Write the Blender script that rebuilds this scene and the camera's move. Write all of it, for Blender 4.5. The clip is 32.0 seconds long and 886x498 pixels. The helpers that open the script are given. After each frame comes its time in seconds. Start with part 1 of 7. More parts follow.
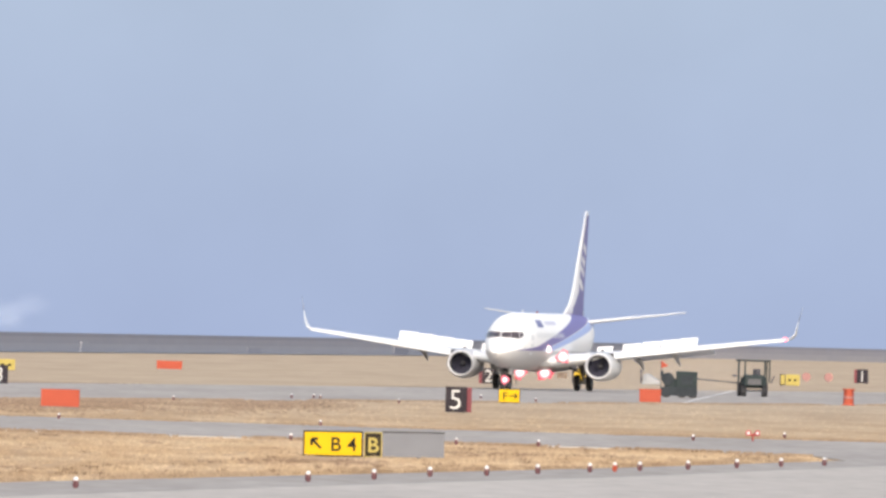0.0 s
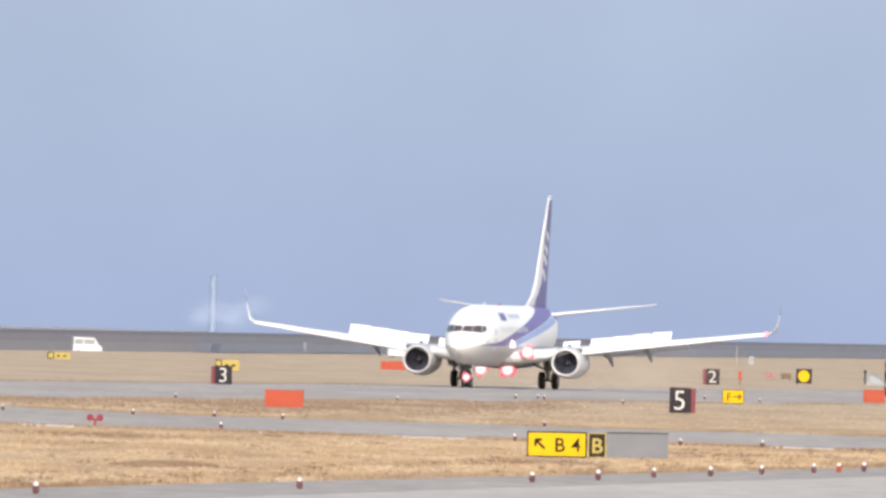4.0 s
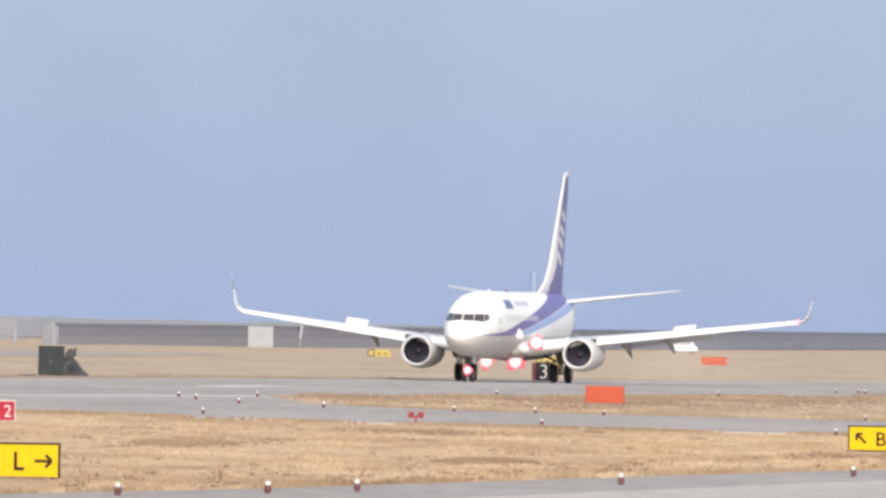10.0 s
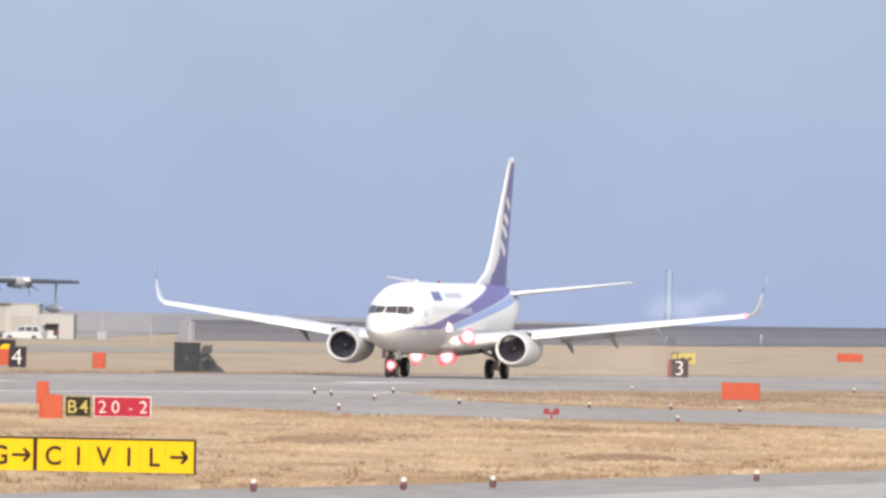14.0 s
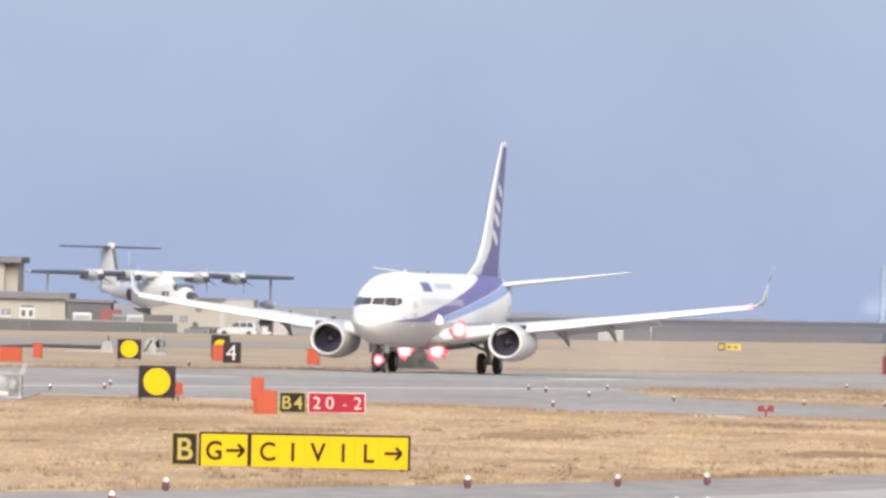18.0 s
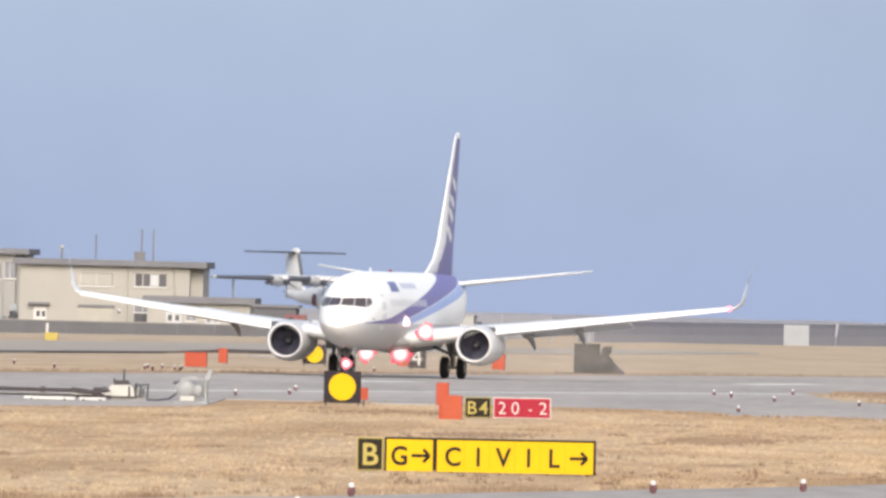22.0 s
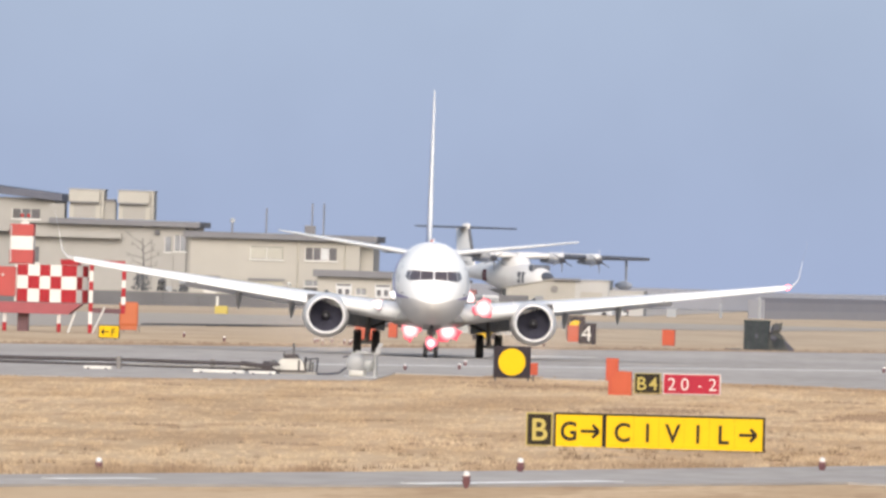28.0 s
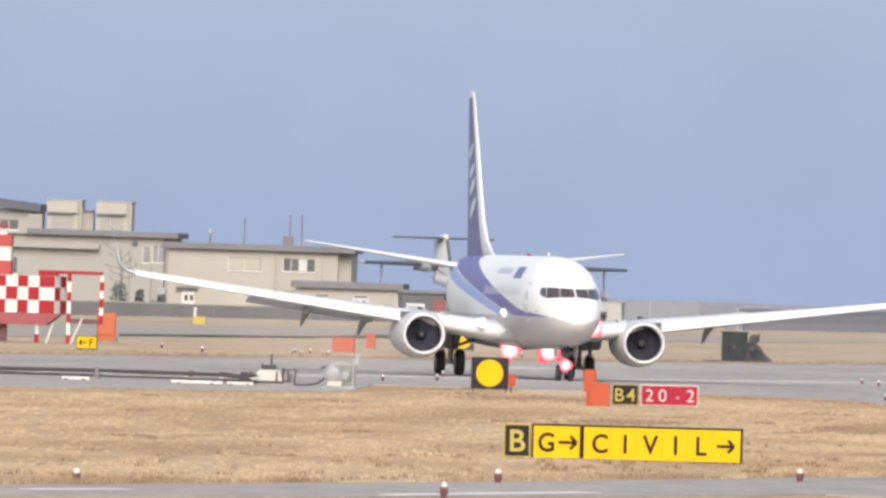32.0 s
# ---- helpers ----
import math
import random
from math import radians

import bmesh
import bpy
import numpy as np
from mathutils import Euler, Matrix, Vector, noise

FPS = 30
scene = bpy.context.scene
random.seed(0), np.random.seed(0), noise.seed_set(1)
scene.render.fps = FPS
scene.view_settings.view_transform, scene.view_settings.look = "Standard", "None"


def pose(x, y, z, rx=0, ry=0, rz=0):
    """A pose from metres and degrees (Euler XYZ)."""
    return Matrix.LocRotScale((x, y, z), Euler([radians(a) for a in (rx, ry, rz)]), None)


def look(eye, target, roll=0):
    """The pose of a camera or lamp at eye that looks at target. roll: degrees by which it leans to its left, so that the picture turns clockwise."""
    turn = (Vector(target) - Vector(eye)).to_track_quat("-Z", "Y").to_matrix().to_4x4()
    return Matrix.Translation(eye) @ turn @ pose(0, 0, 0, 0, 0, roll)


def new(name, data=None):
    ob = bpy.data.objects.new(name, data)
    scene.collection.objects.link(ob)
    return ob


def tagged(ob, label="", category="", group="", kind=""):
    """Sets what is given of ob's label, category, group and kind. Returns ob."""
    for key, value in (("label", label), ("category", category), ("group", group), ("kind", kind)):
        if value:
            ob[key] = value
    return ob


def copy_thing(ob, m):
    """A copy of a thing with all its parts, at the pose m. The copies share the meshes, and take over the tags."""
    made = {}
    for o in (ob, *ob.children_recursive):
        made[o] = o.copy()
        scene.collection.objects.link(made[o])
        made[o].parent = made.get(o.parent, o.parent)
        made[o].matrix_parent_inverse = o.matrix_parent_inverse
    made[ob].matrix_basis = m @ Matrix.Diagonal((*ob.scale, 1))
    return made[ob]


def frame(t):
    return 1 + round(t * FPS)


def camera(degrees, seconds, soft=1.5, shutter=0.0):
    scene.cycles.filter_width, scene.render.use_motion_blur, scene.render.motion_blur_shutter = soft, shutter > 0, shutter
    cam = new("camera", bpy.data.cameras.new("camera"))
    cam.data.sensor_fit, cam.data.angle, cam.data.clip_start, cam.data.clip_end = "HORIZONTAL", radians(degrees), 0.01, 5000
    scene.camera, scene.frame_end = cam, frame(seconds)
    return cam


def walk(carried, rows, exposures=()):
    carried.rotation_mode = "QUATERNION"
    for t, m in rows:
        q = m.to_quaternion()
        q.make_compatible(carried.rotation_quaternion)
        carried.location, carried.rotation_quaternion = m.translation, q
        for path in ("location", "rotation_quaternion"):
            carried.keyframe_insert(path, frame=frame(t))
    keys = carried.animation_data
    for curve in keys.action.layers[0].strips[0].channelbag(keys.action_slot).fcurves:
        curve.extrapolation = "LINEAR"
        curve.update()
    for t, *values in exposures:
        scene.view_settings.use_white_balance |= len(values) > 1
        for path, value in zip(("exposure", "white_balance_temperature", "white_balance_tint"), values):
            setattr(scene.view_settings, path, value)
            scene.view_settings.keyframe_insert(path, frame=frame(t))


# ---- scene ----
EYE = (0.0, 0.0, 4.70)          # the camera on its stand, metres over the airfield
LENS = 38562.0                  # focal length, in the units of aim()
cam = camera(2.3294, 32.0, soft=2.9)


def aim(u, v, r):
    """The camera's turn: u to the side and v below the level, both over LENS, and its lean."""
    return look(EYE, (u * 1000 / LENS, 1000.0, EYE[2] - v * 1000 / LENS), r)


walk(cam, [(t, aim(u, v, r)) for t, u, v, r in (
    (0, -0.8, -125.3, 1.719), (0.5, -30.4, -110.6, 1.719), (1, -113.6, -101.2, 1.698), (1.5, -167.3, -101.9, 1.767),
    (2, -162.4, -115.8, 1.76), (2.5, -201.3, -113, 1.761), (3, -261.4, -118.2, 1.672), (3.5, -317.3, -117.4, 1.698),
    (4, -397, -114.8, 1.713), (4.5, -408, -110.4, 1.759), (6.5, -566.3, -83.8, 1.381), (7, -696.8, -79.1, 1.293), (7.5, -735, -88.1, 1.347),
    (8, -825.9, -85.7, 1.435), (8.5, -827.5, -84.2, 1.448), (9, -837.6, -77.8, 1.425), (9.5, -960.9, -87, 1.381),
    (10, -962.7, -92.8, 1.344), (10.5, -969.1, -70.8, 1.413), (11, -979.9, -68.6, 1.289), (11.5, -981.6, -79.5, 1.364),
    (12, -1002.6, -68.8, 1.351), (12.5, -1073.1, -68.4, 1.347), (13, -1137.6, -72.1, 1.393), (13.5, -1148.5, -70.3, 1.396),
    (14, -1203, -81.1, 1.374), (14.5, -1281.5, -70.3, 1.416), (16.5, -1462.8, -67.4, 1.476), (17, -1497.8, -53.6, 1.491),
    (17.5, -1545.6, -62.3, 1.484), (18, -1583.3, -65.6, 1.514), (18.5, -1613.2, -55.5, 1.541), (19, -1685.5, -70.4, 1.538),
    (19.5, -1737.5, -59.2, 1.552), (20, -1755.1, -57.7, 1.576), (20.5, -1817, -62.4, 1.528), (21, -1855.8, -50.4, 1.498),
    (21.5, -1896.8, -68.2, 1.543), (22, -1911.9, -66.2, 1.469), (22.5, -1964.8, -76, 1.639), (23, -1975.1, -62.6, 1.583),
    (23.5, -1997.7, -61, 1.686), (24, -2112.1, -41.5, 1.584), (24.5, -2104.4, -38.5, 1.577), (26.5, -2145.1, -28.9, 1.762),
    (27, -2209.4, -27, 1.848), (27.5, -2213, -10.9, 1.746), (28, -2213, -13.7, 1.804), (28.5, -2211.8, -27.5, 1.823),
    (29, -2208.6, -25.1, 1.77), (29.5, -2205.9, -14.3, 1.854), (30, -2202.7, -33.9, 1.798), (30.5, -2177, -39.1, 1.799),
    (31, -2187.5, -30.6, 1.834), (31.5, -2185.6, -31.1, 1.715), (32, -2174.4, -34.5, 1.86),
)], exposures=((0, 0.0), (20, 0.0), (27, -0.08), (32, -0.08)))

# ---- world, sun, exposure ----
world = bpy.data.worlds.new("sky")
scene.world = world
world.use_nodes = True
wn = world.node_tree.nodes
sky = wn.new("ShaderNodeTexSky")
sky.sky_type, sky.sun_disc = "NISHITA", False
sky.sun_elevation, sky.sun_rotation = radians(27), radians(175)
sky.air_density, sky.dust_density = 1.0, 3.0
wn["Background"].inputs[1].default_value = 0.20
world.node_tree.links.new(sky.outputs[0], wn["Background"].inputs[0])
sun = new("sun", bpy.data.lights.new("sun", "SUN"))
sun.data.energy, sun.data.angle, sun.data.color = 3.75, radians(38), (1.0, 0.95, 0.88)
sun.matrix_world = look((13, -150, 77), (0, 0, 0))

# ---- materials ----
def mat(name, color, rough=0.6, metal=0.0, vary=0.12, scale=3.0, bump=0.0, second=None, fine=40.0):
    """A painted or natural surface: colour broken at two scales, with grain."""
    m = bpy.data.materials.new(name)
    m.use_nodes = True
    nt = m.node_tree
    n, l = nt.nodes, nt.links
    b = n["Principled BSDF"]
    tc = n.new("ShaderNodeTexCoord")
    a1 = n.new("ShaderNodeTexNoise")
    a1.inputs["Scale"].default_value, a1.inputs["Detail"].default_value = scale, 5
    a2 = n.new("ShaderNodeTexNoise")
    a2.inputs["Scale"].default_value, a2.inputs["Detail"].default_value = fine, 2
    l.new(tc.outputs["Object"], a1.inputs["Vector"])
    l.new(tc.outputs["Object"], a2.inputs["Vector"])
    add = n.new("ShaderNodeMath")
    add.operation = "ADD"
    l.new(a1.outputs["Fac"], add.inputs[0])
    l.new(a2.outputs["Fac"], add.inputs[1])
    ramp = n.new("ShaderNodeMapRange")
    ramp.inputs[1].default_value, ramp.inputs[2].default_value = 0.7, 1.3
    l.new(add.outputs[0], ramp.inputs[0])
    mix = n.new("ShaderNodeMix")
    mix.data_type = "RGBA"
    dark = second or tuple(c * (1 - 2 * vary) for c in color)
    mix.inputs[6].default_value = (*dark, 1)
    mix.inputs[7].default_value = (*color, 1)
    l.new(ramp.outputs[0], mix.inputs[0])
    l.new(mix.outputs[2], b.inputs["Base Color"])
    b.inputs["Roughness"].default_value, b.inputs["Metallic"].default_value = rough, metal
    if bump:
        bp = n.new("ShaderNodeBump")
        bp.inputs["Strength"].default_value, bp.inputs["Distance"].default_value = bump, 0.02
        l.new(add.outputs[0], bp.inputs["Height"])
        l.new(bp.outputs[0], b.inputs["Normal"])
    return m


def glow(name, color, strength):
    m = bpy.data.materials.new(name)
    m.use_nodes = True
    b = m.node_tree.nodes["Principled BSDF"]
    b.inputs["Base Color"].default_value = (*color, 1)
    b.inputs["Emission Color"].default_value = (*color, 1)
    b.inputs["Emission Strength"].default_value = strength
    return m


M_WHITE = mat("white_paint", (0.78, 0.78, 0.79), 0.32, 0, 0.02, 0.6)
M_WING = mat("wing_grey_paint", (0.68, 0.69, 0.71), 0.35, 0, 0.03, 0.5)
M_BELLY = mat("belly_grey_paint", (0.40, 0.395, 0.385), 0.4, 0, 0.05, 0.7)
M_INDIGO = mat("indigo_paint", (0.13, 0.115, 0.31), 0.35, 0, 0.06, 0.8)
M_NAC = mat("nacelle_paint", (0.60, 0.605, 0.615), 0.35, 0, 0.04, 1.2)
M_LIP = mat("polished_lip", (0.60, 0.60, 0.62), 0.55, 0.3, 0.03, 2)
M_BLACK = mat("black_inside", (0.036, 0.037, 0.060), 0.6, 0, 0.2, 3)
M_FAN = mat("fan_blade_metal", (0.046, 0.046, 0.078), 0.6, 0.0, 0.2, 4)
M_GLASS = mat("dark_window_glass", (0.085, 0.068, 0.075), 0.3, 0, 0.1, 2)
M_TYRE = mat("tyre_rubber", (0.022, 0.022, 0.026), 0.85, 0, 0.15, 9)
M_STEEL = mat("gear_steel", (0.42, 0.42, 0.43), 0.4, 0.7, 0.15, 6)
M_DSTEEL = mat("dark_steel", (0.09, 0.09, 0.10), 0.55, 0.5, 0.2, 5)


def lamp_lens(name, stops):
    """A lit lens with its glare painted on: white in the middle, pink and then red towards its rim."""
    m = glow(name, (0.03, 0.02, 0.02), 1.7)
    n, l = m.node_tree.nodes, m.node_tree.links
    tc, ln, r = n.new("ShaderNodeTexCoord"), n.new("ShaderNodeVectorMath"), n.new("ShaderNodeValToRGB")
    ln.operation = "LENGTH"
    l.new(tc.outputs["Object"], ln.inputs[0])
    l.new(ln.outputs["Value"], r.inputs[0])
    e = r.color_ramp.elements
    for k, (d, c) in enumerate(stops):
        q = e[k] if k < 2 else e.new(d)
        q.position, q.color = d, (*c, 1)
    l.new(r.outputs[0], n["Principled BSDF"].inputs["Emission Color"])
    return m


# Bloom around the lamps is painted into the lens as pink and red.
M_LAMP = lamp_lens("landing_lamp_glare_lens", ((0.16, (1.0, 0.97, 0.96)), (0.46, (0.75, 0.08, 0.12)), (0.29, (1.0, 0.50, 0.51))))
M_TAXI = lamp_lens("taxi_lamp_glare_lens", ((0.12, (1.0, 0.88, 0.88)), (0.36, (0.34, 0.012, 0.04)), (0.20, (0.95, 0.22, 0.28))))
M_PALEMARK = mat("pale_lilac_paint", (0.58, 0.57, 0.67), 0.4, 0, 0.04, 1.5)
M_NAV = glow("wingtip_lamp_lens", (1.0, 0.15, 0.17), 4.0)
M_YEL = mat("sign_yellow", (0.56, 0.362, 0.006), 0.45, 0, 0.04, 1.5)
# Yellow muted by painted haze for far signs; near letters and rims share it.
M_YELFAR = mat("haze_muted_sign_yellow", (0.37, 0.295, 0.07), 0.7, 0, 0.08, 1.5)
M_SBLK = mat("sign_black", (0.026, 0.021, 0.017), 0.7, 0, 0.15, 3)
# Distance haze lifts this sign black, put into its base colour.
M_FBLK = mat("hazed_sign_black", (0.038, 0.032, 0.039), 0.8, 0, 0.2, 2)
M_SRED = mat("sign_red", (0.28, 0.02, 0.038), 0.45, 0, 0.06, 2)
M_SWHITE = mat("sign_white", (0.50, 0.495, 0.49), 0.5, 0, 0.04, 3)
M_SGREY = mat("blank_panel_grey", (0.17, 0.176, 0.198), 0.5, 0, 0.08, 1.2)
M_ORANGE = mat("orange_marker_paint", (0.36, 0.076, 0.045), 0.5, 0, 0.08, 2.0)
M_GREEN = mat("olive_green_paint", (0.036, 0.048, 0.050), 0.6, 0, 0.2, 2.0)
M_TARP = mat("weathered_green_tarp", (0.058, 0.060, 0.060), 0.9, 0, 0.25, 1.5, 0.4)
M_PALEWIN = mat("pale_cabin_window", (0.66, 0.67, 0.69), 0.35, 0, 0.04, 2)
M_DGREEN = mat("dark_green_canvas", (0.045, 0.052, 0.060), 0.8, 0, 0.25, 2.5, 0.3)
M_BEIGE = mat("cream_render_wall", (0.290, 0.281, 0.270), 0.85, 0, 0.07, 0.35, 0.1)
M_TOWER = mat("pale_cream_tower_wall", (0.335, 0.322, 0.295), 0.85, 0, 0.06, 0.3, 0.1)
M_CREAM = mat("warm_cream_wall", (0.312, 0.299, 0.278), 0.85, 0, 0.06, 0.3, 0.1)
M_DARKROOF = mat("dark_blue_grey_roof", (0.085, 0.09, 0.12), 0.8, 0, 0.1, 0.5)
M_ROOF = mat("grey_roof_edge", (0.165, 0.165, 0.18), 0.8, 0, 0.1, 0.5)
M_CONC = mat("weathered_concrete", (0.30, 0.29, 0.28), 0.9, 0, 0.16, 0.25, 0.2)
M_DCONC = mat("dark_concrete", (0.123, 0.124, 0.137), 0.9, 0, 0.14, 0.3, 0.2)
M_MACH = mat("pale_machine_paint", (0.45, 0.44, 0.42), 0.5, 0, 0.12, 2.5)
M_MGREY = mat("grey_machine_paint", (0.26, 0.27, 0.28), 0.5, 0.1, 0.15, 2.5)
M_RED = mat("red_paint", (0.28, 0.022, 0.03), 0.5, 0, 0.1, 1.5)
M_WINGLET = mat("sky_toned_blue_grey", (0.44, 0.49, 0.60), 0.45, 0, 0.04, 0.8)
# Far haze is mixed into this van white; one propeller blade shares it.
M_VAN = mat("hazed_white_van_paint", (0.52, 0.54, 0.60), 0.5, 0, 0.06, 0.8)
# Red of the far discs, made pale by haze put into the colour.
M_PALERED = mat("hazed_pale_red_paint", (0.30, 0.15, 0.14), 0.7, 0, 0.1, 1.5)
M_DULL = mat("dull_grey_white_paint", (0.265, 0.28, 0.305), 0.6, 0, 0.10, 0.8)
M_CAR = mat("white_car_paint", (0.44, 0.45, 0.47), 0.3, 0, 0.04, 1.0)
M_CABIN = mat("cabin_window_grey", (0.22, 0.23, 0.25), 0.3, 0, 0.05, 2)
M_LENS = mat("frosted_light_lens", (0.62, 0.61, 0.60), 0.25, 0, 0.05, 5)
M_BOAT = mat("flying_boat_white", (0.66, 0.655, 0.66), 0.45, 0, 0.07, 0.5)
M_FLOAT = mat("grey_float_paint", (0.27, 0.295, 0.355), 0.6, 0, 0.08, 0.8)
M_BOATD = mat("flying_boat_near_black", (0.055, 0.058, 0.075), 0.6, 0, 0.15, 0.6)
M_BOATG = mat("flying_boat_dark_grey", (0.085, 0.092, 0.115), 0.5, 0, 0.1, 0.6)


for matt in (M_YEL, M_SBLK, M_FBLK, M_SRED, M_ORANGE, M_RED, M_SGREY, M_GREEN, M_DGREEN, M_CONC, M_DCONC, M_BEIGE, M_ROOF):
    matt.node_tree.nodes["Principled BSDF"].inputs["Specular IOR Level"].default_value = 0.08


def livery():
    """White above, pale grey below, a two-blue sash that widens and climbs towards the tail."""
    m = mat("airliner_livery", (0.87, 0.865, 0.865), 0.45, 0, 0.02, 0.6)
    nt = m.node_tree
    n, l = nt.nodes, nt.links
    b = n["Principled BSDF"]
    white = b.inputs["Base Color"].links[0].from_socket
    tc = [x for x in n if x.type == "TEX_COORD"][0]
    sep = n.new("ShaderNodeSeparateXYZ")
    l.new(tc.outputs["Object"], sep.inputs[0])

    def calc(op, a, c, clamp=False):
        k = n.new("ShaderNodeMath")
        k.operation, k.use_clamp = op, clamp
        for i, v in enumerate((a, c)):
            if isinstance(v, (int, float)):
                k.inputs[i].default_value = v
            else:
                l.new(v, k.inputs[i])
        return k.outputs[0]

    def over(under, color, fac):
        k = n.new("ShaderNodeMix")
        k.data_type = "RGBA"
        l.new(fac, k.inputs[0])
        l.new(under, k.inputs[6])
        k.inputs[7].default_value = (*color, 1)
        return k.outputs[2]

    def step(v):
        return calc("MULTIPLY", v, 30.0, True)

    x, z = sep.outputs[0], sep.outputs[2]
    aft = calc("MAXIMUM", calc("SUBTRACT", 13.0, x), 0.0)
    belly = calc("SUBTRACT", 2.74, calc("MULTIPLY", calc("MAXIMUM", calc("SUBTRACT", x, 18.2), 0.0), 0.15))
    top = calc("ADD", calc("ADD", 3.0, calc("MULTIPLY", calc("SUBTRACT", 13.0, x), 0.05)), calc("MULTIPLY", aft, 0.058))
    mid = calc("ADD", 2.73, calc("MULTIPLY", calc("SUBTRACT", 10.3, x), 0.092))
    low = calc("ADD", 2.72, calc("MULTIPLY", calc("SUBTRACT", 6.0, x), 0.088))
    c = over(white, (0.34, 0.43, 0.70), calc("MULTIPLY", step(calc("SUBTRACT", z, low)), step(calc("SUBTRACT", mid, z))))
    c = over(c, (0.18, 0.155, 0.37), calc("MULTIPLY", step(calc("SUBTRACT", z, mid)), calc("MULTIPLY", step(calc("SUBTRACT", top, z)), step(calc("SUBTRACT", 17.6, x)))))
    c = over(c, (0.55, 0.535, 0.53), step(calc("SUBTRACT", belly, z)))
    l.new(c, b.inputs["Base Color"])
    return m


M_LIVERY = livery()
for dull_skin in (M_LIVERY, M_WHITE, M_WING):
    dull_skin.node_tree.nodes["Principled BSDF"].inputs["Specular IOR Level"].default_value = 0.25


# ---- mesh helpers ----
def link_mesh(name, bm, material, parent=None, smooth=False):
    me = bpy.data.meshes.new(name)
    bmesh.ops.recalc_face_normals(bm, faces=bm.faces)
    bm.to_mesh(me)
    bm.free()
    for k in (material if isinstance(material, (list, tuple)) else [material]):
        me.materials.append(k)
    if smooth:
        me.polygons.foreach_set("use_smooth", [True] * len(me.polygons))
    ob = new(name, me)
    ob.parent = parent
    return ob


def part(name, bm, material, parent, label="", smooth=False):
    ob = link_mesh(name, bm, material, parent, smooth)
    if label:
        tagged(ob, label)
    return ob


def base(name, m, label, category, group="", kind=""):
    """An empty at a thing's foot, for its parts."""
    ob = new(name)
    ob.matrix_basis = m
    return tagged(ob, label, category, group, kind)


def box(x0, x1, y0, y1, z0, z1, bevel=0.0, bm=None):
    own = bm is None
    bm = bm or bmesh.new()
    r = bmesh.ops.create_cube(bm, size=1.0)
    for v in r["verts"]:
        v.co = Vector(((x0 + x1) / 2 + v.co.x * (x1 - x0), (y0 + y1) / 2 + v.co.y * (y1 - y0), (z0 + z1) / 2 + v.co.z * (z1 - z0)))
    if bevel and own:
        bmesh.ops.bevel(bm, geom=list(bm.edges), offset=bevel, segments=2, affect="EDGES", profile=0.5)
    return bm


def tube(p, q, r, r2=None, seg=12, bm=None):
    """A round bar from p to q."""
    bm = bm or bmesh.new()
    p, q = Vector(p), Vector(q)
    d = q - p
    m = Matrix.Translation((p + q) / 2) @ d.to_track_quat("Z", "Y").to_matrix().to_4x4()
    bmesh.ops.create_cone(bm, cap_ends=True, segments=seg, radius1=r, radius2=r if r2 is None else r2, depth=d.length, matrix=m)
    return bm


def ball(c, r, seg=12, bm=None, squash=(1, 1, 1)):
    bm = bm or bmesh.new()
    bmesh.ops.create_uvsphere(bm, u_segments=seg, v_segments=max(6, seg * 2 // 3), radius=r,
                              matrix=Matrix.Translation(c) @ Matrix.Diagonal((*squash, 1)))
    return bm


def loft(rings, close=True, caps=True, bm=None):
    """Skin over rings of points, each ring with as many points."""
    bm = bm or bmesh.new()
    vs = [[bm.verts.new(p) for p in r] for r in rings]
    k = len(rings[0])
    for a, c in zip(vs, vs[1:]):
        for i in range(k if close else k - 1):
            bm.faces.new((a[i], a[(i + 1) % k], c[(i + 1) % k], c[i]))
    if caps and close:
        bm.faces.new(vs[0])
        bm.faces.new(vs[-1])
    return bm


def revolve(profile, axis_z, side, seg=32, squash=1.0, bm=None):
    """A ring of (a, r) profile points turned about the lengthwise line through (side, axis_z); the lower half is squashed."""
    rings = []
    for a, r in profile:
        ring = []
        for i in range(seg):
            w = 2 * math.pi * i / seg
            s = math.sin(w)
            ring.append((a, side + r * math.cos(w), axis_z + r * s * (squash if s < 0 else 1)))
        rings.append(ring)
    return loft(rings, caps=False, bm=bm)


def lettering(text, size, material, parent, x, y, z, label="", name="lettering", wide=1.0, bold=0.0):
    """Raised letters that face -Y, centred on x, standing on z."""
    cu = bpy.data.curves.new("letters", "FONT")
    cu.body, cu.size, cu.align_x, cu.extrude, cu.offset = text, size, "CENTER", 0.006, bold
    ob = bpy.data.objects.new("letters", cu)
    scene.collection.objects.link(ob)
    me = bpy.data.meshes.new_from_object(ob.evaluated_get(bpy.context.evaluated_depsgraph_get()))
    bpy.data.objects.remove(ob)
    me.transform(Matrix.Translation((x, y, z)) @ Matrix.Rotation(radians(90), 4, "X") @ Matrix.Diagonal((wide, 1, 1, 1)))
    me.materials.clear()
    me.materials.append(material)
    t = new(name, me)
    t.parent = parent
    if label:
        tagged(t, label)
    return t


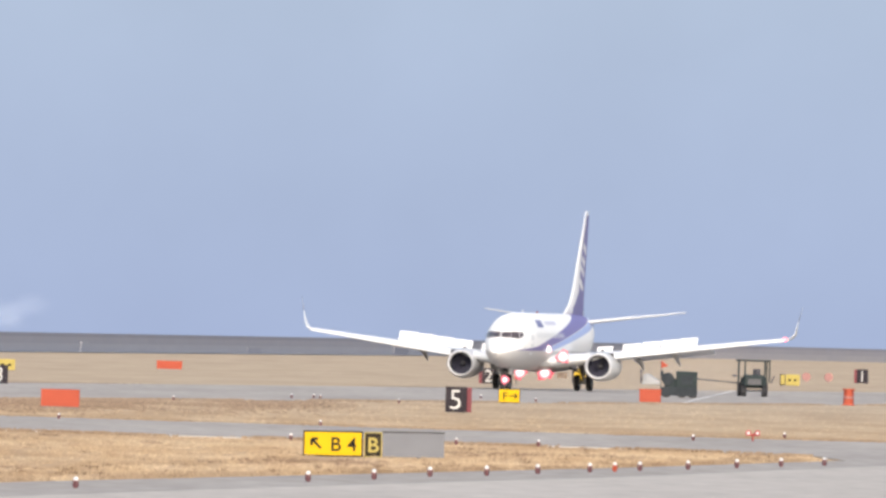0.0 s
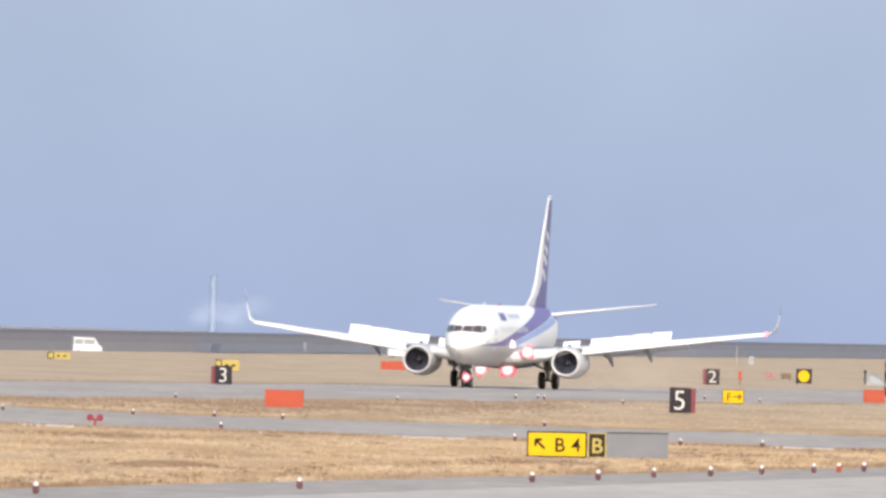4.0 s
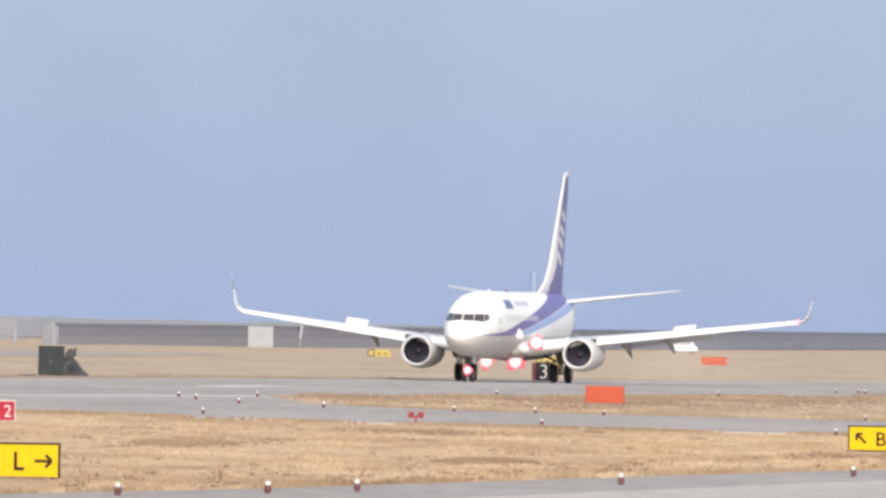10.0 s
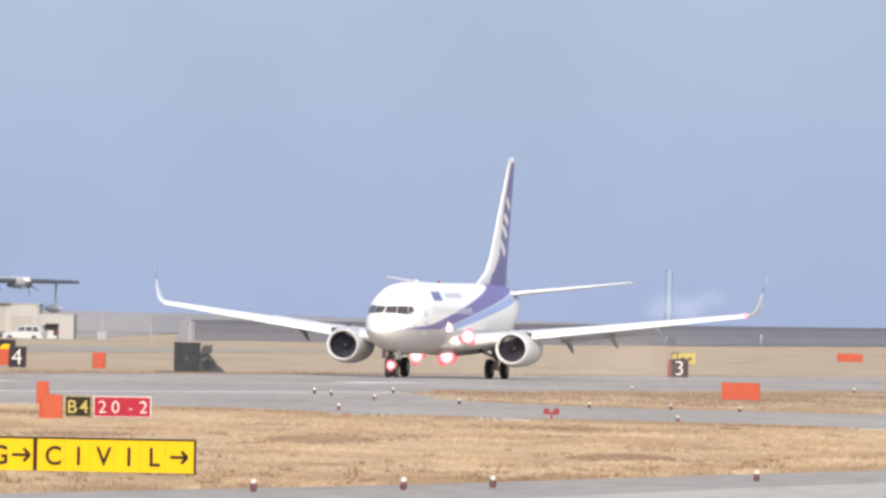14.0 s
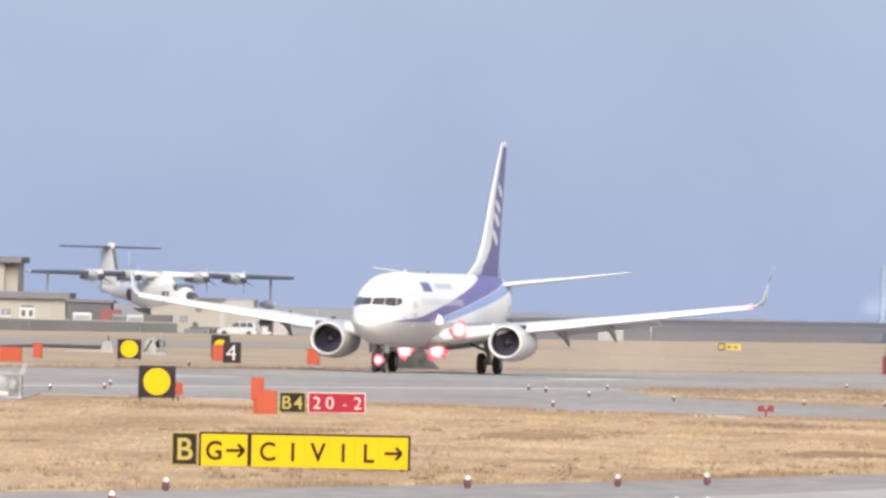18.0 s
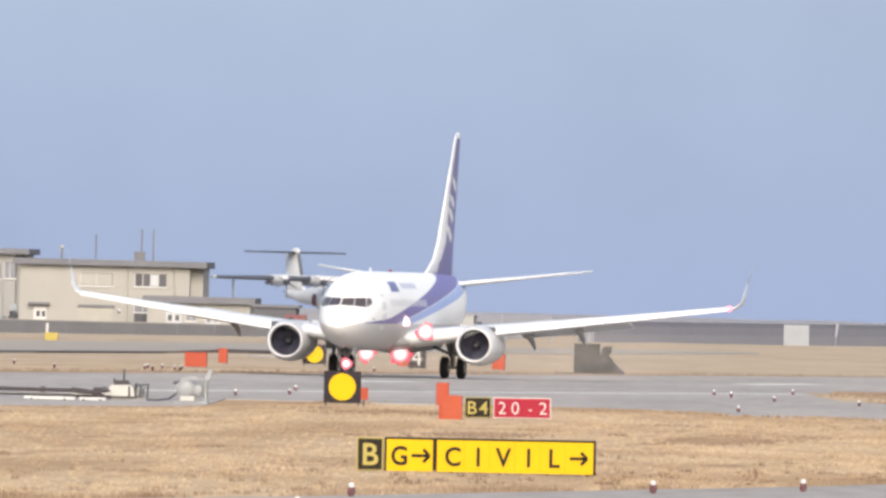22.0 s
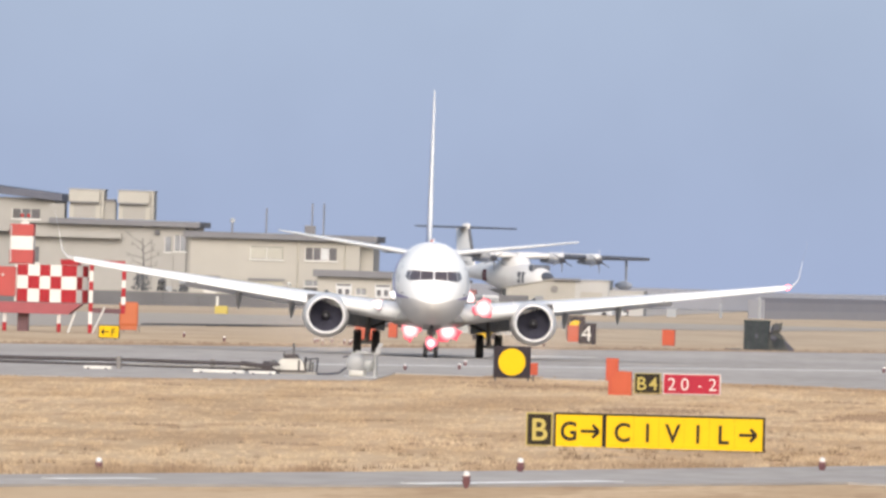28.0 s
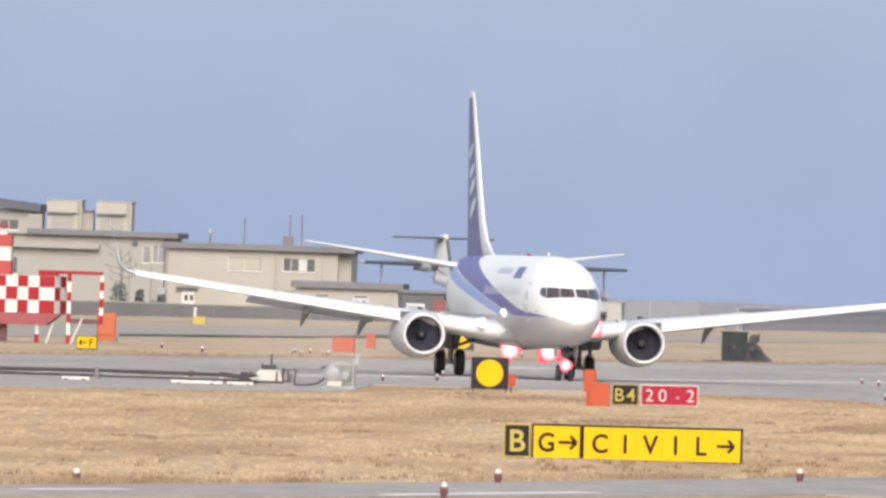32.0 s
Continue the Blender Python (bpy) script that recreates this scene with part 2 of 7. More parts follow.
def flat_arrow(x, z, length, turn, y, material, parent, thick=0.06):
    """A painted arrow in the sign's face, its tip pointing along turn (degrees from +X)."""
    bm = bmesh.new()
    box(-length / 2, length / 2 - thick * 0.6, y, y + 0.008, -thick / 2, thick / 2, bm=bm)
    for s in (1, -1):
        r = box(0, length * 0.5, y, y + 0.008, -thick / 2, thick / 2)
        bmesh.ops.transform(r, verts=r.verts, matrix=Matrix.Translation((length / 2, 0, 0)) @ Matrix.Rotation(radians(180 - s * 45), 4, "Y"))
        me = bpy.data.meshes.new("tmp")
        r.to_mesh(me)
        r.free()
        bm.from_mesh(me)
        bpy.data.meshes.remove(me)
    bmesh.ops.transform(bm, verts=bm.verts, matrix=Matrix.Translation((x, 0, z)) @ Matrix.Rotation(radians(-turn), 4, "Y"))
    return part("arrow", bm, material, parent)

# ---- ground, pavements ----
def edge_y(x):
    """Where the airfield's grass ends, parallel to the runway."""
    return 2470 + 5.6 * x


def ground_z(x, y):
    k = min(1.0, max(0.0, (y - edge_y(x)) / 160.0))
    return -1.2 * k * k * (3 - 2 * k)


def grass_material(name, blade=None):
    """Straw-coloured turf in streaks and patches, its far side paled by painted distance haze; blade: the least and
    most tone of its blades, and their tint.
    """
    m = bpy.data.materials.new(name)
    m.use_nodes = True
    n, l = m.node_tree.nodes, m.node_tree.links
    b = n["Principled BSDF"]
    b.inputs["Roughness"].default_value = 0.95
    b.inputs["Specular IOR Level"].default_value = 0.0
    geo = n.new("ShaderNodeNewGeometry")

    def noise_at(sx, sy, detail):
        mp = n.new("ShaderNodeMapping")
        mp.inputs["Scale"].default_value = (sx, sy, 1)
        l.new(geo.outputs["Position"], mp.inputs[0])
        t = n.new("ShaderNodeTexNoise")
        t.inputs["Scale"].default_value, t.inputs["Detail"].default_value = 1.0, detail
        l.new(mp.outputs[0], t.inputs["Vector"])
        return t.outputs["Fac"]

    def blend(fac, a, c, lo, hi):
        r = n.new("ShaderNodeMapRange")
        r.inputs[1].default_value, r.inputs[2].default_value = lo, hi
        l.new(fac, r.inputs[0])
        k = n.new("ShaderNodeMix")
        k.data_type = "RGBA"
        l.new(r.outputs[0], k.inputs[0])
        for i, v in ((6, a), (7, c)):
            if isinstance(v, tuple):
                k.inputs[i].default_value = (*v, 1)
            else:
                l.new(v, k.inputs[i])
        return k.outputs[2]

    c = blend(noise_at(0.25, 0.03, 6), (0.435, 0.310, 0.196), (0.60, 0.452, 0.302), 0.35, 0.65)
    c = blend(noise_at(0.11, 0.012, 4), c, (0.40, 0.28, 0.178), 0.50, 0.72)
    c = blend(noise_at(0.9, 0.09, 5), c, (0.32, 0.208, 0.135), 0.55, 0.80)
    c = blend(noise_at(2.6, 0.28, 4), c, (0.415, 0.294, 0.185), 0.50, 0.78)
    c = blend(noise_at(0.05, 0.02, 2), c, (0.55, 0.418, 0.28), 0.52, 0.75)
    # haze over the far ground, mixed into the colour by distance
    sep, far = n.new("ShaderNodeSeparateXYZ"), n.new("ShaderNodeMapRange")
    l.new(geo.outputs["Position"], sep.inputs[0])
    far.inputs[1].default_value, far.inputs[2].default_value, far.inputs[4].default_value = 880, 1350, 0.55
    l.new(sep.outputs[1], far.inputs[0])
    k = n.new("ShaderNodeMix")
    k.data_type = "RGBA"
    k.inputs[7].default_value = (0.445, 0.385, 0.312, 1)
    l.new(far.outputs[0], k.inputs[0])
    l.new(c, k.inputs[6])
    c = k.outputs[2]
    if blade:
        isl, up, tone = n.new("ShaderNodeMapRange"), n.new("ShaderNodeVectorMath"), blade
        isl.inputs[3].default_value, isl.inputs[4].default_value = tone[0], tone[1]
        l.new(geo.outputs["Random Per Island"], isl.inputs[0])
        up.operation = "SCALE"
        l.new(c, up.inputs[0])
        l.new(isl.outputs[0], up.inputs["Scale"])
        dye = n.new("ShaderNodeVectorMath")
        dye.operation = "MULTIPLY"
        dye.inputs[1].default_value = tone[2]
        l.new(up.outputs[0], dye.inputs[0])
        c = dye.outputs[0]
        b.inputs["Specular IOR Level"].default_value = 0.0
    l.new(c, b.inputs["Base Color"])
    return m


M_GRASS = grass_material("dry_grass")
M_GRAVEL = mat("pale_gravel", (0.375, 0.33, 0.28), 0.95, 0, 0.08, 0.05, fine=0.5)


def pavement_material(name, color, wear):
    m = mat(name, color, 0.85, 0, wear, 0.13, fine=1.1)
    n = m.node_tree.nodes
    for t in n:
        if t.type == "TEX_NOISE":
            mp = n.new("ShaderNodeMapping")
            mp.inputs["Scale"].default_value = (1, 0.12, 1)
            src = t.inputs["Vector"].links[0].from_socket
            m.node_tree.links.new(src, mp.inputs[0])
            m.node_tree.links.new(mp.outputs[0], t.inputs["Vector"])
    n["Principled BSDF"].inputs["Specular IOR Level"].default_value = 0.0
    n["Principled BSDF"].inputs["Roughness"].default_value = 0.95
    return m


M_ASPHALT = pavement_material("aged_asphalt", (0.455, 0.424, 0.398), 0.14)
M_SHOULDER = pavement_material("shoulder_asphalt", (0.43, 0.402, 0.378), 0.12)
M_LIGHTPAVE = pavement_material("pale_taxiway_concrete", (0.53, 0.495, 0.46), 0.09)
M_LINE = mat("road_marking_white", (0.86, 0.85, 0.83), 0.7, 0, 0.12, 0.6)


def make_ground():
    bm = bmesh.new()
    xs = [-2500, -900, -420] + list(range(-240, 141, 20)) + [300, 900, 2500]
    ys = [-1500, -300, 200] + list(range(300, 1900, 100)) + list(range(1900, 3300, 40)) + [3600, 4000, 4600, 4960]
    vs = [[bm.verts.new((x, y, ground_z(x, y))) for x in xs] for y in ys]
    for a, c in zip(vs, vs[1:]):
        for i in range(len(xs) - 1):
            bm.faces.new((a[i], a[i + 1], c[i + 1], c[i]))
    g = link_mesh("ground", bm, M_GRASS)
    tagged(g, "flat airfield of dry straw-coloured winter grass", "ground", kind="structure")


def sheet(name, outline, z, material, label, category="pavement"):
    """A slab of pavement with a thickness, z its top."""
    bm = bmesh.new()
    f = bm.faces.new([bm.verts.new((x, y, z)) for x, y in outline])
    r = bmesh.ops.extrude_face_region(bm, geom=[f])
    for v in [e for e in r["geom"] if isinstance(e, bmesh.types.BMVert)]:
        v.co.z = z - 0.2
    bmesh.ops.triangulate(bm, faces=bm.faces)
    return tagged(link_mesh(name, bm, material), label, category, kind="structure")


make_ground()
sheet("runway", [(-150, 575), (-110, 815), (-78, 1012), (-52, 1190), (-30, 1325), (16, 1600), (60, 1870), (140, 2360),
                 (140, 2120), (40, 1480), (7.4, 1282), (-6, 1214), (-22, 1112), (-34.5, 1045), (-30, 968), (-46, 858), (-51.2, 862), (-48.8, 806), (-50.2, 797), (-52.8, 786), (-56.1, 775), (-59.8, 769), (-90, 680)],
      0.03, M_ASPHALT, "grey asphalt runway with a worn surface", "runway")
sheet("taxiway", [(-46.2, 859), (-36, 850), (-25, 828), (-8, 822), (8, 826), (14, 812), (40, 905), (120, 1300), (120, 1400), (40, 935), (9, 926), (-9, 930), (-20, 934),
                  (-25, 945), (-29.6, 970)], 0.04, M_ASPHALT, "grey asphalt taxiway that joins the runway", "taxiway")
sheet("taxiway_shoulder", [(-70, 285), (-33.8, 437), (-26, 477), (-17, 533), (-9, 597), (-1.2, 655), (6, 711), (14.8, 788), (14, 812), (40, 905), (70, 905), (40, 640), (30, 480), (10, 440),
                           (-18.3, 476), (-22.3, 456), (-26.1, 440), (-31.6, 423), (-60, 280)], 0.05, M_SHOULDER, "dark asphalt shoulder of the near taxiway", "taxiway")
sheet("near_taxiway", [(-16, 478), (-11, 528), (-6.8, 566), (-1.1, 612), (5.7, 667), (24, 840), (50, 840), (40, 640), (30, 480), (10, 440)], 0.06, M_LIGHTPAVE,
      "pale grey near taxiway surface", "taxiway")
sheet("far_taxiway", [(-150, 1060), (-95, 1240), (-84, 1460), (-68, 1590), (-60, 1720), (-62, 1760), (-90, 1680), (-112, 1540), (-170, 1420)], 0.04, M_GRAVEL, "pale gravel service road across the far grass", "road")
sheet("apron", [(-420, 2060), (-109, 2060), (-108.5, 2290), (-116, 2420), (-122, 2800), (-420, 2800)], -1.14, M_ASPHALT, "grey concrete apron by the far buildings", "apron")


def make_sea():
    m = bpy.data.materials.new("calm_sea")
    m.use_nodes = True
    n, l = m.node_tree.nodes, m.node_tree.links
    b = n["Principled BSDF"]
    b.inputs["Base Color"].default_value, b.inputs["Roughness"].default_value = (0.26, 0.32, 0.42, 1), 0.30
    w, bp = n.new("ShaderNodeTexNoise"), n.new("ShaderNodeBump")
    w.inputs["Scale"].default_value = 0.4
    bp.inputs["Strength"].default_value = 0.05
    l.new(w.outputs["Fac"], bp.inputs["Height"])
    l.new(bp.outputs[0], b.inputs["Normal"])
    bm = bmesh.new()
    bm.faces.new([bm.verts.new((x, y, -1.1)) for x, y in ((-900, 2810), (-58, 2810), (80, 4560), (900, 4800), (900, 4950), (-900, 4950))])
    tagged(link_mesh("water", bm, m), "calm pale sea beyond the apron and the dyke", "sea", kind="structure")


make_sea()

# ---- airliner ----
STATIONS = [(19.62, 2.64, 0.03, 0.03), (19.45, 2.64, 0.32, 0.30), (19.1, 2.64, 0.60, 0.53), (18.4, 2.68, 0.96, 0.85), (17.6, 2.79, 1.21, 1.13), (16.6, 3.00, 1.44, 1.48),
            (15.4, 3.20, 1.64, 1.79), (14, 3.30, 1.78, 1.94), (12, 3.34, 1.88, 2.0), (6, 3.34, 1.88, 2.0), (0, 3.34, 1.88, 2.0), (-7, 3.34, 1.88, 2.0), (-10, 3.44, 1.80, 1.9), (-12.5, 3.64, 1.58, 1.68),
            (-15, 3.98, 1.18, 1.28), (-17, 4.34, 0.74, 0.82), (-18.2, 4.58, 0.40, 0.46), (-18.6, 4.66, 0.16, 0.2)]


NARROW = 0.92
STATIONS = [(a, z, w * NARROW, h) for a, z, w, h in STATIONS]


def hull(a):
    for p, q in zip(STATIONS, STATIONS[1:]):
        if p[0] >= a >= q[0]:
            k = (p[0] - a) / (p[0] - q[0])
            return [p[i] + k * (q[i] - p[i]) for i in (1, 2, 3)]
    return 3.34, 0.0, 0.0


def hull_front(b, z):
    """How far forward the nose's skin lies at (b, z)."""
    a = 19.6
    while a > 4:
        zc, w, h = hull(a)
        if w > 0 and (b / w) ** 2 + ((z - zc) / h) ** 2 <= 1:
            return a
        a -= 0.02
    return 4.0


def aerofoil(a, b, z, chord, thick, up=(0, 0, 1), k=7):
    """A ring of points round a wing section: leading edge at a, chord rearwards."""
    ring = []
    for i in range(k):
        x = (1 - math.cos(math.pi * i / (k - 1))) / 2
        y = thick * (1.48 * math.sqrt(x) - 0.63 * x - 1.76 * x * x + 1.42 * x ** 3 - 0.51 * x ** 4) * 0.92
        ring.append((x, y))
    pts = [(x, y) for x, y in ring] + [(x, -0.9 * y) for x, y in ring[-2:0:-1]]
    return [(a - x * chord, b + up[1] * y * chord, z + up[2] * y * chord) for x, y in pts]


def wing_at(b):
    """Leading edge, height, chord of the wing at |b|."""
    t = (b - 1.7) / 15.2
    lead = 6.6 - 0.535 * (b - 1.7)
    trail = -2.7 if b < 5.9 else -2.7 - 0.105 * (b - 5.9)
    return lead, 2.0 + 1.9 * t, lead - trail


def wheel(parent, x, y, r, w, name="wheel"):
    wh = new(name)
    wh.parent = parent
    wh.location = (x, y, r)
    prof = [(-0.5, 0.55), (-0.5, 0.86), (-0.36, 0.98), (0, 1.0), (0.36, 0.98), (0.5, 0.86), (0.5, 0.55)]
    rings = [[(r * q * math.cos(i * math.pi / 12), p * w, r * q * math.sin(i * math.pi / 12)) for i in range(24)] for p, q in prof]
    part("tyre", loft(rings, caps=False), M_TYRE, wh, smooth=True)
    part("rim", tube((0, -w * 0.42, 0), (0, w * 0.42, 0), r * 0.56, seg=16), M_STEEL, wh)
    return wh


def lamp(parent, a, b, z, r, name="landing_light", lit=M_LAMP):
    """A lit lamp whose lens is an uneven many-pointed bowl, oversized to show glare."""
    lp = part(name, tube((a - 0.14, b, z), (a - 0.02, b, z), r * 0.4, r * 0.62, 16), M_STEEL, parent)
    rng = random.Random(int(1000 * (b + 3 * z)))
    k, edge = 32, []
    for i in range(k):
        w = 2 * math.pi * i / k
        edge.append(0.66 + 0.12 * math.cos(3 * w + b) + (0.17 if i % 4 == 0 else 0.0) * rng.uniform(0.4, 1.0) + rng.uniform(-0.06, 0.06))
    rings = []
    for d, q in ((0.0, 1.0), (0.02, 0.8), (0.045, 0.55), (0.06, 0.3), (0.065, 0.02)):
        rings.append([(d, r * q * e * math.cos(2 * math.pi * i / k), r * q * e * math.sin(2 * math.pi * i / k)) for i, e in enumerate(edge)])
    lens = part("lens", loft(rings), lit, lp, "lit lens, white in the middle, its glare painted as a red rim", smooth=True)
    lens.location = (a, b, z)
    return lp


def make_airliner():
    pl = base("airliner", pose(-22.6, 1324.5, 0, 0, 0, -99), "white twin-jet airliner with a blue sash, landing lights lit", "airliner")
    moving = {"spoiler": [], "outer": [], "wheels": []}
    seg = 40
    rings = [[(a, w * math.cos(2 * math.pi * i / seg), zc + h * math.sin(2 * math.pi * i / seg)) for i in range(seg)] for a, zc, w, h in STATIONS]
    fus = part("fuselage", loft(rings), M_LIVERY, pl, smooth=True)
    # belly fairing
    rings = []
    for a, w, d in ((8.2, 0.5, 0.05), (7.0, 1.4, 0.25), (5.0, 1.85, 0.42), (0, 1.95, 0.52), (-3.5, 1.85, 0.45), (-6, 1.2, 0.2), (-7, 0.5, 0.05)):
        rings.append([(a, w * math.cos(2 * math.pi * i / 20), 1.75 + (0.68 * math.sin(2 * math.pi * i / 20) if math.sin(2 * math.pi * i / 20) > 0 else d * math.sin(2 * math.pi * i / 20))) for i in range(20)])
    part("belly_fairing", loft(rings), M_BELLY, pl, smooth=True)
    # cockpit panes
    for s in (1, -1):
        for pane in (((0.025, 3.60), (0.62, 3.57), (0.57, 3.98), (0.025, 3.97)), ((0.645, 3.57), (1.12, 3.52), (1.02, 3.99), (0.595, 3.99)), ((1.14, 3.52), (1.29, 3.70), (1.21, 3.96), (1.045, 3.99))):
            bm = bmesh.new()
            g = []
            for i in range(5):
                row = []
                for j in range(4):
                    p, q = i / 4, j / 3
                    b, z = [(1 - q) * ((1 - p) * pane[0][k] + p * pane[1][k]) + q * ((1 - p) * pane[3][k] + p * pane[2][k]) for k in (0, 1)]
                    row.append(bm.verts.new((hull_front(b, z) + 0.03, s * (b + 0.008), z + 0.008)))
                g.append(row)
            for i in range(4):
                for j in range(3):
                    bm.faces.new((g[i][j], g[i + 1][j], g[i + 1][j + 1], g[i][j + 1]))
            part("cockpit_window", bm, M_GLASS, fus, "dark cockpit window pane", smooth=True)
    # doors and emblem on each side
    for s in (1, -1):
        def skin(a, z, out=0.012):
            zc, w, h = hull(a)
            k = max(-1, min(1, (z - zc) / h))
            return (a, s * (w * math.sqrt(1 - k * k) + out), z)

        def patch(a0, a1, z0, z1, slant=0.0, out=0.012):
            bm = bmesh.new()
            g = [[bm.verts.new(skin(a0 + (a1 - a0) * i / 2 + slant * j / 3, z0 + (z1 - z0) * j / 3, out)) for j in range(4)] for i in range(3)]
            for i in range(2):
                for j in range(3):
                    bm.faces.new((g[i][j], g[i + 1][j], g[i + 1][j + 1], g[i][j + 1]))
            return bm
        part("door", patch(14.6, 13.8, 2.45, 4.2), M_WING, fus, "forward cabin door, pale outline")
        part("door_window", patch(14.3, 14.08, 3.62, 3.84, 0, 0.02), M_PALEWIN, fus)
        part("door_handle", patch(13.98, 13.90, 3.2, 3.26, 0, 0.02), M_DSTEEL, fus)
        part("probe", tube(skin(16.3, 2.95), skin(16.55, 2.95, 0.16), 0.025, seg=6), M_STEEL, fus)
        part("wiper", box(17.35, 17.45, s * 0.30 - 0.02, s * 0.30 + 0.02, 3.52, 3.60), M_DSTEEL, fus)
        part("door", patch(-12.0, -12.7, 3.0, 4.6), M_WING, fus)
        for i in range(22):
            a = 12.6 - i * 0.508
            part("cabin_window", patch(a, a - 0.24, 3.62, 3.96, 0, 0.006), M_PALEWIN, fus)
        part("emblem", patch(11.6, 9.2, 4.34, 4.84, -0.5), M_INDIGO, fus, "slanted indigo emblem above the windows")
        part("emblem_bar", patch(7.8, 3.2, 4.52, 4.78, -0.2), M_PALEMARK, fus, "pale lilac bar of faded writing")
    # wings
    for s in (1, -1):
        rings = []
        for b in (0.6, 1.7, 3.6, 5.9, 9.0, 12.5, 15.5, 16.7):
            a, z, c = wing_at(max(b, 1.7))
            rings.append(aerofoil(a, s * b, z, c, 0.125 - 0.0028 * b))
        wing = part("wing", loft(rings), M_WING, pl, smooth=True)
        a, z, c = wing_at(16.7)
        rings = [aerofoil(a, s * 16.7, z, c, 0.08), aerofoil(a - 0.35, s * 17.02, z + 0.10, c * 0.75, 0.06, (0, -0.4 * s, 0.8)), aerofoil(a - 0.75, s * 17.26, z + 0.4, c * 0.5, 0.05, (0, -0.9 * s, 0.3)),
                 aerofoil(a - 1.1, s * 17.44, z + 1.28, 0.4, 0.04, (0, -0.93 * s, 0.25))]
        wl = part("winglet", loft(rings), M_WING, wing, smooth=True)
        # upper part coloured close to the sky, so the tip fades against it
        part("winglet_tip", loft([rings[-1], aerofoil(a - 1.55, s * 17.68, z + 2.3, 0.28, 0.03, (0, -0.95 * s, 0.2))]), M_WINGLET, wl, "pale blue-grey upper part of the winglet", smooth=True)
        part("wingtip_light", ball((a + 0.05, s * 16.75, z + 0.02), 0.13 if s > 0 else 0.07, 10, squash=(1.3, 1, 1)), M_NAV if s > 0 else M_LENS, wing, "red glowing wingtip light" if s > 0 else "unlit wingtip light")
        # flaps let down behind the trailing edge, with their track fairings
        for b0, b1, drop in ((2.0, 4.3, 0.95), (5.9, 11.4, 0.42)):
            rings = []
            for b in (b0, b1):
                la, z, c = wing_at(b)
                t = la - c
                rings.append([(t + 0.55, s * b, z - 0.03), (t - 0.05, s * b, z - 0.10), (t - 1.1, s * b, z - drop + 0.05), (t - 1.15, s * b, z - drop), (t - 0.2, s * b, z - 0.28), (t + 0.5, s * b, z - 0.18)])
            part("flap", loft(rings), M_BELLY if b0 < 5 else M_WING, wing, "flap let down")
        # slats drooped ahead of the leading edge
        for b0, b1 in ((5.75, 10.9), (10.95, 16.68)):
            rings = []
            for b in (b0, b1):
                la, z, c = wing_at(b)
                k = 1.0 if b < 8 else 0.8 if b < 14 else 0.5
                rings.append([(la + dx * k, s * b, z + dz * k) for dx, dz in ((0.36, -0.20), (0.28, -0.06), (0.02, 0.13), (-0.30, 0.24), (-0.05, 0.05), (0.16, -0.14), (0.22, -0.24))])
            part("slat", loft(rings), M_WING, wing)
        # solid dark block in place of the shade where the slat ends
        la, z, c = wing_at(5.5)
        part("slat_gap_shade", box(la - 0.1, la + 0.2, s * 5.24, s * 5.7, z - 0.02, z + 0.2, 0.02), M_DSTEEL, wing, "dark block standing for the shaded gap beside the pylon")
        for b in (6.4, 8.9):
            la, z, c = wing_at(b)
            t = la - c
            part("flap_track_fairing", loft([[(t + dx, s * b + r * math.cos(i * math.pi / 5), z - dz + r * 1.3 * math.sin(i * math.pi / 5)) for i in range(10)]
                                             for dx, dz, r in ((2.0, 0.22, 0.04), (1.2, 0.28, 0.14), (0.2, 0.38, 0.16), (-0.8, 0.72, 0.12), (-1.5, 1.05, 0.03))]), M_BELLY, wing, smooth=True)
        # spoilers, hinged at their front edge
        for b0, b1, key in ((3.5, 4.6, "spoiler"), (5.3, 6.6, "spoiler"), (6.65, 7.9, "spoiler"), (7.95, 9.15, "spoiler"), (9.2, 10.5, "outer")):
            la, z, c = wing_at((b0 + b1) / 2)
            d = (wing_at(b1)[1] - wing_at(b0)[1]) / 2
            bm = box(-0.98, 0, s * b0, s * b1, 0, 0.035)
            for v in bm.verts:
                v.co.z += d if abs(abs(v.co.y) - b1) < 0.01 else -d
                v.co.y -= s * (b0 + b1) / 2
            sp = part("spoiler", bm, M_WHITE, wing)
            home = (la - c + 1.45, s * (b0 + b1) / 2, z + 0.10)
            sp.location = home
            moving[key].append((sp, home))
        # engine
        side, ez = s * 4.83, 1.72
        eng = new("engine")
        eng.parent = pl
        part("nacelle", revolve([(5.78, 0.93), (5.5, 1.0), (4.9, 1.07), (3.8, 1.10), (2.6, 1.05), (1.4, 0.93), (1.38, 0.86), (2.2, 0.86)], ez, side, 32, 0.93), M_NAC, eng, smooth=True)
        part("inlet_lip", revolve([(5.78, 0.935), (5.9, 0.90), (5.93, 0.85), (5.88, 0.80), (5.6, 0.775)], ez, side, 32, 0.93), M_LIP, eng, "polished metal inlet lip", smooth=True)
        part("inlet_duct", revolve([(5.6, 0.776), (5.0, 0.77), (4.75, 0.77)], ez, side, 32, 0.95), M_BLACK, eng, smooth=True)
        part("fan_disc", revolve([(4.76, 0.80), (4.72, 0.10)], ez, side, 32), M_BLACK, eng)
        for i in range(24):
            w = 2 * math.pi * i / 24
            c1, s1, c2, s2 = math.cos(w), math.sin(w), math.cos(w + 0.2), math.sin(w + 0.2)
            bm = bmesh.new()
